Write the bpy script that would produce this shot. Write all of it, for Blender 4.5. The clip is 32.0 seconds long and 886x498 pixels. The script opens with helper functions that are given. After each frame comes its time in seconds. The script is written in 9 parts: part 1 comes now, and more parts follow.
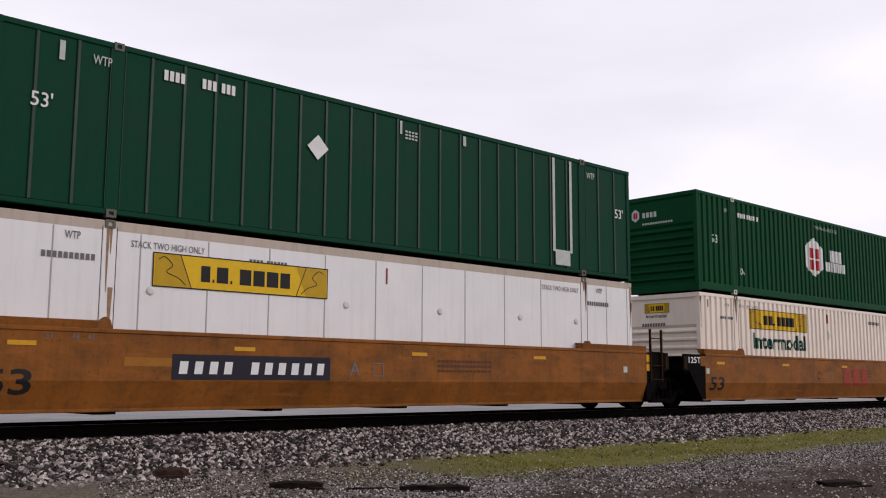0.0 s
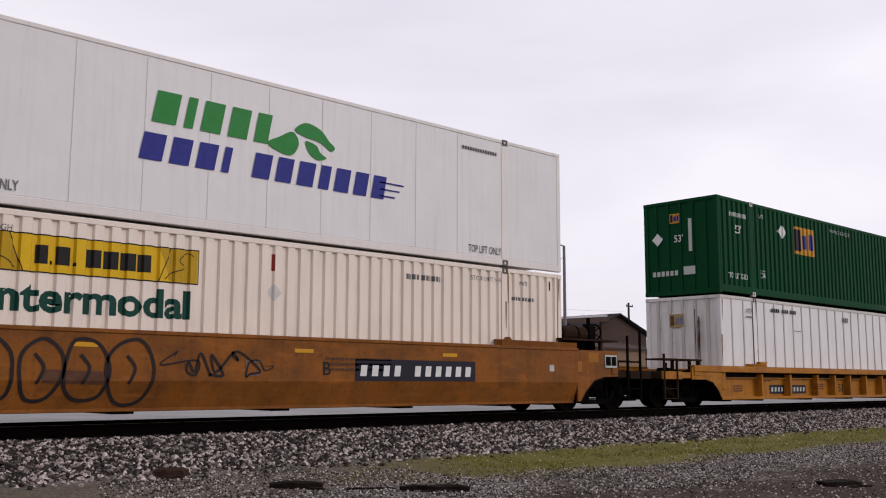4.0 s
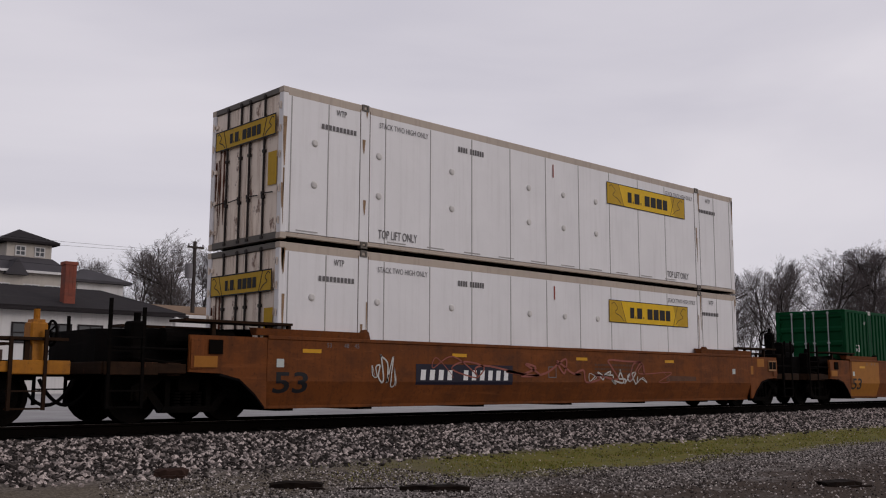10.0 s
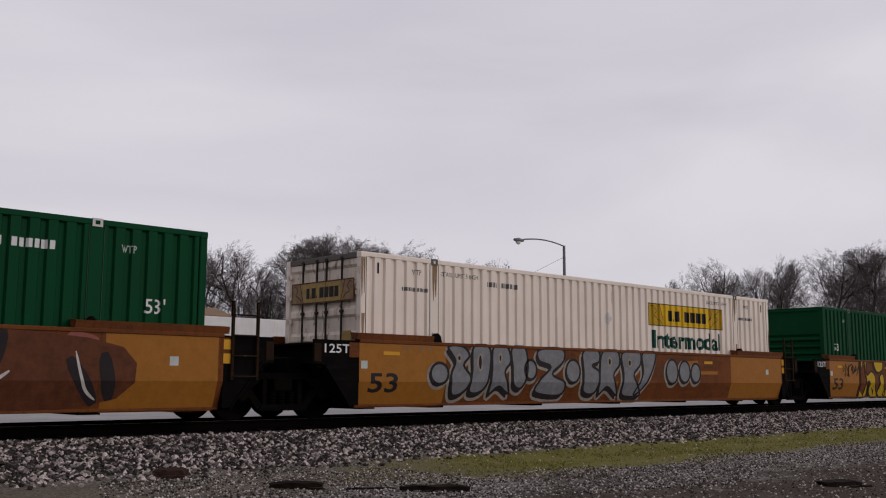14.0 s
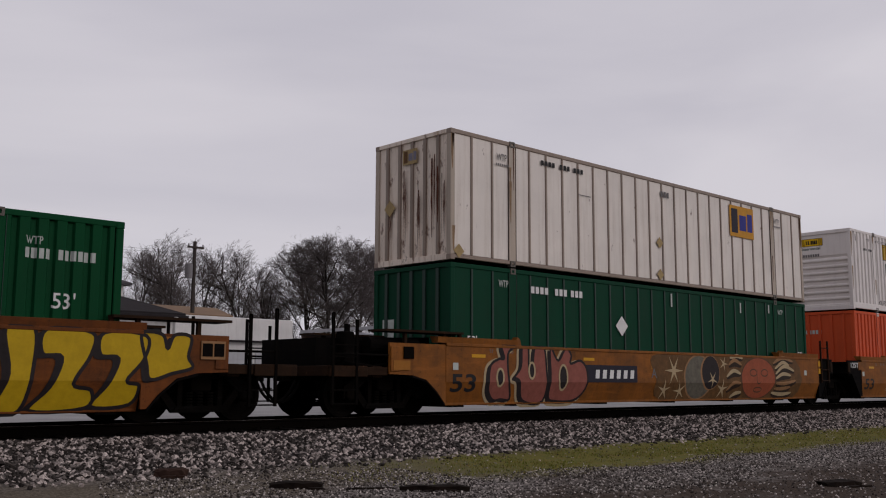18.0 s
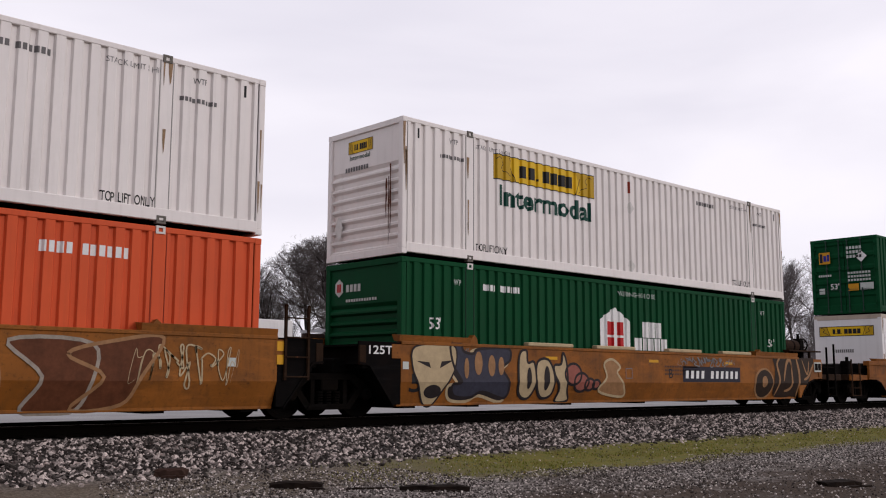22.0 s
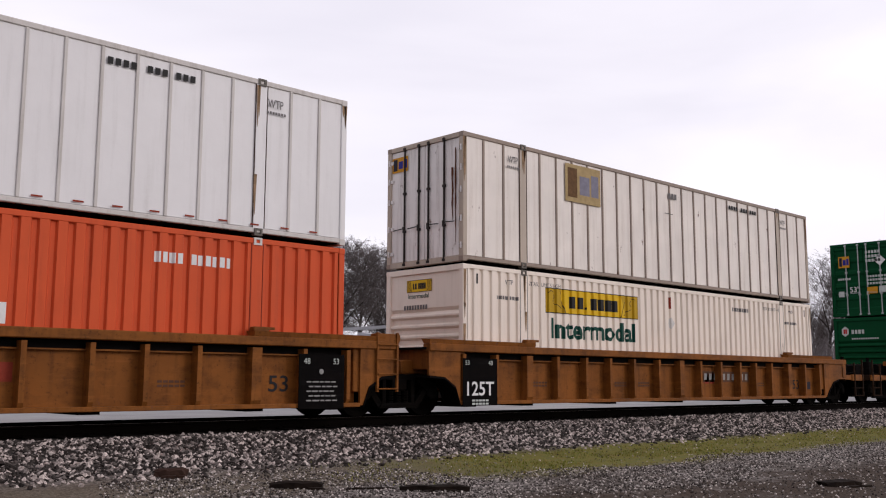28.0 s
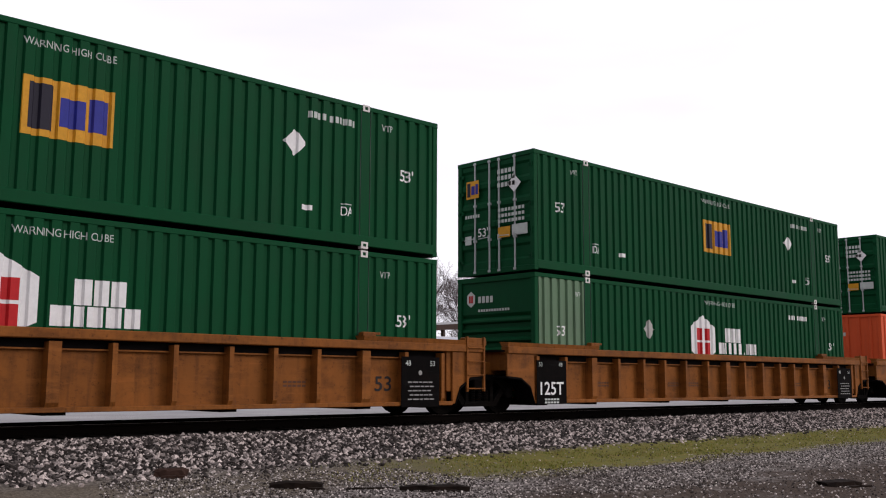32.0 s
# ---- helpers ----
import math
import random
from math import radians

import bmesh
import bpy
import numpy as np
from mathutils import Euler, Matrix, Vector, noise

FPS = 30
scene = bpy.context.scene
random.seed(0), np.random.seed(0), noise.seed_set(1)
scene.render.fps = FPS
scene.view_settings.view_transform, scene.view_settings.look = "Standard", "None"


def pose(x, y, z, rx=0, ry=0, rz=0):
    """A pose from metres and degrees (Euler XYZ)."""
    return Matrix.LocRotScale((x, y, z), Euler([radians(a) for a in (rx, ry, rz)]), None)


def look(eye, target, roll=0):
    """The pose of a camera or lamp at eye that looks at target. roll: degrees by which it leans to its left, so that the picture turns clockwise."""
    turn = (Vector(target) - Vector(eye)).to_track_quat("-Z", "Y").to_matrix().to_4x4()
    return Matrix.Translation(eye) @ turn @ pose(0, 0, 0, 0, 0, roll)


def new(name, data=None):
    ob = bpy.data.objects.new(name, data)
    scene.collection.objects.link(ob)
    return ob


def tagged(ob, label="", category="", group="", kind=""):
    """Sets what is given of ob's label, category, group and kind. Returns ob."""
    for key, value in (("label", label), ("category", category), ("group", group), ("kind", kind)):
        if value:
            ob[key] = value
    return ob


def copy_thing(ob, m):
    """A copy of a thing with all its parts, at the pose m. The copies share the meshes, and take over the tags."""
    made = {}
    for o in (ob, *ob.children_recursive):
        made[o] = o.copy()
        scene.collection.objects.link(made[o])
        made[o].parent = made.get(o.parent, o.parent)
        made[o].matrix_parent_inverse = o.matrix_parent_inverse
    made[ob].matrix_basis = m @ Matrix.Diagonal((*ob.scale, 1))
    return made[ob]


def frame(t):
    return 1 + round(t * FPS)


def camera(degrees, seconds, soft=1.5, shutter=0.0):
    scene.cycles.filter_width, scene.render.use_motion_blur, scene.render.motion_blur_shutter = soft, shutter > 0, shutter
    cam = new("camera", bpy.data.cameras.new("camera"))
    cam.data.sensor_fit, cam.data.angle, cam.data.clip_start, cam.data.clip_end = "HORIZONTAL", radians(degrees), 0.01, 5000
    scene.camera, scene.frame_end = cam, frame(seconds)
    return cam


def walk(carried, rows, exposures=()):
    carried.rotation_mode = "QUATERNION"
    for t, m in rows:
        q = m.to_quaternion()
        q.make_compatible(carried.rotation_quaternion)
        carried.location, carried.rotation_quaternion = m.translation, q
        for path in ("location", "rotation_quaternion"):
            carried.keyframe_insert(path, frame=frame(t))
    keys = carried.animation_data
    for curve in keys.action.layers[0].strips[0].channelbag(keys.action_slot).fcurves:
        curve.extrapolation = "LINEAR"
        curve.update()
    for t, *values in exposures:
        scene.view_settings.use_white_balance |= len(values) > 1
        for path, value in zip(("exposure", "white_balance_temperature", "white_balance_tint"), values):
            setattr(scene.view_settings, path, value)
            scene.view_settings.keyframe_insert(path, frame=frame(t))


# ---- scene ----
cam = camera(49.243, 32.0, 1.1, 0.0)
SKY, SUN = 1.0, 0.85
EXPOSURES = [(t, e, 6600.0, 15.0) for t, e in ((0.0, 0.06), (2.0, 0.04), (4.0, -0.02), (7.0, -0.05), (8.0, -0.12), (9.0, -0.34), (10.0, -0.46), (12.0, -0.45), (14.0, -0.46), (17.0, -0.68), (18.0, -0.62), (19.0, -0.42), (20.0, -0.12), (21.0, 0.05), (22.0, 0.03), (24.0, -0.03), (27.0, 0.13), (28.0, 0.13), (29.0, 0.07), (30.0, -0.11), (31.0, -0.04), (32.0, 0.3))]
EYE = Vector((0.0, 0.0, 0.646))         
YAW, PITCH = radians(43.337), radians(7.809)
AIM = EYE + Vector((math.sin(YAW) * math.cos(PITCH), math.cos(YAW) * math.cos(PITCH), math.sin(PITCH)))
STAND = look(EYE, AIM, 0.217)
walk(cam, [(0.0, STAND), (32.0, STAND)], EXPOSURES)

# ---- plan: the track runs along x, the train goes towards -x ----
SIDE = 14.929                          # near face of the containers
LONG, WIDE, HIGH = 16.154, 2.591, 2.915 # a 53 foot container
MID = SIDE + WIDE / 2                  # centre line of the track
FLOOR1, FLOOR2 = 0.295, 3.27           # undersides of the lower and the upper container
RAIL_Z = -0.065                        # top of the rails
CAR_Z = -0.06                          # the loaded cars sit low on their trucks
FRONTS = [4.706, 24.116, 43.37, 66.73, 90.07, 113.41, 136.88, 156.44, 176.3, 199.84, 219.7, 239.235, 262.76, 282.485, 301.88, 325.33, 344.62, 364.0]


def gone(t):
    """How far the train has rolled at t seconds."""
    return 10.3976 * t - 0.00503 * t * t


# ---- world and sun: overcast ----
world = bpy.data.worlds.new("overcast_sky")
scene.world = world
world.use_nodes = True


def build_world():
    nt = world.node_tree
    nt.nodes.clear()
    N, K = nt.nodes.new, nt.links.new
    out, bg = N("ShaderNodeOutputWorld"), N("ShaderNodeBackground")
    sky = N("ShaderNodeTexSky")
    sky.sky_type, sky.sun_disc = "NISHITA", False
    sky.sun_elevation, sky.sun_rotation = radians(22), radians(146)
    dim = N("ShaderNodeVectorMath")
    dim.operation = "SCALE"
    dim.inputs[3].default_value = 0.1
    K(sky.outputs[0], dim.inputs[0])
    tc, mp = N("ShaderNodeTexCoord"), N("ShaderNodeMapping")
    mp.inputs["Scale"].default_value = (1.0, 1.6, 5.0)
    mp.inputs["Rotation"].default_value = (0.0, radians(10), radians(30))
    K(tc.outputs["Generated"], mp.inputs[0])
    n1 = N("ShaderNodeTexNoise")
    n1.inputs["Scale"].default_value, n1.inputs["Detail"].default_value = 1.3, 5.0
    n1.inputs["Roughness"].default_value = 0.45
    n1.inputs["Distortion"].default_value = 0.4
    K(mp.outputs[0], n1.inputs["Vector"])
    ramp = N("ShaderNodeValToRGB")
    ramp.color_ramp.elements[0].position, ramp.color_ramp.elements[0].color = 0.32, (0.77, 0.77, 0.86, 1)
    ramp.color_ramp.elements[1].position, ramp.color_ramp.elements[1].color = 0.68, (1.02, 1.01, 1.07, 1)
    K(n1.outputs[0], ramp.inputs[0])
    mix = N("ShaderNodeMix")
    mix.data_type = "RGBA"
    mix.inputs[0].default_value = 0.9
    K(dim.outputs[0], mix.inputs[6])
    # the veil is thinner, so brighter, towards the hidden sun
    sep, side, veil = N("ShaderNodeVectorMath"), N("ShaderNodeMapRange"), N("ShaderNodeVectorMath")
    sep.operation, veil.operation = "DOT_PRODUCT", "SCALE"
    K(tc.outputs["Generated"], sep.inputs[0])
    sep.inputs[1].default_value = (0.9, 0.0, 0.4)
    side.inputs[1].default_value, side.inputs[2].default_value = -0.8, 0.45
    side.inputs[3].default_value, side.inputs[4].default_value = 0.62, 1.0
    K(sep.outputs["Value"], side.inputs[0])
    K(ramp.outputs[0], veil.inputs[0])
    K(side.outputs[0], veil.inputs[3])
    K(veil.outputs[0], mix.inputs[7])
    K(mix.outputs[2], bg.inputs[0])
    bg.inputs[1].default_value = SKY
    K(bg.outputs[0], out.inputs[0])


build_world()
sun = new("sun", bpy.data.lights.new("sun", "SUN"))
sun.data.energy, sun.data.angle, sun.data.color = SUN, radians(25), (1.0, 0.97, 0.93)
sun.matrix_world = look((52, -42, 30), (14, 15, 1))


# ---- materials ----
def shader(name, rough=0.6, metal=0.0, spec=0.5):
    m = bpy.data.materials.new(name)
    m.use_nodes = True
    nt = m.node_tree
    b = nt.nodes["Principled BSDF"]
    b.inputs["Roughness"].default_value, b.inputs["Metallic"].default_value = rough, metal
    b.inputs["Specular IOR Level"].default_value = spec
    return m, nt, b


def noise_node(nt, coords, scale, detail=4.0, rough=0.55, stretch=(1, 1, 1)):
    mp = nt.nodes.new("ShaderNodeMapping")
    mp.inputs["Scale"].default_value = stretch
    nt.links.new(coords, mp.inputs[0])
    n = nt.nodes.new("ShaderNodeTexNoise")
    n.inputs["Scale"].default_value, n.inputs["Detail"].default_value, n.inputs["Roughness"].default_value = scale, detail, rough
    nt.links.new(mp.outputs[0], n.inputs["Vector"])
    return n.outputs[0]


def ramped(nt, value, lo, hi, a=0.0, b=1.0):
    r = nt.nodes.new("ShaderNodeMapRange")
    r.inputs[1].default_value, r.inputs[2].default_value, r.inputs[3].default_value, r.inputs[4].default_value = lo, hi, a, b
    nt.links.new(value, r.inputs[0])
    return r.outputs[0]


def mixed(nt, fac, a, b, mode="MIX"):
    m = nt.nodes.new("ShaderNodeMix")
    m.data_type, m.blend_type = "RGBA", mode
    for sock, v in ((m.inputs[0], fac), (m.inputs[6], a), (m.inputs[7], b)):
        if isinstance(v, bpy.types.NodeSocket):
            nt.links.new(v, sock)
        elif isinstance(v, (int, float)):
            sock.default_value = v
        else:
            sock.default_value = (*v, 1)
    return m.outputs[2]


def bumped(nt, b, height, strength, distance):
    n = nt.nodes.new("ShaderNodeBump")
    n.inputs["Strength"].default_value, n.inputs["Distance"].default_value = strength, distance
    nt.links.new(height, n.inputs["Height"])
    nt.links.new(n.outputs[0], b.inputs["Normal"])


def paint(name, base, dirt=(0.10, 0.075, 0.055), wear=0.35, streaks=0.3, rust=0.0, rough=0.5, spec=0.35):
    """Weathered vehicle paint: clouds of fading, vertical dirt streaks, spots of rust, a faint dent relief."""
    m, nt, b = shader(name, rough, 0.0, spec)
    tc = nt.nodes.new("ShaderNodeTexCoord").outputs["Object"]
    info = nt.nodes.new("ShaderNodeObjectInfo").outputs["Random"]
    big = noise_node(nt, tc, 0.9, 5.0)
    fade = mixed(nt, ramped(nt, big, 0.3, 0.75), [c * (1 - 0.28 * wear) for c in base], [min(1, c * (1 + 0.15 * wear) + 0.02 * wear * max(base)) for c in base])
    fade = mixed(nt, ramped(nt, info, 0, 1, 0.0, 0.12), fade, [c * 0.8 for c in base])
    run = noise_node(nt, tc, 2.2, 6.0, 0.6, (3.5, 3.5, 0.22))
    fine = noise_node(nt, tc, 26.0, 3.0)
    mul = nt.nodes.new("ShaderNodeMath")
    mul.operation = "MULTIPLY"
    nt.links.new(ramped(nt, run, 0.5, 0.8, 0.0, streaks * 1.5), mul.inputs[0])
    nt.links.new(ramped(nt, fine, 0.25, 0.7, 0.4, 1.0), mul.inputs[1])
    col = mixed(nt, mul.outputs[0], fade, dirt)
    if wear >= 0.65:
        blot = noise_node(nt, tc, 1.5, 11.0, 0.68, (1.0, 1.0, 1.7))
        col = mixed(nt, ramped(nt, blot, 0.48, 0.72, 0.0, 0.8 * wear), col, dirt)
        rub = noise_node(nt, tc, 3.0, 8.0, 0.7, (0.35, 0.35, 2.6))
        col = mixed(nt, ramped(nt, rub, 0.55, 0.75, 0.0, 0.5), col, [min(1, c * 1.45 + 0.01) for c in base])
        speck = noise_node(nt, tc, 14.0, 6.0, 0.75)
        col = mixed(nt, ramped(nt, speck, 0.56, 0.68, 0.0, 0.6), col, [c * 0.7 for c in dirt])
    if rust:
        spot = noise_node(nt, tc, 3.1, 8.0, 0.65, (1.3, 1.3, 0.7))
        col = mixed(nt, ramped(nt, spot, 0.70 - 0.16 * rust, 0.74 - 0.12 * rust, 0.0, 0.85), col, (0.13, 0.05, 0.025))
    nt.links.new(col, b.inputs["Base Color"])
    nt.links.new(ramped(nt, big, 0.2, 0.8, rough - 0.08, rough + 0.14), b.inputs["Roughness"])
    bumped(nt, b, noise_node(nt, tc, 1.7, 6.0), 0.2, 0.035)
    return m


def flat_paint(name, base, rough=0.55, var=0.2):
    """Sprayed or stuck-on colour with slight fading and chipping."""
    m, nt, b = shader(name, rough, 0.0, 0.12)
    tc = nt.nodes.new("ShaderNodeTexCoord").outputs["Object"]
    n = noise_node(nt, tc, 6.0, 9.0, 0.72)
    nt.links.new(mixed(nt, ramped(nt, n, 0.3, 0.75), [c * (1 - var) for c in base], [min(1, c * (1 + var * 0.4)) for c in base]), b.inputs["Base Color"])
    return m


GREEN = paint("green_container_paint", (0.0016, 0.055, 0.019), (0.006, 0.030, 0.014), 0.5, 0.22, 0.0, 0.55, 0.06)
GREEN_POST = paint("dark_green_sheet_paint", (0.002, 0.046, 0.023), (0.008, 0.026, 0.015), 0.6, 0.3, 0.0, 0.55, 0.07)
GREEN_FADED = paint("faded_green_paint", (0.085, 0.16, 0.085), (0.05, 0.06, 0.04), 0.6, 0.4, 0.0, 0.55)
CREAM = paint("cream_white_container_paint", (0.83, 0.725, 0.63), (0.30, 0.22, 0.15), 0.25, 0.16, 0.0, 0.45)
PALE = paint("pale_grey_white_container_paint", (0.78, 0.725, 0.70), (0.28, 0.23, 0.20), 0.25, 0.16, 0.0, 0.45)
WHITE = paint("white_sheet_paint", (0.76, 0.74, 0.74), (0.25, 0.21, 0.18), 0.22, 0.14, 0.0, 0.4)
WHITE_DIRTY = paint("dirty_white_sheet_paint", (0.80, 0.73, 0.67), (0.36, 0.25, 0.17), 0.4, 0.28, 0.3, 0.45)
DOOR_DIRTY = paint("grimy_white_door_paint", (0.84, 0.72, 0.61), (0.34, 0.19, 0.10), 0.6, 0.95, 0.75, 0.5)
DOOR_WHITE = paint("white_door_paint", (0.78, 0.74, 0.72), (0.22, 0.16, 0.12), 0.5, 0.6, 0.35, 0.45)
TAN_RAIL = paint("grey_tan_alloy_rail", (0.44, 0.36, 0.29), (0.20, 0.15, 0.12), 0.5, 0.4, 0.15, 0.45)
RIB_DIRTY = paint("grey_brown_rib_metal", (0.29, 0.22, 0.175), (0.10, 0.07, 0.05), 0.6, 0.4, 0.3, 0.5)
RIB_PALE = paint("pale_rib_metal", (0.60, 0.56, 0.53), (0.22, 0.17, 0.13), 0.5, 0.4, 0.15, 0.5)
RIB_GREEN = paint("blackish_green_rib_metal", (0.006, 0.030, 0.020), (0.01, 0.02, 0.015), 0.4, 0.2)
ORANGE = paint("orange_red_container_paint", (0.62, 0.088, 0.026), (0.16, 0.03, 0.02), 0.35, 0.22, 0.0, 0.55, 0.15)
BROWN = paint("ochre_brown_car_paint", (0.255, 0.085, 0.011), (0.075, 0.03, 0.010), 0.9, 0.5, 0.22, 0.6, 0.15)
BROWN_RED = paint("red_brown_car_paint", (0.165, 0.048, 0.010), (0.05, 0.02, 0.009), 0.9, 0.55, 0.3, 0.65, 0.12)
RIBBED = paint("weathered_tan_car_paint", (0.225, 0.074, 0.012), (0.048, 0.017, 0.005), 0.9, 0.55, 0.35, 0.6, 0.12)
YELLOW = paint("golden_yellow_car_paint", (0.41, 0.155, 0.009), (0.10, 0.042, 0.012), 0.7, 0.45, 0.25, 0.55, 0.18)
PATCH = flat_paint("fresh_ochre_patch_paint", (0.33, 0.13, 0.020))
REFLECT = flat_paint("yellow_reflective_tape", (0.62, 0.31, 0.02), 0.35, 0.15)
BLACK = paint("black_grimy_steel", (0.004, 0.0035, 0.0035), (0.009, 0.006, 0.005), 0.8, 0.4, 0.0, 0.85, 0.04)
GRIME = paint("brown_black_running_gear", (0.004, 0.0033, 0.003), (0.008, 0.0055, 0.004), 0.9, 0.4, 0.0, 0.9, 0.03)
SEAM = flat_paint("grey_seam_sealant", (0.40, 0.38, 0.36), 0.6)
GAP = flat_paint("rusty_dark_joint", (0.09, 0.055, 0.04), 0.8, 0.5)
DECKBROWN = paint("brown_black_deck_steel", (0.030, 0.015, 0.008), (0.012, 0.008, 0.006), 0.9, 0.5, 0.3, 0.8, 0.06)
CAST = paint("cast_steel_corner", (0.10, 0.085, 0.07), (0.05, 0.03, 0.02), 0.6, 0.3, 0.4)
CAST_W = flat_paint("white_painted_casting", (0.66, 0.63, 0.60))
ROD = flat_paint("grimy_lock_rod", (0.035, 0.028, 0.025), 0.6)
ROD_PALE = flat_paint("pale_galvanised_rod", (0.42, 0.44, 0.44), 0.4)
INK = flat_paint("black_marking_paint", (0.018, 0.017, 0.018), 0.5)
INK_SOFT = flat_paint("faded_grey_marking_paint", (0.16, 0.15, 0.15), 0.55)
WHITE_INK = flat_paint("white_marking_paint", (0.74, 0.73, 0.72), 0.5, 0.15)
WHITE_SOFT = flat_paint("faded_white_marking_paint", (0.50, 0.53, 0.50), 0.55)
BANNER = flat_paint("yellow_banner_film", (0.72, 0.44, 0.012), 0.4, 0.12)
BANNER_FADED = flat_paint("sun_faded_banner_film", (0.44, 0.29, 0.10), 0.5, 0.35)
BANNER_DARK = flat_paint("dark_gold_banner_film", (0.50, 0.30, 0.012), 0.4, 0.15)
LOGO_GREEN = flat_paint("dark_green_marking_film", (0.004, 0.055, 0.040), 0.45)
LOGO_RED = flat_paint("red_marking_film", (0.46, 0.018, 0.02), 0.45)
LOGO_BLUE = flat_paint("deep_blue_marking_film", (0.025, 0.03, 0.24), 0.45)
FADED_BLUE = flat_paint("bleached_blue_film", (0.22, 0.21, 0.27), 0.5, 0.3)
LEAF_GREEN = flat_paint("bright_green_marking_film", (0.025, 0.24, 0.05), 0.45)
LOGO_GOLD = flat_paint("amber_marking_film", (0.60, 0.28, 0.02), 0.45, 0.25)
LOGO_TAN = flat_paint("sun_bleached_tan_film", (0.42, 0.30, 0.14), 0.5, 0.3)
STAIN = flat_paint("brown_dirt_run", (0.34, 0.22, 0.13), 0.7, 0.5)
RUST = flat_paint("rust_run", (0.11, 0.035, 0.018), 0.8, 0.5)
NAVY = flat_paint("dark_navy_film", (0.02, 0.018, 0.03), 0.5)
FADED_RED = flat_paint("faded_red_marking_paint", (0.30, 0.045, 0.025), 0.6, 0.3)
SPRAY_WHITE = flat_paint("spray_white", (0.56, 0.54, 0.50), 0.6, 0.3)
SPRAY_PINK = flat_paint("spray_dull_pink", (0.29, 0.095, 0.072), 0.6, 0.3)
SPRAY_YELLOW = flat_paint("spray_yellow", (0.52, 0.335, 0.012), 0.55, 0.2)
SPRAY_BLUE = flat_paint("spray_grey_blue", (0.21, 0.215, 0.225), 0.55, 0.35)
SPRAY_DARK = flat_paint("spray_dark_slate", (0.026, 0.020, 0.021), 0.6, 0.3)
SPRAY_BROWN = flat_paint("spray_umber", (0.11, 0.050, 0.028), 0.6, 0.35)
SPRAY_BONE = flat_paint("spray_bone", (0.46, 0.35, 0.21), 0.6, 0.25)
SPRAY_HAZE = flat_paint("spray_pale_haze", (0.34, 0.29, 0.24), 0.6, 0.45)
INK_GREY = flat_paint("faded_pale_print", (0.30, 0.29, 0.28), 0.6, 0.4)
SPRAY_UMBER = flat_paint("spray_red_umber", (0.12, 0.040, 0.018), 0.6, 0.45)
SPRAY_TAN = flat_paint("spray_tan", (0.32, 0.17, 0.08), 0.6, 0.35)
SPRAY_SLATE = flat_paint("spray_blue_slate", (0.045, 0.045, 0.065), 0.6, 0.35)
SPRAY_SOOT = flat_paint("spray_soot_brown", (0.030, 0.017, 0.011), 0.6, 0.4)
SPRAY_WASH = flat_paint("spray_dull_brown_wash", (0.15, 0.075, 0.028), 0.6, 0.5)
SPRAY_MOON = flat_paint("spray_moon_grey", (0.15, 0.135, 0.105), 0.6, 0.45)
SPRAY_RED = flat_paint("spray_brick_red", (0.33, 0.085, 0.04), 0.6, 0.3)

# ---- mesh helpers ----
CACHE = {}


def link_part(name, data, parent, label=""):
    ob = new(name, data)
    ob.parent = parent
    if label:
        ob["label"] = label
    return ob


def mesh_of(bm, name, material):
    me = bpy.data.meshes.new(name)
    bmesh.ops.recalc_face_normals(bm, faces=bm.faces)
    bm.to_mesh(me)
    bm.free()
    me.materials.append(material)
    return me


def part(name, bm, material, parent, label=""):
    """ONE mesh object under a thing or a part."""
    return link_part(name, mesh_of(bm, name, material), parent, label)


def shared(name, key, build, material, parent, label=""):
    """A part whose mesh is built once for a key and material."""
    key = (key, material.name)
    if key not in CACHE:
        bm = bmesh.new()
        build(bm)
        CACHE[key] = mesh_of(bm, name, material)
    return link_part(name, CACHE[key], parent, label)


def thing(name, label, category, m, group="", kind=""):
    ob = new(name)
    ob.empty_display_size = 0.3
    ob.matrix_basis = m
    return tagged(ob, label, category, group, kind)


def hull(bm, rings, close=True):
    """Skins a row of rings of points; caps both ends."""
    vs = [[bm.verts.new(p) for p in r] for r in rings]
    n = len(vs[0])
    for a, b in zip(vs, vs[1:]):
        for i in range(n if close else n - 1):
            bm.faces.new((a[i], a[(i + 1) % n], b[(i + 1) % n], b[i]))
    if close and n > 2:
        bm.faces.new(vs[0][::-1])
        bm.faces.new(vs[-1])


def box(bm, x0, x1, y0, y1, z0, z1, c=0.0):
    """A box, its edges along x chamfered by c, and its ends too."""
    if c <= 0:
        hull(bm, [[(x, y0, z0), (x, y1, z0), (x, y1, z1), (x, y0, z1)] for x in (x0, x1)])
        return

    def ring(x, k):
        a0, a1, b0, b1 = y0 + k, y1 - k, z0 + k, z1 - k
        return [(x, a0 + c, b0), (x, a1 - c, b0), (x, a1, b0 + c), (x, a1, b1 - c), (x, a1 - c, b1), (x, a0 + c, b1), (x, a0, b1 - c), (x, a0, b0 + c)]
    hull(bm, [ring(x0, c * 0.6), ring(x0 + c, 0), ring(x1 - c, 0), ring(x1, c * 0.6)])


def prism(bm, pts, y0, y1):
    """An outline of (x, z) points drawn from y0 to y1."""
    hull(bm, [[(x, y, z) for x, z in pts] for y in (y0, y1)])


def prism_x(bm, pts, x0, x1):
    """An outline of (y, z) points drawn from x0 to x1."""
    hull(bm, [[(x, y, z) for y, z in pts] for x in (x0, x1)])


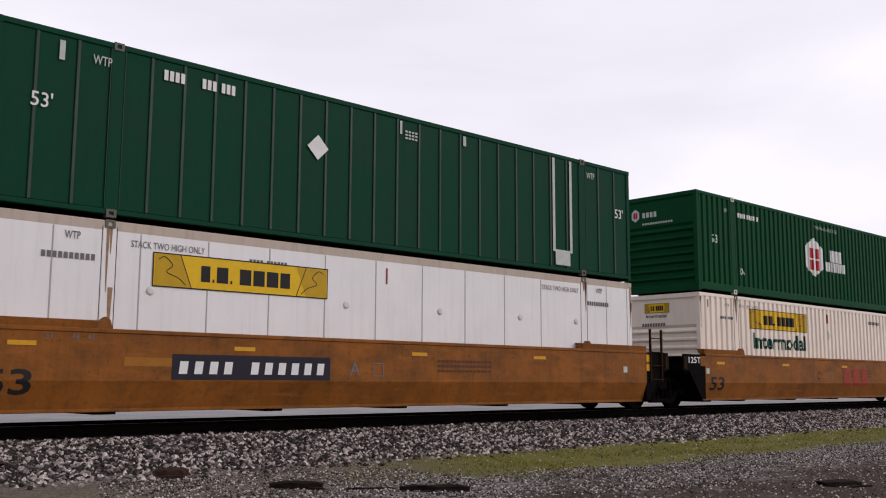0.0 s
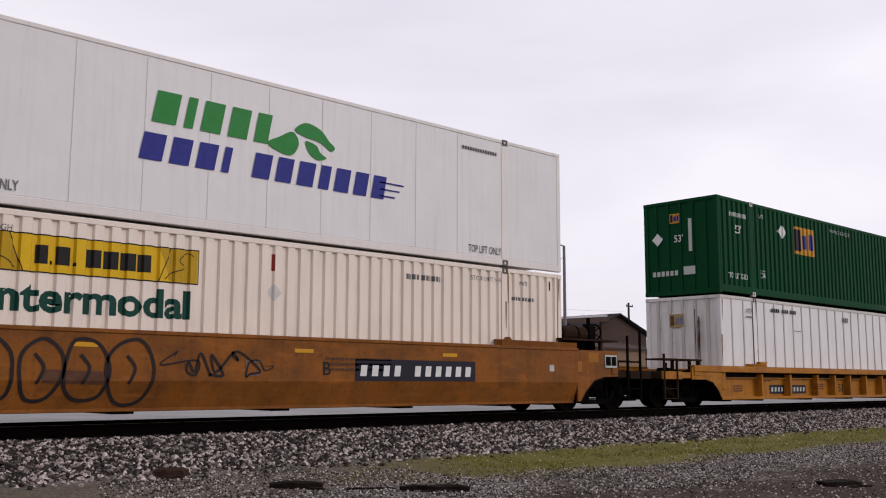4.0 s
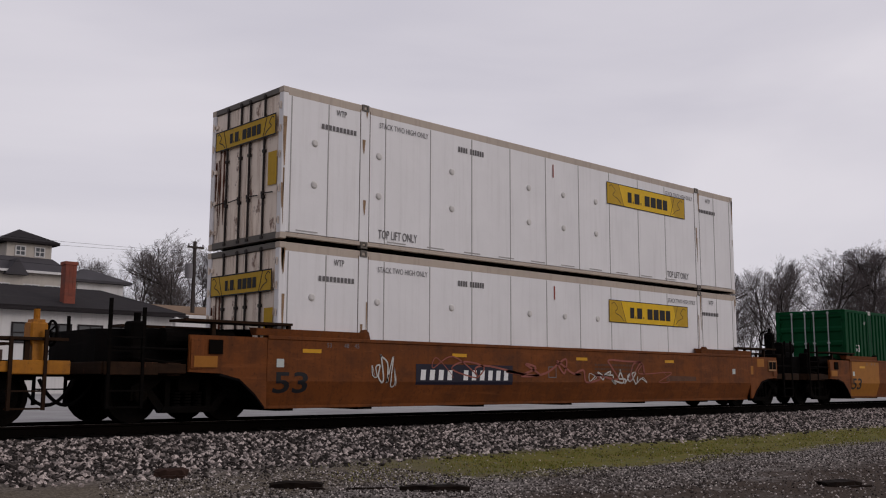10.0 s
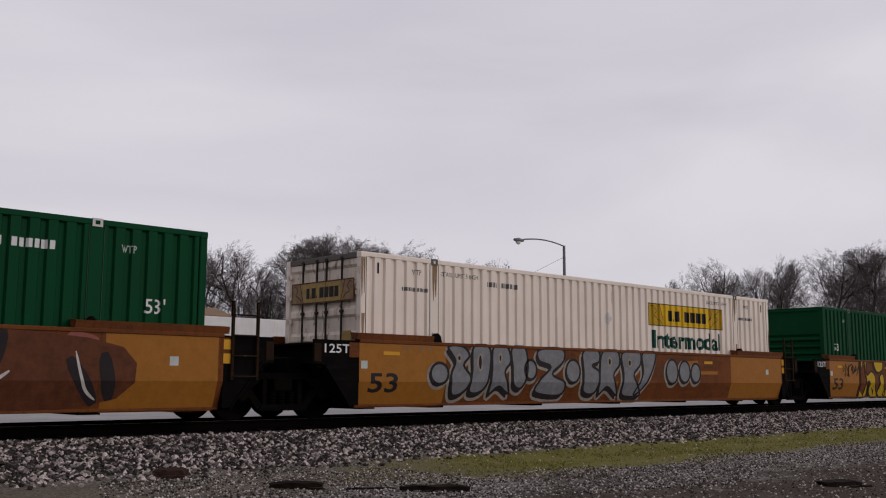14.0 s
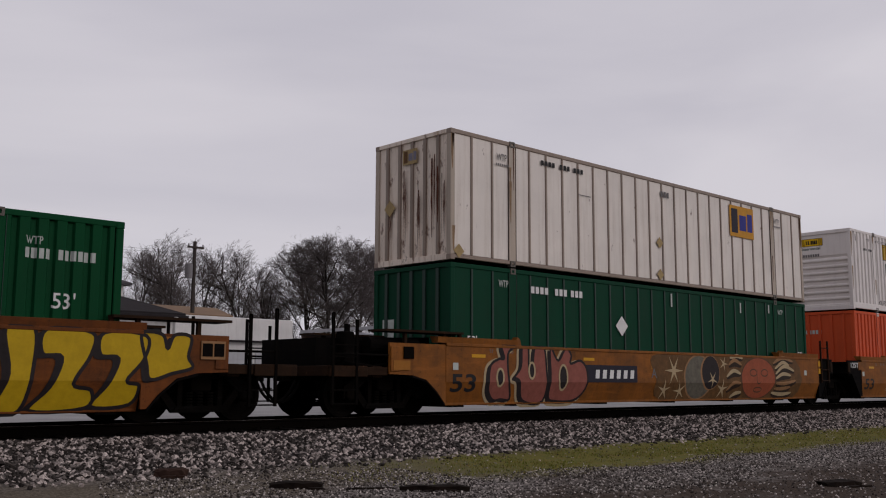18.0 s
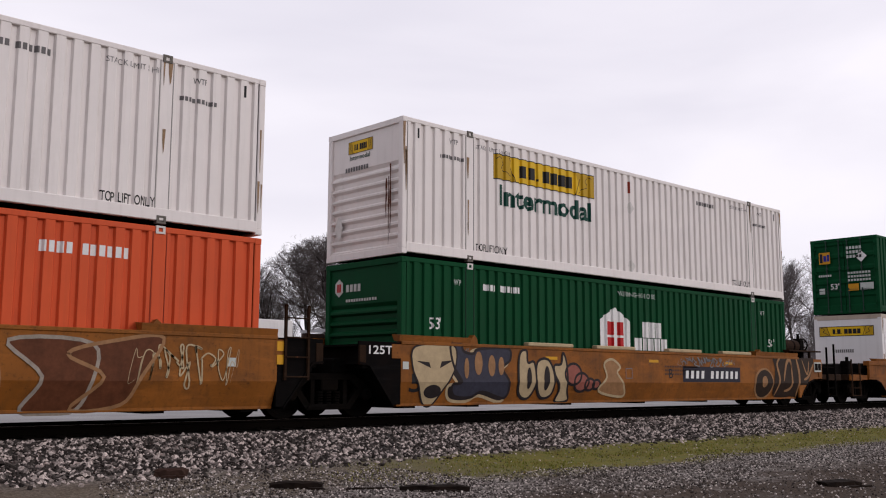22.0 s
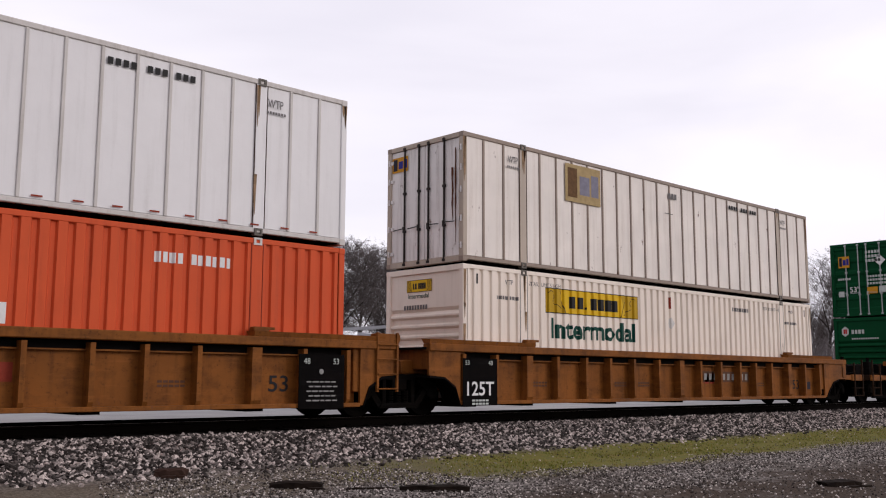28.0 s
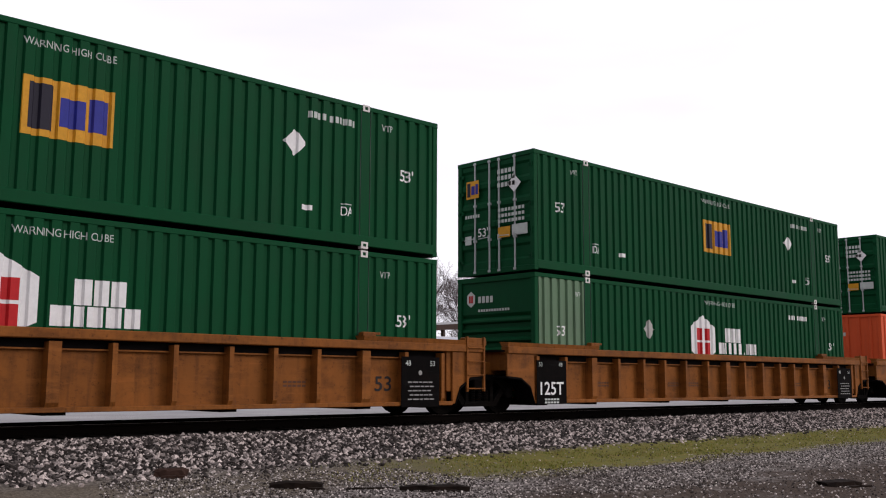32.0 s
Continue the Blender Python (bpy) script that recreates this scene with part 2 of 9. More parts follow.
def rod(bm, a, b, r, n=6, r2=None):
    a, b = Vector(a), Vector(b)
    d = (b - a).normalized()
    u = d.orthogonal().normalized()
    v = d.cross(u)
    ring = lambda p, k: [p + (u * math.cos(i * math.tau / n) + v * math.sin(i * math.tau / n)) * k for i in range(n)]
    hull(bm, [ring(a, r), ring(b, r if r2 is None else r2)])


def tube(bm, pts, r, n=6):
    """A bent round bar in one piece."""
    P = [Vector(p) for p in pts]
    rings, u = [], None
    for i, p in enumerate(P):
        d = (P[min(i + 1, len(P) - 1)] - P[max(i - 1, 0)]).normalized()
        u = d.orthogonal().normalized() if u is None else (u - d * u.dot(d)).normalized()
        v = d.cross(u)
        rings.append([p + (u * math.cos(j * math.tau / n) + v * math.sin(j * math.tau / n)) * r for j in range(n)])
    hull(bm, rings)


# ---- markings: thin shapes that follow the face they are painted on ----
PITCH_C, OUT_C, SLOPE_C, DEEP_C = 0.283, 0.150, 0.028, 0.050
SECTIONS = ((0.15, 1.86), (2.10, 14.05), (14.29, 16.00))


def knots_of(kind):
    """Breakpoints (x, depth) of a container side."""
    if kind != "corrugated":
        return [(0.0, 0.0), (LONG, 0.0)]
    out = [(0.0, 0.012)]
    for a, b in SECTIONS:
        n = round((b - a) / PITCH_C)
        w = (b - a) / n
        out.append((a, 0.012))
        for i in range(n):
            x = a + i * w
            o = OUT_C / 2 * w / PITCH_C
            s = SLOPE_C * w / PITCH_C
            out += [(x + 0.002, 0.012), (x + o, 0.012), (x + o + s, 0.012 + DEEP_C), (x + w - o - s, 0.012 + DEEP_C), (x + w - o, 0.012)]
        out.append((b, 0.012))
    out.append((LONG, 0.012))
    return out


KNOTS = {k: knots_of(k) for k in ("corrugated", "flat")}


def poly(bm, pts):
    bm.faces.new([bm.verts.new((u, 0, v)) for u, v in pts])


def rect(bm, u0, u1, v0, v1, lean=0.0):
    h = (v1 - v0) * lean
    poly(bm, [(u0, v0), (u1, v0), (u1 + h, v1), (u0 + h, v1)])


def ribbon(bm, pts, w, taper=False):
    n = len(pts)
    rows = []
    for i, p in enumerate(pts):
        a, b = Vector(pts[max(i - 1, 0)]), Vector(pts[min(i + 1, n - 1)])
        d = (b - a)
        d = d.normalized() if d.length > 1e-6 else Vector((1, 0))
        k = w / 2 * (math.sin(math.pi * (i + 0.4) / (n - 0.2)) ** 0.5 if taper else 1)
        rows.append([bm.verts.new((p[0] - d.y * k, 0, p[1] + d.x * k)), bm.verts.new((p[0] + d.y * k, 0, p[1] - d.x * k))])
    for a, b in zip(rows, rows[1:]):
        bm.faces.new((a[0], a[1], b[1], b[0]))


def smooth(pts, closed=True, steps=5):
    """Catmull-Rom through the points."""
    n, out = len(pts), []
    for i in range(n if closed else n - 1):
        p = [Vector(pts[(i + k) % n] if closed else pts[min(max(i + k, 0), n - 1)]) for k in (-1, 0, 1, 2)]
        for s in range(steps):
            t = s / steps
            out.append(tuple(0.5 * (2 * p[1] + (p[2] - p[0]) * t + (2 * p[0] - 5 * p[1] + 4 * p[2] - p[3]) * t * t + (3 * p[1] - p[0] - 3 * p[2] + p[3]) * t ** 3)))
    out.append(out[0] if closed else tuple(pts[-1]))
    return out


def oval(u, v, a, b, n=20, turn=0.0):
    return [(u + a * math.cos(turn + i * math.tau / n), v + b * math.sin(turn + i * math.tau / n)) for i in range(n)]


def letters(bm, text, u0, v0, size, width=None, bold=0.0, lean=0.0):
    """Words in the built-in font, their left foot at (u0, v0), stretched to a width."""
    cu = bpy.data.curves.new("words", "FONT")
    cu.body, cu.size, cu.offset, cu.shear, cu.resolution_u = text, size * 1.37, bold * size, lean, 3
    ob = bpy.data.objects.new("words", cu)
    me = bpy.data.meshes.new_from_object(ob)
    xs = [v.co.x for v in me.vertices]
    lo, hi = min(xs), max(xs)
    k = width / (hi - lo) if width else 1.0
    verts = [bm.verts.new((u0 + (v.co.x - lo) * k, 0, v0 + v.co.y)) for v in me.vertices]
    for p in me.polygons:
        try:
            bm.faces.new([verts[i] for i in p.vertices])
        except ValueError:
            pass
    bpy.data.objects.remove(ob)
    bpy.data.curves.remove(cu)
    bpy.data.meshes.remove(me)


def ragged(bm, u0, u1, v0, v1, seed, n=4):
    """Dirt that has run down in n thin uneven streaks between u0 and u1."""
    r = random.Random(seed)
    for k in range(n):
        c, w = u0 + (u1 - u0) * (k + r.uniform(0.25, 0.75)) / n, (u1 - u0) / n * r.uniform(0.22, 0.5)
        a, b = v0 + (v1 - v0) * r.uniform(0.0, 0.4), v1 - (v1 - v0) * r.uniform(0.0, 0.25)
        m = 9
        rows = [(a + (b - a) * i / m, w * r.uniform(0.45, 1.0) * min(1.0, 0.25 + 1.6 * i / m), r.gauss(0, 0.12) * w) for i in range(m + 1)]
        for (z0, h0, d0), (z1, h1, d1) in zip(rows, rows[1:]):
            poly(bm, [(c + d0 - h0, z0), (c + d0 + h0, z0), (c + d1 + h1, z1), (c + d1 - h1, z1)])


def block_rects(u0, u1, v0, v1, widths, lean=0.0, gap=0.22):
    """A line of plain bars, one for each sign of a marking; a negative width leaves a space."""
    out = []
    total = sum(abs(w) for w in widths) + gap * (len(widths) - 1)
    k, u = (u1 - u0) / total, u0
    for i, w in enumerate(widths):
        if w > 0:
            out.append((u, u + w * k, v0, v0 + (v1 - v0) * (0.2 if w < 0.3 else 1.0), lean))
        u += (abs(w) + gap) * k
    return out


def blocks(bm, *args, **kw):
    for q in block_rects(*args, **kw):
        rect(bm, *q)


def mark(name, thing_ob, bm, material, kind="flat", face="side", lift=0.004, label="", off=(0.0, 0.0)):
    """Lays a flat drawing (u, 0, v) on a face of a container or car. side: u along x; end: u from the far edge."""
    if face == "side":
        us = [v.co.x for v in bm.verts]
        lo, hi = min(us), max(us)
        knots = KNOTS[kind]
        if kind == "corrugated":
            for x, _ in knots:
                if lo < x < hi:
                    bmesh.ops.bisect_plane(bm, geom=bm.verts[:] + bm.edges[:] + bm.faces[:], plane_co=(x, 0, 0), plane_no=(1, 0, 0))
        kx, kd = [k[0] for k in knots], [k[1] for k in knots]
        for v in bm.verts:
            v.co.y = float(np.interp(v.co.x, kx, kd)) - lift + off[1]
    elif face == "end":
        for v in bm.verts:
            v.co = Vector((-lift + off[0], WIDE - v.co.x, v.co.z))
    me = bpy.data.meshes.new(name)
    bm.to_mesh(me)
    bm.free()
    me.materials.append(material)
    return link_part(name, me, thing_ob, label)


def drawing(fn, *args, **kw):
    bm = bmesh.new()
    fn(bm, *args, **kw)
    return bm


def mark_each(name, thing_ob, rects, material, kind="flat", face="side", lift=0.004, off=(0.0, 0.0)):
    """Each bar of a line as a part of its own."""
    for q in rects:
        mark(name, thing_ob, drawing(rect, *q), material, kind, face, lift, "", off)


# ---- containers ----
POSTS40 = (1.98, 14.174)


def corrugated_side(near):
    def build(bm):
        ks = [(x, d) for x, d in KNOTS["corrugated"] if 0.1 < x < LONG - 0.1]
        for a, b in SECTIONS:
            run = [(x, d) for x, d in ks if a - 1e-6 <= x <= b + 1e-6]
            rows = []
            for x, d in run:
                y = d if near else WIDE - d
                rows.append((bm.verts.new((x, y, 0.15)), bm.verts.new((x, y, HIGH - 0.09))))
            for p, q in zip(rows, rows[1:]):
                bm.faces.new((p[0], q[0], q[1], p[1]))
    return build


def sheet_side(near, depth):
    return lambda bm: box(bm, 0.12, LONG - 0.12, *((depth, depth + 0.03) if near else (WIDE - depth - 0.03, WIDE - depth)), 0.14, HIGH - 0.09)


def rail_box(near, z0, z1, proud, c=0.012):
    return lambda bm: box(bm, 0.11, LONG - 0.11, *((-proud + 0.012, 0.10) if near else (WIDE - 0.10, WIDE + proud - 0.012)), z0, z1, c)


def frame_parts(t, kind, wall, rail, post, cast, lowrail):
    for near in (True, False):
        y0, y1 = (0.0, 0.14) if near else (WIDE - 0.14, WIDE)
        shared("top_rail", ("top", near, kind), rail_box(near, HIGH - 0.10 if kind != "plate" else HIGH - 0.17, HIGH, 0.008), rail, t)
        shared("bottom_rail", ("low", near, kind), rail_box(near, 0.04, 0.25 if kind == "corrugated" else 0.13, 0.018 if kind == "corrugated" else 0.008), lowrail, t)
        for x in (0.0, LONG - 0.13):
            shared("corner_post", ("corner", near, x), lambda bm: box(bm, x, x + 0.13, y0, y1, 0.11, HIGH - 0.11, 0.015), post, t)
            for z in (0.0, HIGH - 0.118):
                shared("corner_fitting", ("fit", near, x, z), lambda bm: box(bm, x - 0.004, x + 0.134, y0 - 0.004, y1 + 0.004, z, z + 0.118, 0.01), rail, t)
        for x in POSTS40:
            shared("stacking_post", ("stack", near, x, kind), lambda bm: box(bm, x - 0.115, x + 0.115, *((0.002, 0.07) if near else (WIDE - 0.07, WIDE - 0.002)), 0.11, HIGH - 0.1, 0.012), post, t)
            if near:
                for k in (-0.128, 0.120):
                    shared("post_joint", ("pjoint", x, k), lambda bm: box(bm, x + k, x + k + 0.010, 0.0, 0.02, 0.13, HIGH - 0.1), RIB_GREEN if wall in (GREEN, GREEN_POST) else FADED_RED if wall is ORANGE else GAP if kind != "corrugated" else SEAM, t)
            for z in (-0.012, HIGH - 0.125):
                shared("stacking_fitting", ("sfit", near, x, z), lambda bm: fitting(bm, x, z, near), cast, t)


def fitting(bm, x, z, near):
    """A cast corner block with the slot cut out of its face."""
    a, b = (-0.014, 0.10) if near else (WIDE - 0.10, WIDE + 0.014)
    box(bm, x - 0.085, x + 0.085, a + 0.03, b, z, z + 0.135, 0.006)
    for u0, u1, v0, v1 in ((-0.085, -0.04, 0, 0.135), (0.04, 0.085, 0, 0.135), (-0.04, 0.04, 0, 0.035), (-0.04, 0.04, 0.10, 0.135)):
        box(bm, x + u0, x + u1, *((a, a + 0.03) if near else (b - 0.005, b + 0.012)), z + v0, z + v1)


def roof_mesh(bm):
    n = 28
    rows = []
    for i in range(n * 4 + 1):
        x = 0.1 + (LONG - 0.2) * i / (n * 4)
        z = HIGH - (0.03 if i % 4 in (1, 2) else 0.012)
        rows.append((bm.verts.new((x, 0.05, z)), bm.verts.new((x, WIDE - 0.05, z))))
    for p, q in zip(rows, rows[1:]):
        bm.faces.new((p[0], q[0], q[1], p[1]))


def underside(bm):
    rows = []
    for i in range(40):
        x = 0.3 + i * 0.4
        for u, z in ((x - 0.16 if i else 0.03, 0.10), (x, 0.10), (x, 0.02), (x + 0.08, 0.02), (x + 0.08, 0.10)):
            rows.append((bm.verts.new((u, 0.03, z)), bm.verts.new((u, WIDE - 0.01, z))))
    for p, q in zip(rows, rows[1:]):
        bm.faces.new((p[0], q[0], q[1], p[1]))


def end_louvre(t, wall, x_end=0.0):
    """Front wall with a flat upper field and deep level folds below."""
    def folds(bm):
        zs = [(0.13, 0.03), (0.20, 0.03)]
        z = 0.24
        for i in range(7):
            zs += [(z, 0.10), (z + 0.10, 0.10), (z + 0.15, 0.025), (z + 0.19, 0.025)]
            z += 0.235
        zs += [(1.92, 0.10), (2.0, 0.045), (HIGH - 0.10, 0.045)]
        rows = []
        for z, d in zs:
            x = d if x_end == 0 else LONG - d
            rows.append((bm.verts.new((x, 0.10, z)), bm.verts.new((x, WIDE - 0.10, z))))
        for p, q in zip(rows, rows[1:]):
            bm.faces.new((p[0], q[0], q[1], p[1]))
    shared("front_wall", ("louvre", x_end), folds, wall, t)
    for z0, z1 in ((0.0, 0.16), (HIGH - 0.13, HIGH)):
        a, b = (0.0, 0.11) if x_end == 0 else (LONG - 0.11, LONG)
        shared("end_sill", ("lsill", x_end, z0), lambda bm: box(bm, a, b, 0.13, WIDE - 0.13, z0, z1, 0.012), wall, t)


def end_ribs(t, wall, rib, x_end=0.0):
    s = 1 if x_end == 0 else -1
    at = lambda a, b: sorted((x_end + s * a, x_end + s * b)) if x_end == 0 else sorted((LONG - a, LONG - b))
    shared("front_wall", ("ribwall", x_end), lambda bm: box(bm, *at(0.04, 0.08), 0.12, WIDE - 0.12, 0.12, HIGH - 0.1), wall, t)
    for i in range(1, 6):
        y = WIDE * i / 6
        shared("front_rib", ("frib", x_end, i), lambda bm: box(bm, *at(0.0, 0.05), y - 0.05, y + 0.05, 0.14, HIGH - 0.1, 0.012), rib, t)
    for z0, z1 in ((0.0, 0.14), (HIGH - 0.1, HIGH)):
        shared("end_sill", ("rsill", x_end, z0), lambda bm: box(bm, *at(-0.003, 0.1), 0.13, WIDE - 0.13, z0, z1, 0.012), wall, t)


def end_doors(t, wall, rods, frame_mat, folded=False):
    """Two doors with panels, hinges, lock rods, cam keepers and handles."""
    for k, (u0, u1) in enumerate(((0.10, 1.285), (1.305, WIDE - 0.10))):
        y0, y1 = WIDE - u1, WIDE - u0

        def leaf(bm):
            if not folded:
                box(bm, 0.035, 0.075, y0, y1, 0.14, HIGH - 0.12, 0.01)
                return
            zs = [(0.14, 0.03), (0.30, 0.03)]
            for i in range(5):
                z = 0.32 + i * 0.5
                zs += [(z + 0.03, 0.075), (z + 0.30, 0.075), (z + 0.36, 0.03), (z + 0.46, 0.03)]
            zs += [(HIGH - 0.12, 0.03)]
            rows = [(bm.verts.new((d, y0, z)), bm.verts.new((d, y1, z))) for z, d in zs]
            for p, q in zip(rows, rows[1:]):
                bm.faces.new((p[0], q[0], q[1], p[1]))
        door = shared("door", ("door", k, folded), leaf, wall, t)
        for f in ((0.14, 0.56), (0.44, 0.88))[k]:
            y = y0 + (y1 - y0) * f
            shared("lock_rod", ("rod", k, f), lambda bm: rod(bm, (0.005, y, 0.06), (0.005, y, HIGH - 0.05), 0.023, 8), rods, door)
            for z in (0.07, 0.85, 1.75, HIGH - 0.09):
                shared("rod_bracket", ("brk", k, f, z), lambda bm: box(bm, -0.018, 0.04, y - 0.045, y + 0.045, z - 0.03, z + 0.03, 0.006), rods, door)
            shared("door_handle", ("hdl", k, f), lambda bm: (rod(bm, (-0.02, y, 0.92), (-0.02, y + 0.36 * (1 if k == 0 else -1), 0.90), 0.012), box(bm, -0.03, 0.0, y - 0.03, y + 0.03, 0.88, 0.96)), rods, door)
        yh = y1 - 0.02 if k == 0 else y0 + 0.02
        for z in (0.35, 0.95, 1.6, 2.1, 2.55):
            shared("hinge", ("hng", k, z), lambda bm: (rod(bm, (0.0, yh + (0.05 if k == 0 else -0.05), z - 0.07), (0.0, yh + (0.05 if k == 0 else -0.05), z + 0.07), 0.022, 8), box(bm, 0.0, 0.036, yh - 0.09, yh + 0.06, z - 0.04, z + 0.04, 0.006)), wall, door)
    for z0, z1 in ((0.0, 0.135), (HIGH - 0.115, HIGH)):
        shared("end_sill", ("dsill", z0), lambda bm: box(bm, 0.0, 0.12, 0.13, WIDE - 0.13, z0, z1, 0.012), frame_mat, t)


def container(unit, level, kind, label, wall, rail=None, post=None, cast=None, end="louvre", end_mat=None, rib=None, rods=None, lowrail=None, folded=False, dz=0.0):
    t = thing("shipping_container", label, "container", pose(FRONTS[unit], SIDE, (FLOOR1, FLOOR2)[level] + dz), "containers on the train")
    rail, post, cast, rods = rail or wall, post or wall, cast or CAST, rods or ROD
    lowrail = lowrail or rail
    if kind == "reefer":
        return t
    frame_parts(t, kind, wall, rail, post, cast, lowrail)
    shared("roof", "roof", roof_mesh, rail, t)
    shared("underframe", "under", underside, BLACK, t)
    for near in (True, False):
        if kind == "corrugated":
            shared("side_panel", ("corr", near), corrugated_side(near), wall, t)
        elif kind == "post":
            shared("side_panel", ("sheet", near), sheet_side(near, 0.028), wall, t)
            xs = [1.98 + 12.194 * i / 20 for i in range(1, 20)] + [0.66, 1.32, 14.83, 15.49]
            for x in xs:
                shared("rib", ("rib", near, round(x, 3)), lambda bm: box(bm, x - 0.028, x + 0.028, *((0.0, 0.035) if near else (WIDE - 0.035, WIDE)), 0.13, HIGH - 0.1, 0.008), rib or rail, t)
        else:
            shared("side_panel", ("plate", near), sheet_side(near, 0.006), wall, t)
            for x in [2.52 + 1.255 * i for i in range(9)] + [1.07, 15.08, 0.2, 15.95]:
                shared("seam", ("seam", near, round(x, 3)), lambda bm: box(bm, x - 0.011, x + 0.011, *((0.0, 0.008) if near else (WIDE - 0.008, WIDE)), 0.13, HIGH - 0.17), rib or SEAM, t)
            if near:
                caps = [(x, z) for x in (0.75, 2.35, 4.41, 6.93, 8.2, 9.48) for z in (1.92, 1.10)] if end == "doors" else [(x, 1.82) for x in (2.72, 6.8, 9.3, 11.83, 13.85)]
                for x, z in caps:
                    shared("vent_cap", ("vent", x, z), lambda bm: hull(bm, [[(x + r * math.cos(j * math.tau / 12), y, z + r * math.sin(j * math.tau / 12)) for j in range(12)] for y, r in ((0.006, 0.075), (-0.012, 0.07), (-0.026, 0.045))]), CAST_W, t)
                for i in range(11):
                    x = 0.35 + 1.1 * i + (1.9 if i > 0 else 0) * 0.6
                    shared("drain_slot", ("slot", i), lambda bm: box(bm, x, x + 0.5, 0.0, 0.01, 0.17, 0.195), SEAM, t)
    if wall in (WHITE, WHITE_DIRTY, CREAM, PALE):
        rng = random.Random(unit * 7 + level)
        for x in (0.065, POSTS40[0], POSTS40[1], LONG - 0.065):
            for k in range(3):
                u, w = x + rng.uniform(-0.1, 0.1) * (1 if 1 < x < 15 else 0.4), rng.uniform(0.015, 0.045)
                v1 = rng.choice((HIGH - 0.12, rng.uniform(0.6, 2.4)))
                v0 = max(0.16, v1 - rng.uniform(0.15, 1.1))
                mark("rust_run", t, drawing(poly, [(u - w, v1), (u - w * 0.8, (v0 + v1) / 2), (u - w * 0.2, v0), (u + w * 0.3, v0 + 0.05), (u + w * 0.6, (v0 + v1) / 2), (u + w, v1)]), RUST if wall is WHITE_DIRTY and k == 0 else STAIN, "flat", off=(0, 0))
    em = end_mat or wall
    if end == "louvre":
        end_louvre(t, em)
    elif end == "ribs":
        end_ribs(t, em, rib or rail)
    elif end == "doors":
        end_doors(t, em, rods, CAST if em is DOOR_DIRTY else post, folded)
    elif end == "smooth":
        shared("front_wall", "smoothend", lambda bm: box(bm, 0.012, 0.06, 0.12, WIDE - 0.12, 0.12, HIGH - 0.1, 0.01), em, t)
        for z0, z1 in ((0.0, 0.14), (HIGH - 0.17, HIGH)):
            shared("end_sill", ("smsill", z0), lambda bm: box(bm, -0.003, 0.1, 0.13, WIDE - 0.13, z0, z1, 0.012), rail, t)
    shared("rear_wall", "rear", lambda bm: (box(bm, LONG - 0.08, LONG - 0.03, 0.12, WIDE - 0.12, 0.1, HIGH - 0.1), box(bm, LONG - 0.1, LONG, 0.13, WIDE - 0.13, 0.0, 0.14, 0.01), box(bm, LONG - 0.1, LONG, 0.13, WIDE - 0.13, HIGH - 0.12, HIGH, 0.01)), em, t)
    return t


def small_words(t, kind, text, u, v, size, mat, width=None, face="side", off=(0, 0), bold=0.012):
    mark("stencil_mark", t, drawing(letters, text, u, v, size, width, bold), mat, kind, face, off=off)


def bars(t, kind, u0, u1, v0, v1, mat, widths=(1, 1, 1, 1, -0.8, 1, 1, 1, 1, 1, 1), face="side", off=(0, 0), name="small_marking"):
    ob = mark(name, t, drawing(blocks, u0, u1, v0, v1, widths, gap=0.4), mat, kind, face, off=off)
    ob["kind"] = "stuff"


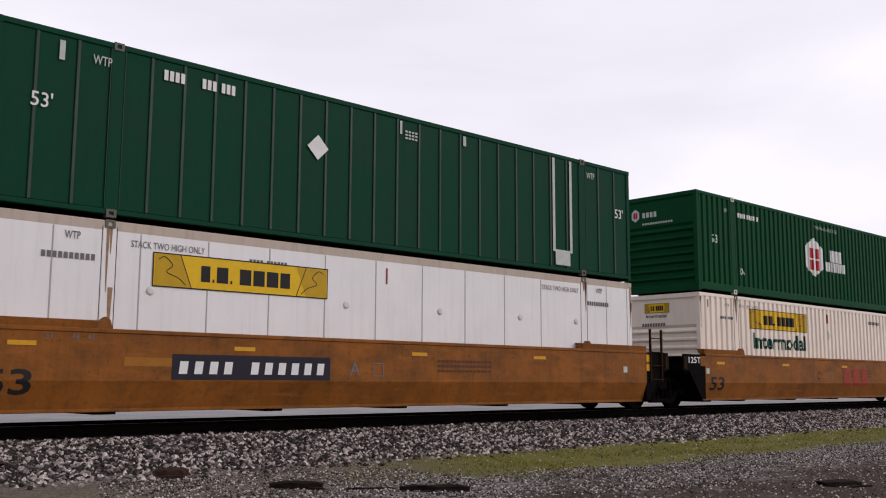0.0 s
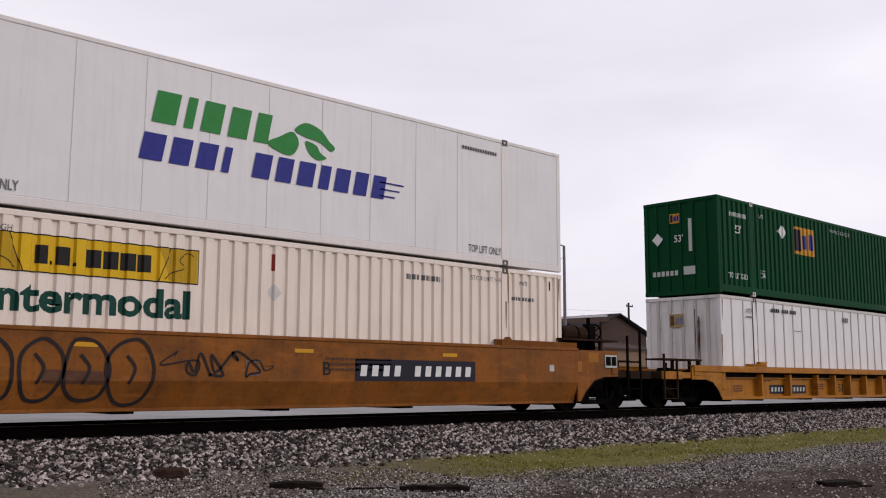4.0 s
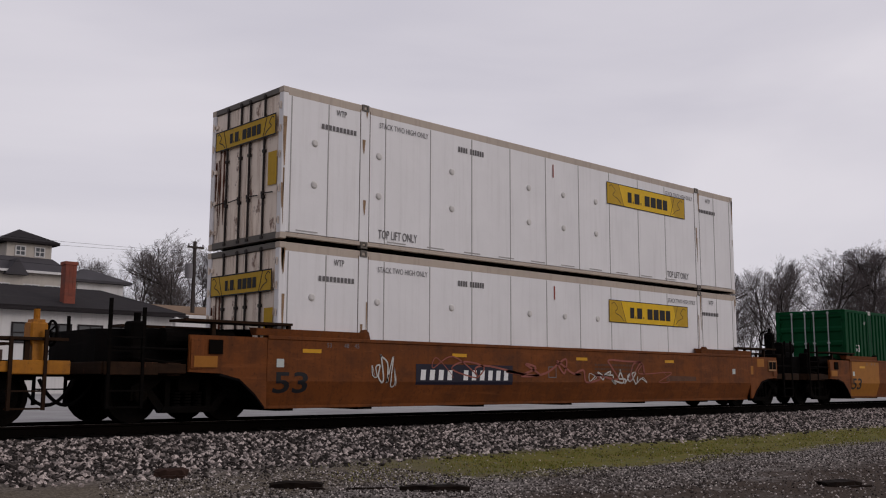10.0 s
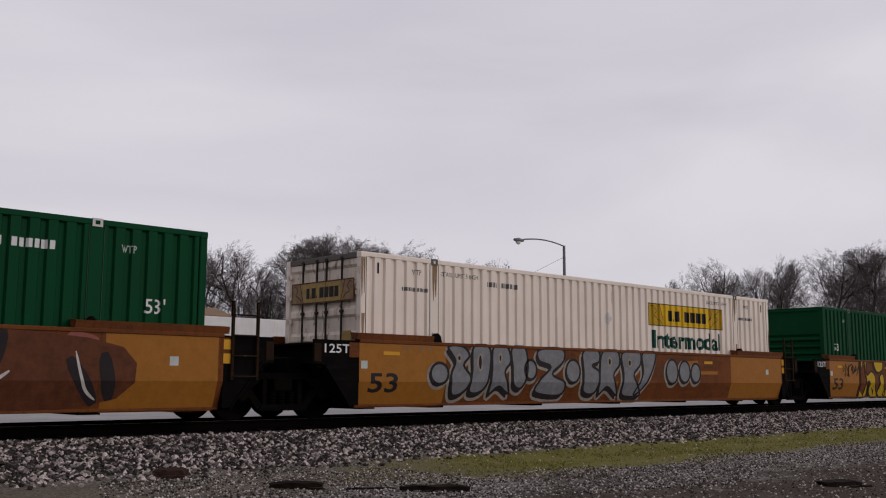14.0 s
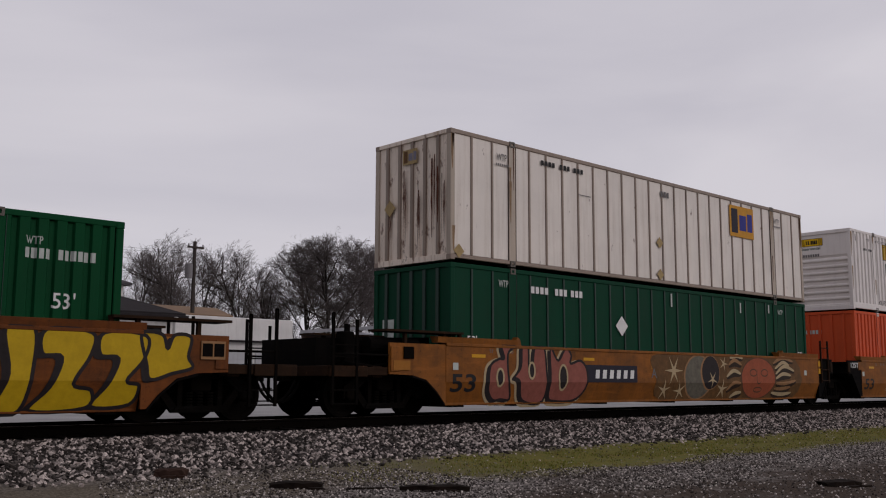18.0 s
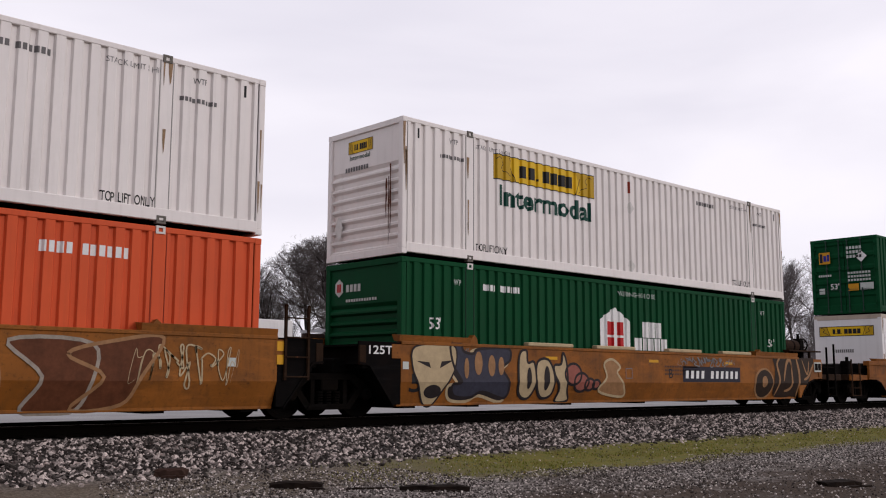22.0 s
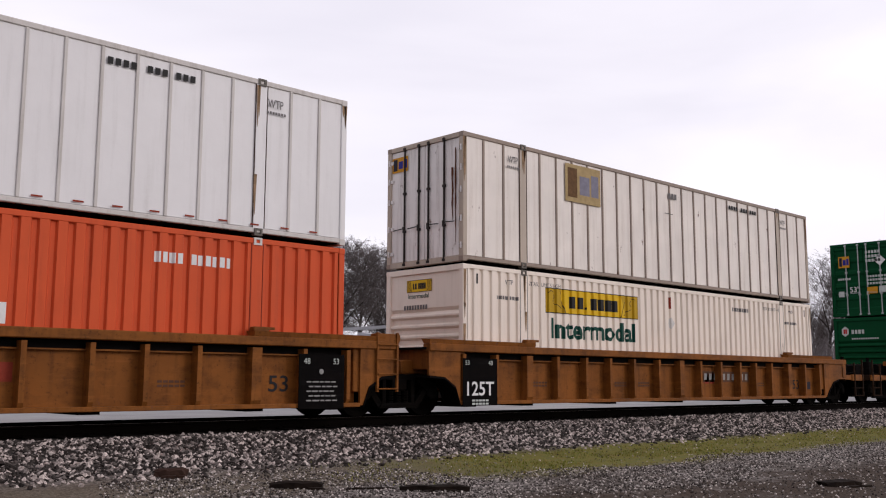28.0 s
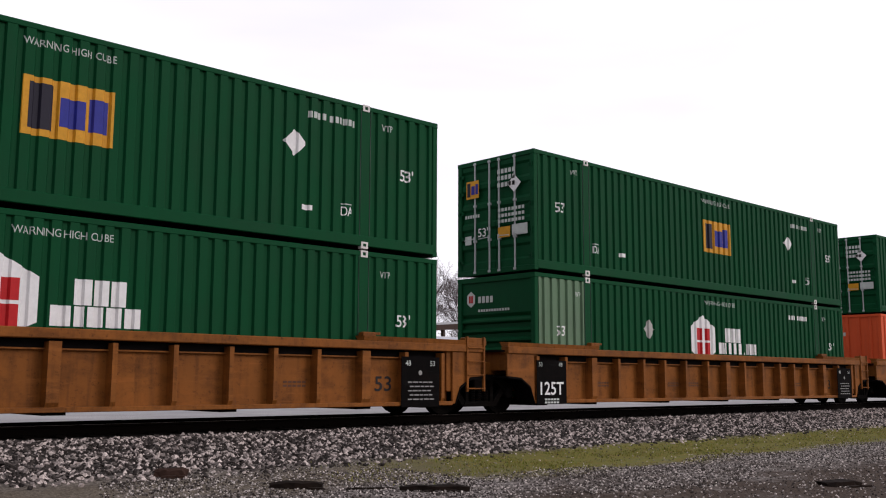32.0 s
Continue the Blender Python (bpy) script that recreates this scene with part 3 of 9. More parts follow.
def banner(t, kind, u0, u1, v0, v1, face="side", off=(0, 0), worn=False):
    """Yellow film panel: darker slanted ends with scrollwork, black hairline frame, a line of bars for the name."""
    w, h = u1 - u0, v1 - v0
    mark("banner", t, drawing(rect, u0, u1, v0, v1), (BANNER, BANNER_DARK, BANNER_FADED)[int(worn)], kind, face, 0.004, "yellow film banner with black trim", off)

    def end_a(bm):
        poly(bm, [(u0 + 0.01 * w, v0 + 0.03 * h), (u0 + 0.20 * w, v0 + 0.03 * h), (u0 + 0.14 * w, v1 - 0.03 * h), (u0 + 0.01 * w, v1 - 0.03 * h)])

    def end_b(bm):
        poly(bm, [(u1 - 0.14 * w, v0 + 0.03 * h), (u1 - 0.01 * w, v0 + 0.03 * h), (u1 - 0.01 * w, v1 - 0.03 * h), (u1 - 0.20 * w, v1 - 0.03 * h)])
    end_mat = STAIN if worn == 2 else BANNER_DARK
    mark("banner_end", t, drawing(end_a), end_mat, kind, face, 0.006, off=off)
    mark("banner_end", t, drawing(end_b), end_mat, kind, face, 0.006, off=off)

    def trim(bm):
        k = 0.012 * w if face == "end" else 0.02
        for a, b, c, d in ((u0, u1, v0, v0 + k), (u0, u1, v1 - k, v1), (u0, u0 + k, v0 + k, v1 - k), (u1 - k, u1, v0 + k, v1 - k)):
            rect(bm, a, b, c, d)
        for s, base in ((1, u0), (-1, u1)):
            ribbon(bm, [(base + s * 0.14 * w, v1 - 0.03 * h), (base + s * 0.20 * w, v0 + 0.03 * h)], k * 0.8)
            ribbon(bm, smooth([(base + s * 0.03 * w, v1 - 0.2 * h), (base + s * 0.06 * w, v1 - 0.12 * h), (base + s * 0.10 * w, v1 - 0.35 * h), (base + s * 0.07 * w, v1 - 0.55 * h), (base + s * 0.13 * w, v0 + 0.3 * h), (base + s * 0.17 * w, v0 + 0.1 * h)], False, 4), k * 0.8)
    mark("banner_trim", t, drawing(trim), SPRAY_BROWN if worn == 2 else INK, kind, face, 0.008, off=off)
    mark_each("name_bar", t, block_rects(u0 + 0.25 * w, u1 - 0.24 * w, v0 + 0.24 * h, v0 + 0.72 * h, (0.75, 0.16, 0.95, 0.16, -0.25, 1, 1, 1.05, 0.9), gap=0.2), INK, kind, face, 0.008, off)


def intermodal(t, kind, u0, u1, v0):
    mark("green_word", t, drawing(letters, "Intermodal", u0, v0, 0.475, u1 - u0, 0.042), LOGO_GREEN, kind, lift=0.005)


def house_logo(t, kind, u0=6.6, u1=7.85, inc=False, hexagon=False, worn=False):
    um, w = (u0 + u1) / 2, u1 - u0
    mark("logo_shield", t, drawing(poly, [(u0, 1.22), (um, 0.92), (u1, 1.22), (u1, 1.92), (um, 2.25), (u0, 1.92)]), WHITE_INK, kind, lift=0.004, label="white six-sided emblem")

    def red(bm):
        for a in (-0.27, 0.05):
            for b, c in ((1.14, 1.48), (1.54, 1.88)):
                rect(bm, um + a * w, um + (a + 0.22) * w, b, c)
    mark("logo_red_shape", t, drawing(red), LOGO_RED, kind, lift=0.007)
    x = u1 + 0.55
    mark_each("name_bar", t, block_rects(x, x + 0.86, 1.52, 1.93, (1, 0.8, 0.85), gap=0.16), WHITE_INK, kind, "side", 0.005)
    mark_each("name_bar", t, block_rects(x - 0.36, x + (1.85 if inc else 1.12), 1.18, 1.5, (1, 0.5, 0.8, 0.8, 0.85) + ((0.15, -0.2, 0.3, 0.8, 0.7) if inc else ()), gap=0.16), WHITE_INK, kind, "side", 0.005)


def square_logo(t, kind, u0, u1, v0, v1, face="side", off=(0, 0), bleached=False):
    w, h = u1 - u0, v1 - v0
    mark("logo_square", t, drawing(rect, u0, u1, v0, v1), LOGO_TAN if bleached else LOGO_GOLD, kind, face, 0.004, "bleached tan square emblem" if bleached else "amber square emblem", off)

    def big(bm):
        rect(bm, u0 + 0.07 * w, u0 + 0.33 * w, v0 + 0.12 * h, v0 + 0.90 * h)
    mark("logo_dark_shape", t, drawing(big), SPRAY_WASH if bleached else NAVY, kind, face, 0.007, off=off)

    def blue(bm):
        rect(bm, u0 + 0.40 * w, u0 + 0.68 * w, v0 + 0.22 * h, v0 + 0.72 * h)
        rect(bm, u0 + 0.73 * w, u0 + 0.94 * w, v0 + 0.22 * h, v0 + 0.80 * h)
    mark("logo_blue_shape", t, drawing(blue), FADED_BLUE if bleached else LOGO_BLUE, kind, face, 0.007, off=off)


def diamond(t, kind, u, v, r, mat=None, face="side", off=(0, 0)):
    mark("placard", t, drawing(poly, [(u - r, v), (u, v - r), (u + r, v), (u, v + r)]), mat or WHITE_INK, kind, face, off=off, label="diamond placard")


def cream_marks(t, mirrored, kind="corrugated", soft=INK_SOFT, low=False):
    """The stencils every cream corrugated box carries."""
    u0, u1 = (9.75, 13.45) if mirrored else (2.75, 6.45)
    dv = -0.08 if low else 0.04
    banner(t, kind, u0, u1, 1.94 + dv, 2.54 + dv)
    intermodal(t, kind, u0 + 0.2, u1 - 0.14, 1.36 + dv)
    for x in (2.2, 13.1) if not mirrored else (2.2, 12.6):
        small_words(t, kind, "TOP LIFT ONLY", x, 0.26, 0.17, INK, 1.0 if x < 5 else 0.95)
        small_words(t, kind, "STACK LIMIT 5 HIGH", x, 2.58, 0.10, soft, 1.1, bold=0.0)
    for x in (1.35, 14.7):
        small_words(t, kind, "WTP", x, 2.55, 0.11, soft, 0.26)
        bars(t, kind, x - 0.25, x + 0.45, 2.2, 2.28, soft, (1,) * 9)
    bars(t, kind, 3.6 if mirrored else 11.2, 4.6 if mirrored else 12.2, 2.45, 2.56, soft)
    for x in (0.42, 15.7):
        mark("lift_mark", t, drawing(rect, x, x + 0.05, 2.5, 2.72), INK, kind)
    mark("lift_mark", t, drawing(rect, 7.95 if not mirrored else 8.15, 8.0 if not mirrored else 8.2, 2.35, 2.66), FADED_RED, kind)
    diamond(t, kind, 8.0, 1.95, 0.16, CAST_W)
    diamond(t, kind, 8.0, 0.4, 0.17, CAST_W)


def green_marks(t, kind="corrugated"):
    for x in (0.8, 15.05):
        small_words(t, kind, "53'", x, 1.45, 0.25, WHITE_INK, 0.36)
    for x in (1.5, 14.6):
        small_words(t, kind, "WTP", x, 2.42, 0.13, WHITE_SOFT, 0.26)
    small_words(t, kind, "WARNING HIGH CUBE", 7.4, 2.56, 0.13, WHITE_SOFT, 1.6, bold=0.0)


EMP_LAYOUTS = {
    "middle": dict(logo=(7.42, 8.9, 1.13, 2.07), dia=(12.48, 1.87), num=(12.79, 13.92, 2.42), s53=((0.83, 1.48), (15.1, 1.5)), wtp=(1.43, 14.6), da=(2.28, 13.62), lift=(), warn=7.4, strips=(3.38, 12.66)),
    "front": dict(logo=(4.74, 6.14, 1.58, 2.5), dia=(3.94, 2.21), num=(0.7, 1.75, 2.36), s53=((1.0, 1.87), (14.9, 1.88)), wtp=(2.48, 13.48), da=(2.5, 13.43), lift=((0.6, 0.48), (14.53, 0.5)), warn=7.4, strips=()),
    "rear": dict(logo=(10.58, 12.14, 1.57, 2.6), dia=(4.99, 2.33), num=(14.75, 15.9, 2.44), s53=((0.9, 2.0), (15.1, 1.98)), wtp=(2.32, 13.84), da=(), lift=((2.22, 0.64), (12.9, 0.66)), warn=7.6, strips=()),
}


def green_emp(unit, level, end, label, doors=False, layout="middle"):
    t = container(unit, level, "corrugated", label, GREEN, GREEN, GREEN, CAST_W, end, GREEN, rods=ROD_PALE if unit > 12 else RIB_GREEN, folded=True)
    L, kind = EMP_LAYOUTS[layout], "corrugated"
    square_logo(t, kind, *L["logo"])
    diamond(t, kind, *L["dia"], 0.26)
    a, b, v = L["num"]
    bars(t, kind, a, b, v, v + 0.13, WHITE_SOFT)
    for x, v in L["s53"]:
        small_words(t, kind, "53'", x, v, 0.25, WHITE_INK, 0.36)
    for x in L["wtp"]:
        small_words(t, kind, "WTP", x, 2.48, 0.14, WHITE_SOFT, 0.28)
    for x in L["da"]:
        small_words(t, kind, "DA", x, 0.6, 0.19, WHITE_INK, 0.26)
        mark("label_strip", t, drawing(rect, x, x + 0.26, 0.82, 0.84), WHITE_SOFT, kind)
    for x, v in L["lift"]:
        small_words(t, kind, "TOP LIFT ONLY", x, v, 0.17, WHITE_INK, 1.08)
    for x in L["strips"]:
        mark("label_strip", t, drawing(rect, x, x + 0.24, 0.6, 0.70), WHITE_INK, kind)
    small_words(t, kind, "WARNING HIGH CUBE", L["warn"], 2.56, 0.13, WHITE_SOFT, 1.5, bold=0.0)
    if doors:
        door_clutter(t)
    return t


def door_clutter(t):
    """Stickers on a green door end."""
    square_logo(t, "flat", 0.34, 0.78, 1.95, 2.4, "end", (-0.02, 0))
    diamond(t, "flat", 1.98, 2.15, 0.22, None, "end", (-0.02, 0))
    for i in range(3):
        bars(t, "flat", 1.42, 2.0, 2.45 - i * 0.17, 2.56 - i * 0.17, WHITE_SOFT, (1,) * 5, "end", (-0.02, 0))
    for v in (1.5, 1.36, 1.22):
        bars(t, "flat", 1.44, 2.3, v, v + 0.08, WHITE_SOFT, (1,) * 8, "end", (-0.02, 0))
    bars(t, "flat", 0.3, 0.8, 1.45, 1.53, WHITE_SOFT, (1,) * 6, "end", (-0.02, 0))
    small_words(t, "flat", "53'", 0.75, 0.95, 0.22, WHITE_INK, 0.34, "end", (-0.02, 0))
    mark("door_sticker", t, drawing(rect, 1.44, 1.84, 0.86, 1.12), LOGO_GOLD, "flat", "end", off=(-0.02, 0))
    mark("door_sticker", t, drawing(rect, 1.9, 2.4, 0.88, 1.14), WHITE_SOFT, "flat", "end", off=(-0.02, 0))
    mark("door_sticker", t, drawing(rect, 0.3, 0.52, 0.78, 1.0), WHITE_SOFT, "flat", "end", off=(-0.02, 0))


def green_hub(unit, level, end, label, inc=False, num_u=12.3):
    t = container(unit, level, "corrugated", label, GREEN, GREEN, GREEN, CAST_W, end, GREEN, rods=ROD_PALE, folded=True)
    house_logo(t, "corrugated", inc=inc)
    green_marks(t)
    bars(t, "corrugated", num_u, num_u + 1.22, 2.36, 2.5, WHITE_INK)
    if level:
        for x in (2.35, 13.7):
            small_words(t, "corrugated", "DA", x, 0.62, 0.19, WHITE_INK, 0.26)
    if end == "louvre":
        mark("small_emblem", t, drawing(poly, oval(0.45, 2.38, 0.16, 0.2, 6, math.pi / 6)), WHITE_SOFT, "flat", "end", off=(0.035, 0))
        mark("small_emblem_bar", t, drawing(blocks, 0.38, 0.52, 2.29, 2.47, (1, 1)), LOGO_RED, "flat", "end", 0.008, off=(0.035, 0))
        bars(t, "flat", 0.7, 1.2, 2.28, 2.44, WHITE_SOFT, (1, 1, 1, 1), "end", (0.035, 0))
        bars(t, "flat", 0.7, 1.75, 2.06, 2.12, WHITE_SOFT, (1,) * 12, "end", (0.035, 0))
    return t


def orange_hub(unit, label):
    t = container(unit, 0, "corrugated", label, ORANGE, ORANGE, ORANGE, CAST_W, "ribs", ORANGE)
    house_logo(t, "corrugated", 6.2, 7.45, inc=True)
    bars(t, "corrugated", 12.2, 13.65, 2.32, 2.5, WHITE_INK)
    small_words(t, "corrugated", "WARNING HIGH CUBE", 7.2, 2.52, 0.12, WHITE_SOFT, 1.4, bold=0.0)
    mark("dark_patch", t, drawing(rect, 6.6, 7.15, 2.42, 2.76), SPRAY_BROWN, "corrugated")
    mark("small_emblem", t, drawing(poly, oval(0.5, 2.2, 0.17, 0.22, 6, math.pi / 6)), WHITE_SOFT, "flat", "end", off=(0.035, 0))
    bars(t, "flat", 0.75, 1.35, 2.12, 2.26, WHITE_SOFT, (1, 1, 1, 1, 1), "end", (0.035, 0))
    return t


def cream(unit, level, label, mirrored=False, end="louvre", tone=None, rail=None):
    tone = tone or CREAM
    t = container(unit, level, "corrugated", label, tone, tone, tone, CAST, end, DOOR_DIRTY if end == "doors" else tone, rods=ROD, folded=True, lowrail=rail)
    cream_marks(t, mirrored, low=mirrored and level == 0)
    if end == "doors":
        banner(t, "flat", 0.25, 2.4, 1.95, 2.4, "end", (-0.012, 0), 1 if level else 2)
        mark("door_sticker", t, drawing(rect, 1.95, 2.3, 1.0, 1.35), BANNER if level else BANNER_FADED, "flat", "end", off=(0.01, 0))
    else:
        banner(t, "flat", 0.7, 1.55, 2.38, 2.66, "end", (0.04, 0))
        small_words(t, "flat", "Intermodal", 0.75, 2.24, 0.11, LOGO_GREEN, 0.7, "end", (0.04, 0))
        bars(t, "flat", 0.6, 1.4, 1.98, 2.08, INK_SOFT, (1,) * 9, "end", (0.04, 0))
        mark("dent_patch", t, drawing(poly, oval(0.42, 0.75, 0.13, 0.26, 7)), CAST_W, "flat", "end", off=(0.02, 0))
    return t


def white_plate(unit, level, label, u0, end="doors", v0=1.9):
    t = container(unit, level, "plate", label, WHITE, TAN_RAIL, WHITE, CAST, end, DOOR_DIRTY if end == "doors" else WHITE)
    banner(t, "flat", u0, u0 + 3.6, v0, v0 + 0.58, off=(0, -0.002))
    for x in (2.35, 12.6):
        small_words(t, "flat", "STACK TWO HIGH ONLY", x, 2.52, 0.12, INK_SOFT, 1.35, bold=0.0)
        if level:
            small_words(t, "flat", "TOP LIFT ONLY", x, 0.24, 0.18, INK_SOFT, 1.05)
    for x in (1.1, 14.5):
        small_words(t, "flat", "WTP", x + 0.15, 2.56, 0.13, INK_SOFT, 0.25)
        bars(t, "flat", x - 0.2, x + 0.65, 2.24, 2.34, INK_SOFT, (1,) * 10)
    bars(t, "flat", 4.6, 5.4, 2.4, 2.52, INK_SOFT)
    mark("lift_mark", t, drawing(rect, 7.8, 7.84, 2.3, 2.62), FADED_RED, "flat")
    if end == "doors":
        banner(t, "flat", 0.2, 2.4, 2.0, 2.42, "end", (-0.02, 0), True)
        mark("door_sticker", t, drawing(rect, 2.1, 2.4, 1.05, 1.7), BANNER_DARK, "flat", "end", off=(0.02, 0))
        mark("rust_run", t, drawing(ragged, 0.12, 0.5, 0.2, 2.3, unit, 4), RUST, "flat", "end", off=(0.03, 0))
    else:
        banner(t, "flat", 0.2, 2.3, 2.12, 2.5, "end", (0.01, 0))
        bars(t, "flat", 0.8, 1.5, 1.5, 1.62, INK_SOFT, (1,) * 9, "end", (0.01, 0))
    return t


def white_post(unit, level, label, end, rib, u, v, wall=None, end_mat=None, logo=True, tan=False):
    wall = wall or WHITE_DIRTY
    t = container(unit, level, "post", label, wall, rib, TAN_RAIL if rib is RIB_DIRTY else WHITE, CAST, end, end_mat or DOOR_WHITE, rib)
    if logo:
        square_logo(t, "flat", u, u + 1.4, v, v + 0.95, bleached=tan, off=(0, -0.002))
    if tan:
        square_logo(t, "flat", 0.16, 0.72, 2.3, 2.66, "end", (0.02, 0))
        mark("rust_run", t, drawing(ragged, 2.2, 2.5, 0.3, 2.7, 14, 3), RUST, "flat", "end", off=(0.02, 0))
    bars(t, "flat", 3.0 if u > 8 else 11.2, 4.6 if u > 8 else 12.8, 2.54, 2.66, INK, (1, 1, 1, 1, -1.2, 1, 1, 1, -0.8, 1, 1, 1), off=(0, 0.0))
    for x in (1.45, 14.3):
        small_words(t, "flat", "WTP", x, 2.42, 0.17, INK_SOFT, 0.34)
        bars(t, "flat", x - 0.02, x + 0.4, 2.3, 2.35, INK_SOFT, (1,) * 7)
    bars(t, "flat", 8.0, 8.4, 2.44, 2.6, INK_SOFT, (1, 1, 1))
    mark("label_strip", t, drawing(rect, 4.4 if u > 8 else 7.8, 4.9 if u > 8 else 8.2, 2.0, 2.02), INK_SOFT, "flat")
    if rib is not RIB_DIRTY:
        for i in range(24):
            x = 0.35 + i * 0.65
            mark("red_tab", t, drawing(rect, x, x + 0.18, 0.17, 0.2), FADED_RED, "flat")
    return t


# ---- railway cars ----
WHEELSETS = []
GAUGE = 0.7175
R_WHEEL = 0.46
CREASE, LEAN = 0.70, 0.15                # the lower strake of a smooth side leans in


def wheelset(bm):
    rod(bm, (0, -1.0, 0), (0, 1.0, 0), 0.085, 10)
    for s in (-1, 1):
        y = s * GAUGE
        prof = [(y - s * 0.03, 0.36), (y - s * 0.03, R_WHEEL + 0.028), (y, R_WHEEL + 0.028), (y + s * 0.012, R_WHEEL), (y + s * 0.105, R_WHEEL - 0.004), (y + s * 0.105, 0.38), (y + s * 0.05, 0.33), (y + s * 0.055, 0.16), (y + s * 0.10, 0.14)]
        hull(bm, [[(r * math.cos(j * math.tau / 24), yy, r * math.sin(j * math.tau / 24)) for j in range(24)] for yy, r in prof])
        for j in range(3):
            a = j * math.tau / 3
            rod(bm, (0.07 * math.cos(a), y + s * 0.32, 0.07 * math.sin(a)), (0.07 * math.cos(a), y + s * 0.35, 0.07 * math.sin(a)), 0.02)


def side_frame(s):
    """A cast truck side: arched top chord, sloping tension legs, bolster window with springs, pedestals over the bearings."""
    def build(bm):
        y0, y1 = sorted((s * 0.95, s * 1.09))
        A = 0.89
        prism(bm, [(-A - 0.16, 0.50), (-A + 0.12, 0.50), (-0.48, 0.74), (0.48, 0.74), (A - 0.12, 0.50), (A + 0.16, 0.50), (A + 0.13, 0.63), (0.52, 0.86), (-0.52, 0.86), (-A - 0.13, 0.63)], y0, y1)
        prism(bm, [(-0.52, 0.17), (0.52, 0.17), (0.46, 0.28), (-0.46, 0.28)], y0, y1)
        for k in (-1, 1):
            prism(bm, [(k * 0.52, 0.17), (k * 0.44, 0.28), (k * (A - 0.20), 0.58), (k * (A - 0.08), 0.53)], y0 + 0.02, y1 - 0.02)
            prism(bm, [(k * 0.34, 0.26), (k * 0.43, 0.26), (k * 0.43, 0.76), (k * 0.34, 0.76)], y0 + 0.02, y1 - 0.02)
            box(bm, k * A - 0.13, k * A + 0.13, y0 - 0.01, y1 + 0.01, 0.40, 0.56, 0.02)
            hull(bm, [[(k * A + r * math.cos(j * math.tau / 12), y, R_WHEEL + r * math.sin(j * math.tau / 12)) for j in range(12)] for y, r in ((s * 0.98, 0.12), (s * 1.12, 0.12), (s * 1.14, 0.09))])
            prism(bm, [(k * (A + 0.16), 0.62), (k * (A + 0.16), 0.38), (k * (A + 0.12), 0.38), (k * (A + 0.12), 0.62)], y0, y1)
    return build


def springs(s):
    def build(bm):
        for x in (-0.2, 0.0, 0.2):
            for i in range(5):
                rod(bm, (x, s * 1.02, 0.285 + i * 0.05), (x, s * 1.02, 0.315 + i * 0.05), 0.075, 8)
    return build


def truck(car, x):
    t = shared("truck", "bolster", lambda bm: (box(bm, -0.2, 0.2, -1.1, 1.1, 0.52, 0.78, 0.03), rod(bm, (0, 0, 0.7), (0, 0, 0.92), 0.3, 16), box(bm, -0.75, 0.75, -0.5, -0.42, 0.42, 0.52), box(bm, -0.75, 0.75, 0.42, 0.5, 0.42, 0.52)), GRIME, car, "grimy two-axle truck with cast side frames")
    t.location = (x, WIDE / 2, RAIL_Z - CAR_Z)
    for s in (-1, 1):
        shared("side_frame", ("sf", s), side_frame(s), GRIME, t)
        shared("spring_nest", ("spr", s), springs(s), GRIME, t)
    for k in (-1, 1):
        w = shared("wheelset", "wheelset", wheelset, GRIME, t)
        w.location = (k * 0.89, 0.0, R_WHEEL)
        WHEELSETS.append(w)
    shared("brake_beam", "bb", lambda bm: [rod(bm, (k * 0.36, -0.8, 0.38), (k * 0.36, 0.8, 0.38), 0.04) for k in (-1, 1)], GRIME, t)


def ladder(car, x, y, z0, z1, mat, w=0.42, rungs=4):
    L = shared("ladder", ("ladder", x, z0, z1, y), lambda bm: [box(bm, x + k, x + k + 0.045, y, y + 0.05, z0, z1) for k in (0, w)], mat, car)
    for i in range(rungs):
        z = z0 + 0.06 + (z1 - z0 - 0.3) * i / (rungs - 1)
        shared("rung", ("rung", x, z, y), lambda bm: rod(bm, (x + 0.02, y - 0.02, z), (x + w + 0.02, y - 0.02, z), 0.014), mat, L)


def coupler(car, x, s):
    """Knuckle coupler with its shank, air hose and glad hand, pointing along s."""
    yc = WIDE / 2
    c = shared("coupler", ("coupler", x, s), lambda bm: (box(bm, *sorted((x, x + s * 0.75)), yc - 0.09, yc + 0.09, 0.76, 0.98, 0.02), prism_x(bm, [(yc - 0.17, 0.70), (yc + 0.14, 0.70), (yc + 0.17, 1.03), (yc - 0.14, 1.03)], *sorted((x + s * 0.7, x + s * 0.98)))), GRIME, car)
    pts = [(x + s * (0.1 + 0.075 * i), yc - 0.35, 0.72 - 0.42 * math.sin(math.pi * i / 12) ** 0.8) for i in range(13)]
    shared("air_hose", ("hose", x, s), lambda bm: tube(bm, pts, 0.03), BLACK, c)


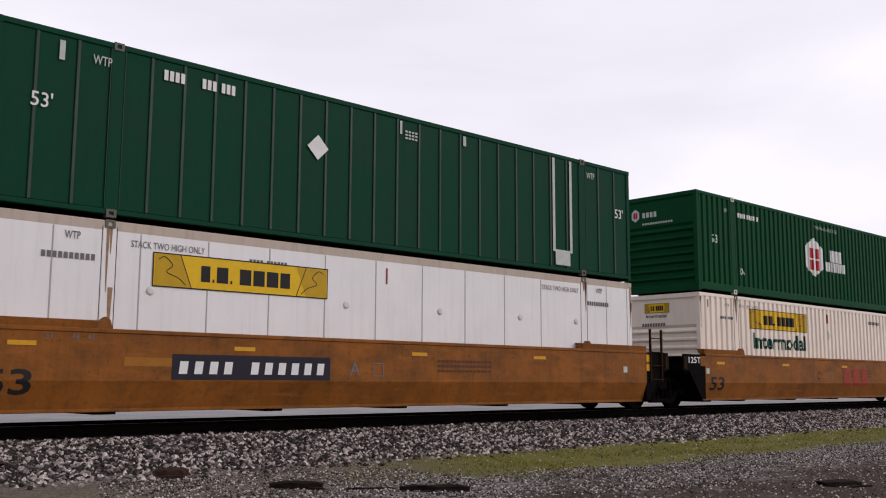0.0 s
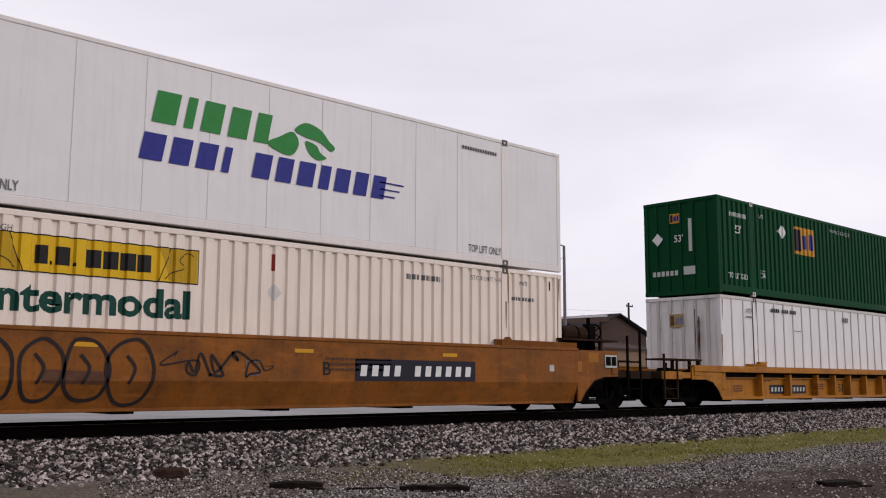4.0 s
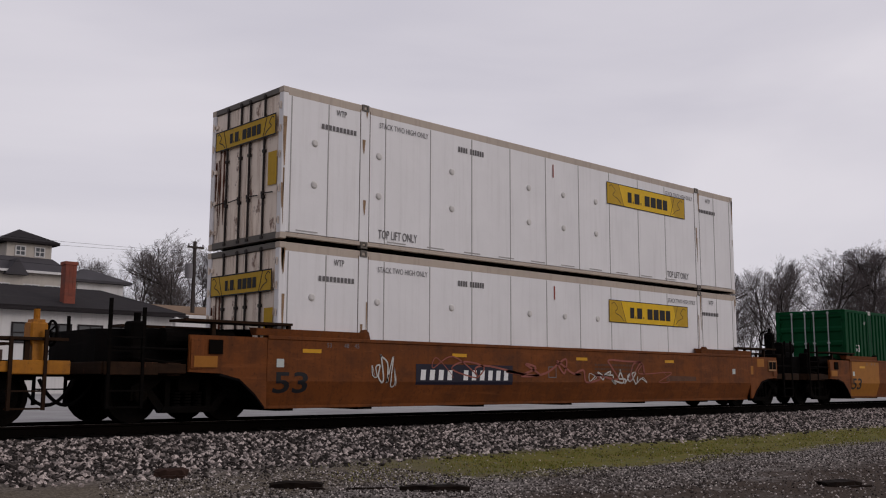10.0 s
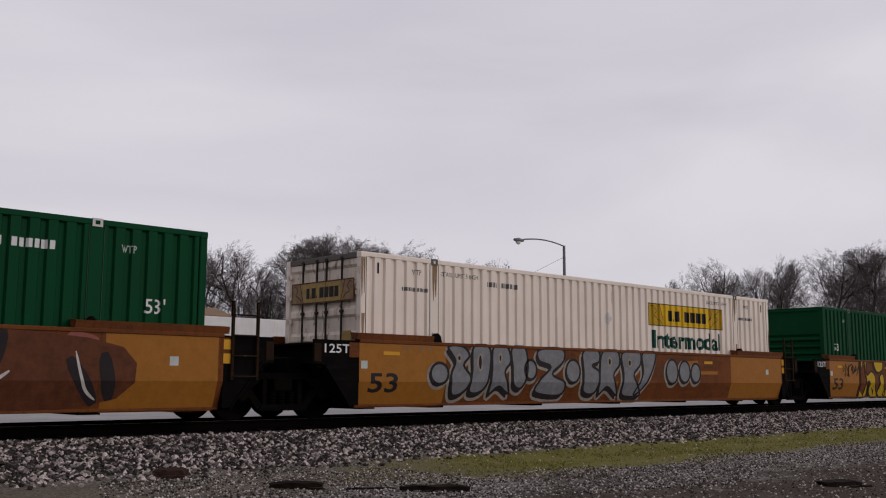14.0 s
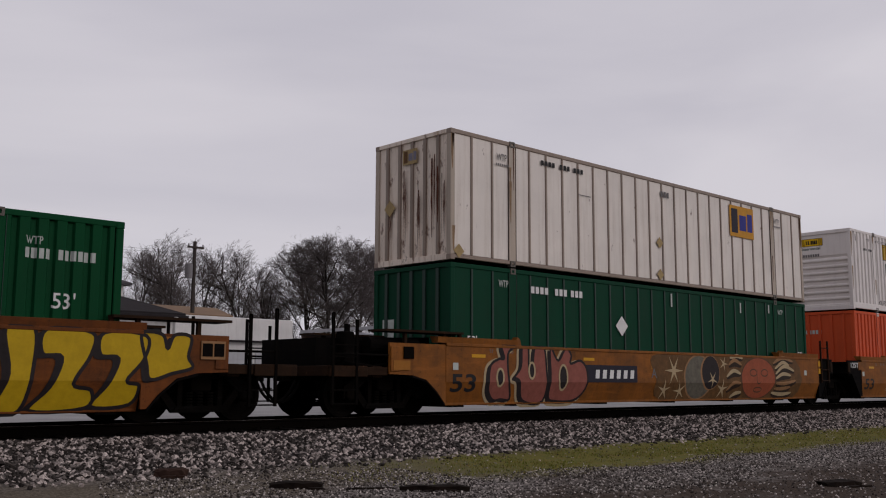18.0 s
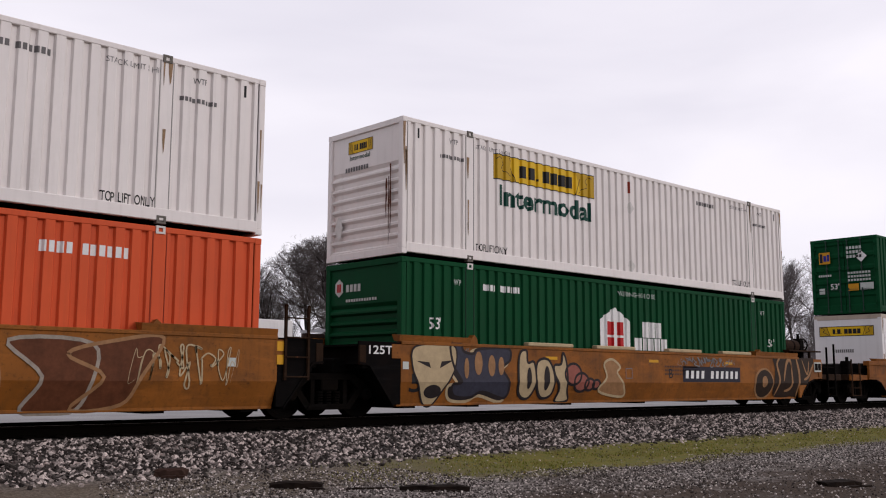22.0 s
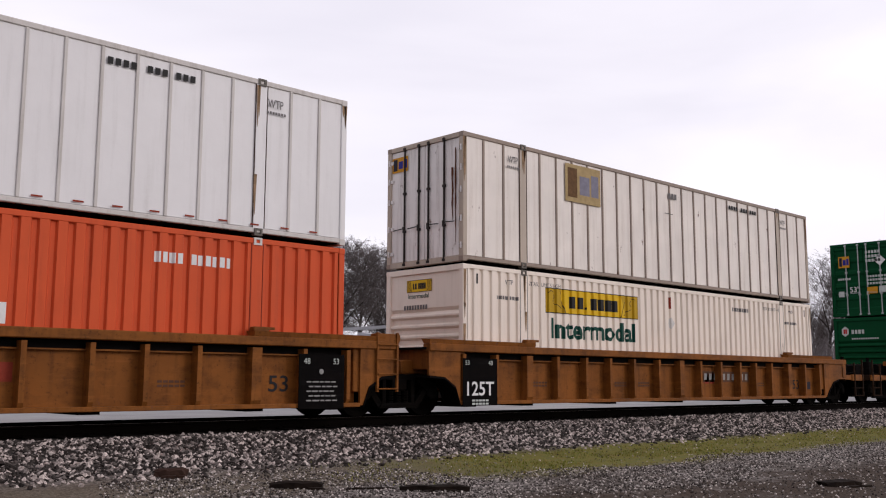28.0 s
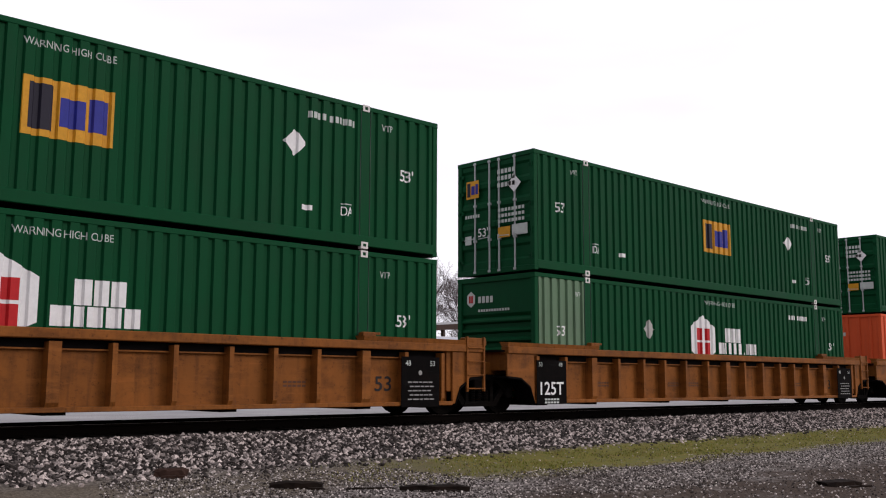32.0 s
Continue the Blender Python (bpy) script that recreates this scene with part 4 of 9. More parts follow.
def hand_brake(car, x, y, z, s, mat, r=0.24, base=0.95):
    """Tapered stand with a gear box; the spoked wheel faces outwards along s."""
    key = (x, y, z, s)
    b = shared("hand_brake", ("hb",) + key, lambda bm: (prism_x(bm, [(y - 0.16, base), (y + 0.16, base), (y + 0.11, z + 0.2), (y - 0.11, z + 0.2)], x - 0.09, x + 0.09), box(bm, x - 0.13, x + 0.13, y - 0.14, y + 0.14, z - 0.2, z + 0.16, 0.03), rod(bm, (x, y, z + 0.15), (x, y, z + 0.36), 0.05, 8)), mat, car, "hand brake stand")

    def wheel(bm):
        c = Vector((x + s * 0.24, y, z))
        ring = [c + Vector((0, r * math.cos(i * math.tau / 20), r * math.sin(i * math.tau / 20))) for i in range(21)]
        tube(bm, ring, 0.022, 5)
        for i in range(0, 20, 4):
            rod(bm, c - Vector((s * 0.06, 0, 0)), ring[i], 0.014, 4)
        rod(bm, (x + s * 0.1, y, z), (x + s * 0.25, y, z), 0.03, 6)
    shared("brake_wheel", ("hbw",) + key, wheel, GRIME, b)


def end_platform(car, s, style, main, rail_mat, tank=False, stand=False):
    """Past the side web of a car's own end: sill plates, stirrup posts, steps, walkway, brake gear, coupler. s: -1 front, 1 rear."""
    X = lambda a: a if s < 0 else LONG - a
    span = lambda a, b: sorted((X(a), X(b)))
    head = {"smooth": 2.0, "ribbed": 1.52, "yellow": 1.46}[style]
    post_out, post_in = {("smooth", 1): (-2.88, -2.34), ("smooth", -1): (-3.29, -2.72), ("yellow", 1): (-2.96, -2.45), ("yellow", -1): (-3.3, -2.70)}.get((style, s), (-3.25, -2.62))
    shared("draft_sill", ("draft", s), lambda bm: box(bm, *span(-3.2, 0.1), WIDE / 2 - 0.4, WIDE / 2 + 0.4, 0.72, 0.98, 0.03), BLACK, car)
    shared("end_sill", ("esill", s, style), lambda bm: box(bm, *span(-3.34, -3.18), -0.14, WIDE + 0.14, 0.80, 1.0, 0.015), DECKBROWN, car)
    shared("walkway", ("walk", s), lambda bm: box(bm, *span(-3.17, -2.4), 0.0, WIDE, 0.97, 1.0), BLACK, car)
    shared("cross_beam", ("xb", s, style), lambda bm: box(bm, *span(-2.2, -1.95), -0.1, WIDE + 0.1, 0.78, 1.0, 0.015), DECKBROWN, car)
    for near in (True, False):
        Y = (lambda y: y) if near else (lambda y: WIDE - y)
        yy = lambda p, q: sorted((Y(p), Y(q)))
        shared("sill_plate", ("splate", s, style, near), lambda bm: (box(bm, *span(-2.42, -1.9), *yy(-0.19, -0.13), 0.82, 0.98, 0.01), box(bm, *span(-3.32, -2.42), *yy(-0.22, -0.15), 0.79, 1.0, 0.012)), main if style != "smooth" else DECKBROWN, car)
        for a in (post_out, post_in):
            shared("grab_post", ("gp", s, style, near, a), lambda bm: box(bm, *span(a, a + 0.05), *yy(-0.24, -0.19), 0.26, head - (0.12 if a == post_in else 0.0)), rail_mat, car)
        for z in (0.27, 0.53) + ((1.16, 1.38) if style == "smooth" and s < 0 else ()):
            shared("step", ("step", s, style, near, z), lambda bm: box(bm, *span(post_out + 0.04, post_in + 0.04), *yy(-0.235, -0.10), z, z + 0.025), GRIME if style == "smooth" else DECKBROWN, car)
        if style == "smooth":
            shared("cross_rail", ("xr", s, near), lambda bm: tube(bm, [(X(post_out + 0.03), Y(-0.2), 1.22), (X(-1.9), Y(-0.2), 1.22)], 0.022), rail_mat, car)
        if style != "ribbed":
            z = 1.30 if style == "yellow" else 1.70
            r0, r1 = (-3.28, -1.4) if style == "yellow" else (-1.95, 0.2)
            shared("running_board", ("rb", s, style, near), lambda bm: box(bm, *span(r0, r1), *yy(-0.2, 0.38), z, z + 0.045), DECKBROWN, car)
            for q in (r0 + 0.55, r1 - 0.5, r1 - 0.05):
                shared("board_bracket", ("rbb", s, style, near, q), lambda bm: box(bm, *span(q, q + 0.07), *yy(-0.12, -0.05), 0.9, z), DECKBROWN, car)
        shared("end_plate", ("eplate", s, style, near), lambda bm: box(bm, *span(-1.86, -1.62), *yy(-0.255, -0.232), 0.90, {"smooth": 1.40, "ribbed": 1.36, "yellow": 1.08}[style], 0.008), main, car)
    if style == "smooth" and s > 0:
        g = shared("end_grille", "egrille", lambda bm: box(bm, *span(-1.80, -1.34), -0.262, -0.234, 1.06, 1.37, 0.004), WHITE_SOFT if tank else SPRAY_TAN, car, "pale-framed dark opening in the car end")
        for a in (-1.77, -1.55):
            shared("opening", ("egopen", a), lambda bm: box(bm, *span(a, a + 0.19), -0.268, -0.25, 1.11, 1.33), BLACK, g)
        for a, b, z0, z1 in ((-1.1, -0.7, 1.18, 1.42), (-0.45, 0.05, 0.95, 1.2)):
            shared("repaint_patch", ("rpatch", a), lambda bm: box(bm, *span(a, b), -0.236, -0.228, z0, z1), PATCH, car)
    if style == "smooth" and s < 0:
        shared("placard_holder", "phold", lambda bm: [box(bm, *q) for q in ((-1.52, -1.26, -0.262, -0.232, 1.16, 1.40),)], GRIME, car)
        shared("repaint_patch", "rpatchf", lambda bm: box(bm, -1.80, -1.36, -0.262, -0.232, 0.93, 1.12), PATCH, car)
    low = 1.38 if style == "ribbed" else 1.0 if s > 0 or style == "yellow" else 1.58
    gear = shared("brake_gear", ("bgear", s, style), lambda bm: prism(bm, [(X(-0.3), 0.85), (X(-0.3), low + 0.06), (X(-1.9), low), (X(-3.25), low - 0.04), (X(-3.25), 0.85)], 0.35, WIDE - 0.35), BLACK, car, "grimy brake gear on the end deck")
    if s < 0 or style == "ribbed":
        shared("air_reservoir", ("ares", s, style), lambda bm: rod(bm, (X(-2.2), 0.12, low - 0.16), (X(-0.9), 0.12, low - 0.16), 0.17, 14), GRIME, gear)
        shared("valve", ("avalve", s, style), lambda bm: (box(bm, *span(-2.75, -2.5), 0.1, 0.4, 1.0, low + 0.1, 0.03), rod(bm, (X(-2.62), 0.2, low), (X(-2.62), 0.2, low + 0.24), 0.06, 8)), GRIME, gear)
        shared("brake_pipe", ("bpipe", s, style), lambda bm: tube(bm, [(X(-0.5), 0.0, 1.05), (X(-1.4), -0.02, 1.12), (X(-2.1), 0.0, 1.0), (X(-2.9), -0.05, 1.08)], 0.025), GRIME, gear)
    if stand:
        drum = shared("air_reservoir", "bdrum", lambda bm: rod(bm, (-2.38, 1.3, 1.87), (-1.62, 1.3, 1.87), 0.21, 16), GRIME, gear)
        shared("cradle", "bdstand", lambda bm: box(bm, -2.25, -1.75, 1.1, 1.5, 1.5, 1.75, 0.03), BLACK, drum)
        shared("valve_chest", "bchest", lambda bm: (box(bm, -3.12, -2.56, 0.95, 1.65, 1.4, 1.66, 0.04), rod(bm, (-2.5, 1.0, 1.5), (-2.5, 1.0, 2.1), 0.035, 8)), GRIME, gear)
        hand_brake(car, -2.94, 1.3, 2.17, -1, GRIME)
    if tank:
        res = shared("air_reservoir", "rearres", lambda bm: rod(bm, (LONG - 0.15, 0.30, 1.89), (LONG + 1.13, 0.30, 1.89), 0.2, 16), DECKBROWN, car, "rusty brown air reservoir on the end deck")
        for q in (0.15, 0.75):
            shared("strap", ("rstr", q), lambda bm: rod(bm, (LONG + q, 0.30, 1.89), (LONG + q + 0.06, 0.30, 1.89), 0.21, 16), GRIME, res)
        shared("cradle", "rearcradle", lambda bm: box(bm, LONG, LONG + 1.0, 0.15, 0.45, 1.45, 1.75), BLACK, res)
        hand_brake(car, LONG + 1.4, 0.3, 1.95, 1, GRIME, 0.2)
    coupler(car, X(-3.2), -1 if s < 0 else 1)
    if s > 0 and style == "yellow":
        hand_brake(car, X(-2.86), 0.02, 1.42, 1, main, 0.19)


def well_car(unit, style, label, front, rear, main, mat_end=None):
    """front, rear: 'coupled' for a car's own end, 'shared' where the next unit shares the truck."""
    car = thing("well_car", label, "railway car", pose(FRONTS[unit], SIDE, CAR_Z), "cars of the train")
    N = -0.24
    a = -0.2 if style == "smooth" else -0.3
    fa = a - (0.0 if front == "shared" else 0.15)
    b = LONG + (0.25 if rear == "shared" else 0.3)
    top = {"smooth": 1.50, "ribbed": 1.49, "yellow": 1.16}[style]
    low = 0.25
    for near in (True, False):
        Y = (lambda y: y) if near else (lambda y: WIDE - y)
        yy = lambda p, q: sorted((Y(p), Y(q)))
        tag = (style, near, front, rear)
        if style == "smooth":
            # plate with a crease: the upper strake upright, the lower one leaning in
            def plate(bm):
                prof = [(N, top), (N, CREASE), (N + LEAN, low), (N + LEAN + 0.05, low), (N + 0.05, CREASE), (N + 0.05, top)]
                hull(bm, [[(x, Y(y), z) for y, z in prof] for x in (fa, b)])
            shared("side_plate", ("plate",) + tag, plate, main, car)
            shared("top_chord", ("chord",) + tag, lambda bm: box(bm, fa, b, *yy(N - 0.02, N + 0.16), top - 0.06, top + 0.01, 0.012), main, car)
            shared("bottom_chord", ("bchord",) + tag, lambda bm: box(bm, fa, b, *yy(N + LEAN - 0.01, N + LEAN + 0.16), low - 0.04, low + 0.02, 0.01), main, car)
            ramps = ((-0.25, 1.75), (13.8, 16.4)) if front == "shared" else ((-0.6, 1.85), (13.8, 16.5))
            for r0, r1 in ramps:
                shared("guide_ramp", ("ramp", r0, near), lambda bm: prism_x(bm, [(Y(N + 0.0), top + 0.01), (Y(N + 0.16), top + 0.01), (Y(N + 0.24), top + 0.15), (Y(N - 0.02), top + 0.13)], r0, r1), main, car)
            for x in (1.87, 14.05):
                shared("container_guide", ("guide", x, near), lambda bm: prism(bm, [(x - 0.14, top), (x + 0.14, top), (x + 0.10, top + 0.14), (x + 0.03, top + 0.2), (x - 0.10, top + 0.08)], *yy(N + 0.02, N + 0.17)), BLACK if unit in (6, 7, 8) else main, car)
        else:
            h = 0.20
            shared("side_plate", ("rplate",) + tag, lambda bm: box(bm, fa, b, *yy(N + 0.20, N + 0.225), low, top - 0.05), main, car)
            shared("top_chord", ("rchord",) + tag, lambda bm: box(bm, fa - (1.43 if front == "coupled" else 0.9), b + (1.58 if rear == "coupled" else 0.9), *yy(N - 0.03, N + 0.2), top - h + 0.04, top, 0.014), main, car)
            # a black strip stands in for the shade below the overhanging chord
            shared("chord_recess", ("shade_strip",) + tag, lambda bm: box(bm, fa, b, *yy(N + 0.17, N + 0.20), top - h - 0.10, top - h + 0.05), BLACK, car)
            shared("chord_lip", ("lip",) + tag, lambda bm: box(bm, fa, b, *yy(N + 0.12, N + 0.20), top - h - 0.125, top - h - 0.10), main, car)
            shared("bottom_chord", ("rb",) + tag, lambda bm: box(bm, fa, b, *yy(N + 0.0, N + 0.2), low - 0.03, low + 0.05, 0.01), main, car)
            xs = (1.8, 3.57, 5.4, 6.64, 7.8, 9.06, 10.4, 12.0, 13.8, 15.3) if style == "yellow" else (-0.2, 0.81, 1.88, 2.88, 3.95, 4.9, 5.9, 7.0, 8.05, 9.0, 10.05, 11.1, 12.0, 12.95, 14.07, 15.1, 16.1)
            for x in xs:
                w = 0.085 if x not in (1.88, 8.05, 14.07) else 0.2
                shared("side_rib", ("srib", style, near, x), lambda bm: prism_x(bm, [(Y(N + 0.20), low), (Y(N + 0.04), low), (Y(N - 0.02), low + 0.12), (Y(N - 0.02), top - h), (Y(N + 0.20), top - h)], x - w / 2, x + w / 2), main, car)
            for r0, r1 in (((-1.2, 2.05), (14.0, 17.0)) if style == "ribbed" else ((1.3, 2.1), (13.9, 14.7))):
                shared("guide_ramp", ("rramp", style, r0, near), lambda bm: prism_x(bm, [(Y(N - 0.01), top + 0.003), (Y(N + 0.18), top + 0.003), (Y(N + 0.26), top + 0.10), (Y(N - 0.03), top + 0.09)], r0, r1), main, car)
            for x in (1.98, 14.17):
                shared("container_guide", ("rg", style, x, near), lambda bm: (box(bm, x - 0.16, x + 0.16, *yy(N + 0.02, N + 0.18), top, top + 0.17, 0.02), box(bm, x + 0.05, x + 0.3, *yy(N + 0.06, N + 0.14), top + 0.12, top + 0.17)), main, car)
            if style == "yellow":
                shared("tread_plate", ("tread", near), lambda bm: box(bm, -1.9, LONG + 1.9, *yy(N - 0.02, N + 0.22), top + 0.002, top + 0.02), main, car)
        # ends of the side: the web that narrows over the truck
        for s, joint in ((-1, front), (1, rear)):
            X = (lambda q: q) if s < 0 else (lambda q: LONG - q)
            e = fa if s < 0 else LONG - b
            if joint == "shared" and style == "smooth":
                web = [(e, low + 0.0), (e, top - 0.02), (-1.26, top - 0.02), (-1.26, 1.08), (-1.02, 1.05), (-0.40, low)]
            elif joint == "shared":
                web = [(e, low + 0.0), (e, top - 0.02), (-1.2, top - 0.02), (-1.2, 0.83), (-0.78, 0.80), (-0.46, 0.60), (-0.32, low)]
            elif style == "yellow":
                web = [(e, low), (e, top - 0.03), (-1.96, top - 0.03), (-1.96, 0.79), (-1.3, 0.79), (-0.97, 0.72), (-0.68, 0.50), (-0.50, low)]
            else:
                web = [(e, low), (e, top - 0.03), (-1.88, top - 0.03), (-1.88, 0.85), (-1.3, 0.83), (-0.92, 0.74), (-0.60, 0.48), (-0.40, low)]
            dark = joint == "shared" and style == "smooth"
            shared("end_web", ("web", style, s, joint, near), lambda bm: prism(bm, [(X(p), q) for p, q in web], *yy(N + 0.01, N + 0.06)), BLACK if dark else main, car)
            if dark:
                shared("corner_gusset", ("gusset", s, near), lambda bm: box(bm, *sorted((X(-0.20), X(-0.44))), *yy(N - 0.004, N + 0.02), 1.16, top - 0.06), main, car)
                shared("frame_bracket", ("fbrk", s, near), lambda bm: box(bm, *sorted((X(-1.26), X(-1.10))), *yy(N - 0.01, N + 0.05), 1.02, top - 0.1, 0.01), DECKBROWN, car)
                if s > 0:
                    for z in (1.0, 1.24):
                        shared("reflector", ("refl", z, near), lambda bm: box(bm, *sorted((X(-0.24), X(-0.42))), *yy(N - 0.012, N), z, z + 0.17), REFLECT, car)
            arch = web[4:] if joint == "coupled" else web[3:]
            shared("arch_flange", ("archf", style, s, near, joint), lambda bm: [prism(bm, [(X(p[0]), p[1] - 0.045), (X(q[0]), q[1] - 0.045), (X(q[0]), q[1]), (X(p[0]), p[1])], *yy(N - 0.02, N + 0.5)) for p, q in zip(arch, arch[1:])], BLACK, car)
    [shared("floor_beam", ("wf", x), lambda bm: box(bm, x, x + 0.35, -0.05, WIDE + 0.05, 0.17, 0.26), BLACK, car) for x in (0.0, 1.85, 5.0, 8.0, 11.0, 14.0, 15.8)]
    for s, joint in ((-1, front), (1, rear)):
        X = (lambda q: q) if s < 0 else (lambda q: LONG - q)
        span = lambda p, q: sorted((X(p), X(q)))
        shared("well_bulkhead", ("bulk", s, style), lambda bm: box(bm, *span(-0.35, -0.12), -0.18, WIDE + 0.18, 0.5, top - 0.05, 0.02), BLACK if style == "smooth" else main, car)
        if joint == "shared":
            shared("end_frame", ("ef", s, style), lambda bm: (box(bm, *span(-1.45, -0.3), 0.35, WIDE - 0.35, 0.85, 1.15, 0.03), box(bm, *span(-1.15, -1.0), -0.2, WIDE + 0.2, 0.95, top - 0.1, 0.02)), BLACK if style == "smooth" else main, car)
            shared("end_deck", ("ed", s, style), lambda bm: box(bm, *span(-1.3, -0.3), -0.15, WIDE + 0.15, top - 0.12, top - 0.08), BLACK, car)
        else:
            end_platform(car, s, style, main, GRIME if style == "smooth" else DECKBROWN, s > 0 and unit in (2, 11), s < 0 and unit == 6)
    if rear == "shared":
        ladder(car, LONG + (0.62 if style == "ribbed" else 0.38), N - 0.05, 0.5 if style == "ribbed" else 0.72, 1.66 if style == "ribbed" else 2.08, main if style == "ribbed" else DECKBROWN, 0.5, 4)
        if style == "ribbed":
            shared("ladder_box", "ladbox", lambda bm: box(bm, LONG + 0.6, LONG + 1.24, N - 0.02, N + 0.16, top - 0.02, top + 0.15, 0.02), main, car)
        shared("connector", ("conn", style), lambda bm: (box(bm, LONG + 1.1, LONG + 2.2, WIDE / 2 - 0.35, WIDE / 2 + 0.35, 0.92, 1.2, 0.04), rod(bm, (LONG + 1.63, WIDE / 2, 0.8), (LONG + 1.63, WIDE / 2, 1.25), 0.32, 16)), GRIME, car)
    truck(car, -1.62)
    if rear == "coupled":
        truck(car, LONG + 1.62)
    return car


def car_mark(name, car, bm, mat, lift=0.006, label="", inset=0.0):
    """Paint on a smooth side: follows the crease."""
    bmesh.ops.bisect_plane(bm, geom=bm.verts[:] + bm.edges[:] + bm.faces[:], plane_co=(0, 0, CREASE), plane_no=(0, 0, 1))
    for v in bm.verts:
        v.co.y = -0.24 - lift + inset + max(0.0, CREASE - v.co.z) / (CREASE - 0.25) * LEAN
    me = bpy.data.meshes.new(name)
    bm.to_mesh(me)
    bm.free()
    me.materials.append(mat)
    return link_part(name, me, car, label)


def plain_mark(name, car, bm, mat, y, label=""):
    for v in bm.verts:
        v.co.y = y
    me = bpy.data.meshes.new(name)
    bm.to_mesh(me)
    bm.free()
    me.materials.append(mat)
    return link_part(name, me, car, label)


NUMBER = (1, 1, 1, 1, -0.8, 1, 1, 1, 1, 1, 1)


def smooth_marks(car, plate=None, black=True, sheared=0.12, front="shared", tapes=(0.4, 4.2, 8.3, 12.0), tag=True):
    if front == "shared":
        plain_mark("load_limit_mark", car, drawing(letters, "125T", -1.02, 1.24, 0.17, 0.6, 0.015), WHITE_INK, -0.236)
    car_mark("size_mark", car, drawing(letters, "53", 0.05 if front == "shared" else -0.2, 0.5, 0.38, 0.74, 0.025), INK)
    for x, w in ((0.95, "53"), (1.35, "48"), (1.6, "45")):
        car_mark("size_mark", car, drawing(letters, w, x, 1.33, 0.09, None, 0.0), INK_SOFT)
    for x in tapes:
        car_mark("reflective_strip", car, drawing(rect, x, x + 0.42, 1.22, 1.29), REFLECT, 0.008)
    for x in (-0.16, 15.4):
        car_mark("reflective_strip", car, drawing(rect, x, x + 0.16, 0.95, 1.1), WHITE_SOFT, 0.008)
    if plate:
        u0, u1, z = plate
        if black:
            car_mark("number_panel", car, drawing(rect, u0 - 0.12, u1 + 0.16, z - 0.08, z + 0.34), NAVY, 0.007)
        [car_mark("number_bar", car, drawing(rect, *q), WHITE_INK, 0.010) for q in block_rects(u0, u1, z + 0.015, z + 0.225, NUMBER, sheared, 0.85)]
    if tag:
        for i in range(3):
            car_mark("small_print", car, drawing(blocks, 9.0, 10.6, 0.9 + 0.1 * i, 0.95 + 0.1 * i, (1,) * 14), SPRAY_BROWN, 0.007)["kind"] = "stuff"
        car_mark("small_frame_mark", car, drawing(lambda bm: [rect(bm, *q) for q in ((7.28, 7.56, 0.80, 0.82), (7.28, 7.56, 1.04, 1.06), (7.28, 7.30, 0.82, 1.04), (7.54, 7.56, 0.82, 1.04))]), INK_SOFT, 0.007)


def patches(car, seed, n=9, mats=None):
    n = 3 if seed in (8, 9, 10) else 1
    """Repainted and worn areas on a car side."""
    rng = random.Random(seed)
    for i in range(n):
        x, w = rng.uniform(0.2, 15.2), rng.uniform(0.4, 1.6)
        z, h = rng.uniform(0.4, 1.1), rng.uniform(0.08, 0.25)
        pts = [(x + rng.uniform(-0.05, 0.05), z), (x + w, z + rng.uniform(-0.03, 0.03)), (x + w + rng.uniform(-0.05, 0.05), z + h), (x, z + h + rng.uniform(-0.04, 0.04))]
        car_mark("paint_patch", car, drawing(poly, pts), rng.choice([PATCH, SPRAY_BROWN]), 0.003 + 0.0004 * i)


def scrawl(car, u0, u1, v0, v1, n, mat, w, seed, lift=0.012):
    """A line of looping spray strokes."""
    rng = random.Random(seed)
    bm = bmesh.new()
    step = (u1 - u0) / n
    pts = []
    for i in range(n):
        c = u0 + (i + 0.5) * step
        pts += [(c + rng.uniform(-0.6, 0.6) * step, rng.uniform(v0, v1)) for _ in range(4)]
    ribbon(bm, smooth(pts, False, 6), w, True)
    car_mark("spray_scrawl", car, bm, mat, lift, "sprayed scrawl")


def star(bm, u, v, r, n=5, turn=0.3, thin=0.22):
    poly(bm, [(u + r * (1 if j % 2 == 0 else thin) * math.cos(turn + j * math.pi / n), v + r * (1 if j % 2 == 0 else thin) * math.sin(turn + j * math.pi / n)) for j in range(2 * n)])


# ---- the train, unit by unit ----
# 1
c1 = well_car(0, "smooth", "ochre-brown smooth-sided well car with a black number panel", "shared", "shared", BROWN)
smooth_marks(c1, (3.16, 6.1, 0.80))
patches(c1, 1, 7, [BROWN_RED, PATCH])
t = container(0, 1, "post", "dark green sheet-and-post container stacked on a white one", GREEN_POST, GREEN_POST, GREEN_POST, CAST, "ribs", GREEN_POST, RIB_GREEN)
diamond(t, "flat", 6.05, 1.85, 0.25)
bars(t, "flat", 2.80, 3.19, 2.48, 2.66, WHITE_INK, (1, 1, 1, 1))
bars(t, "flat", 3.53, 4.19, 2.48, 2.66, WHITE_INK, (1, 1, 1, -0.6, 1, 1, 1))
for v in (2.42, 2.49, 2.56):
    bars(t, "flat", 8.28, 8.62, v, v + 0.04, WHITE_SOFT, (1, 1, 1, 1))
for x in (0.6, 15.5):
    small_words(t, "flat", "53'", x, 1.6, 0.24, WHITE_INK, 0.34)
for x in (1.55, 14.35):
    small_words(t, "flat", "WTP", x, 2.48, 0.16, WHITE_SOFT, 0.32)
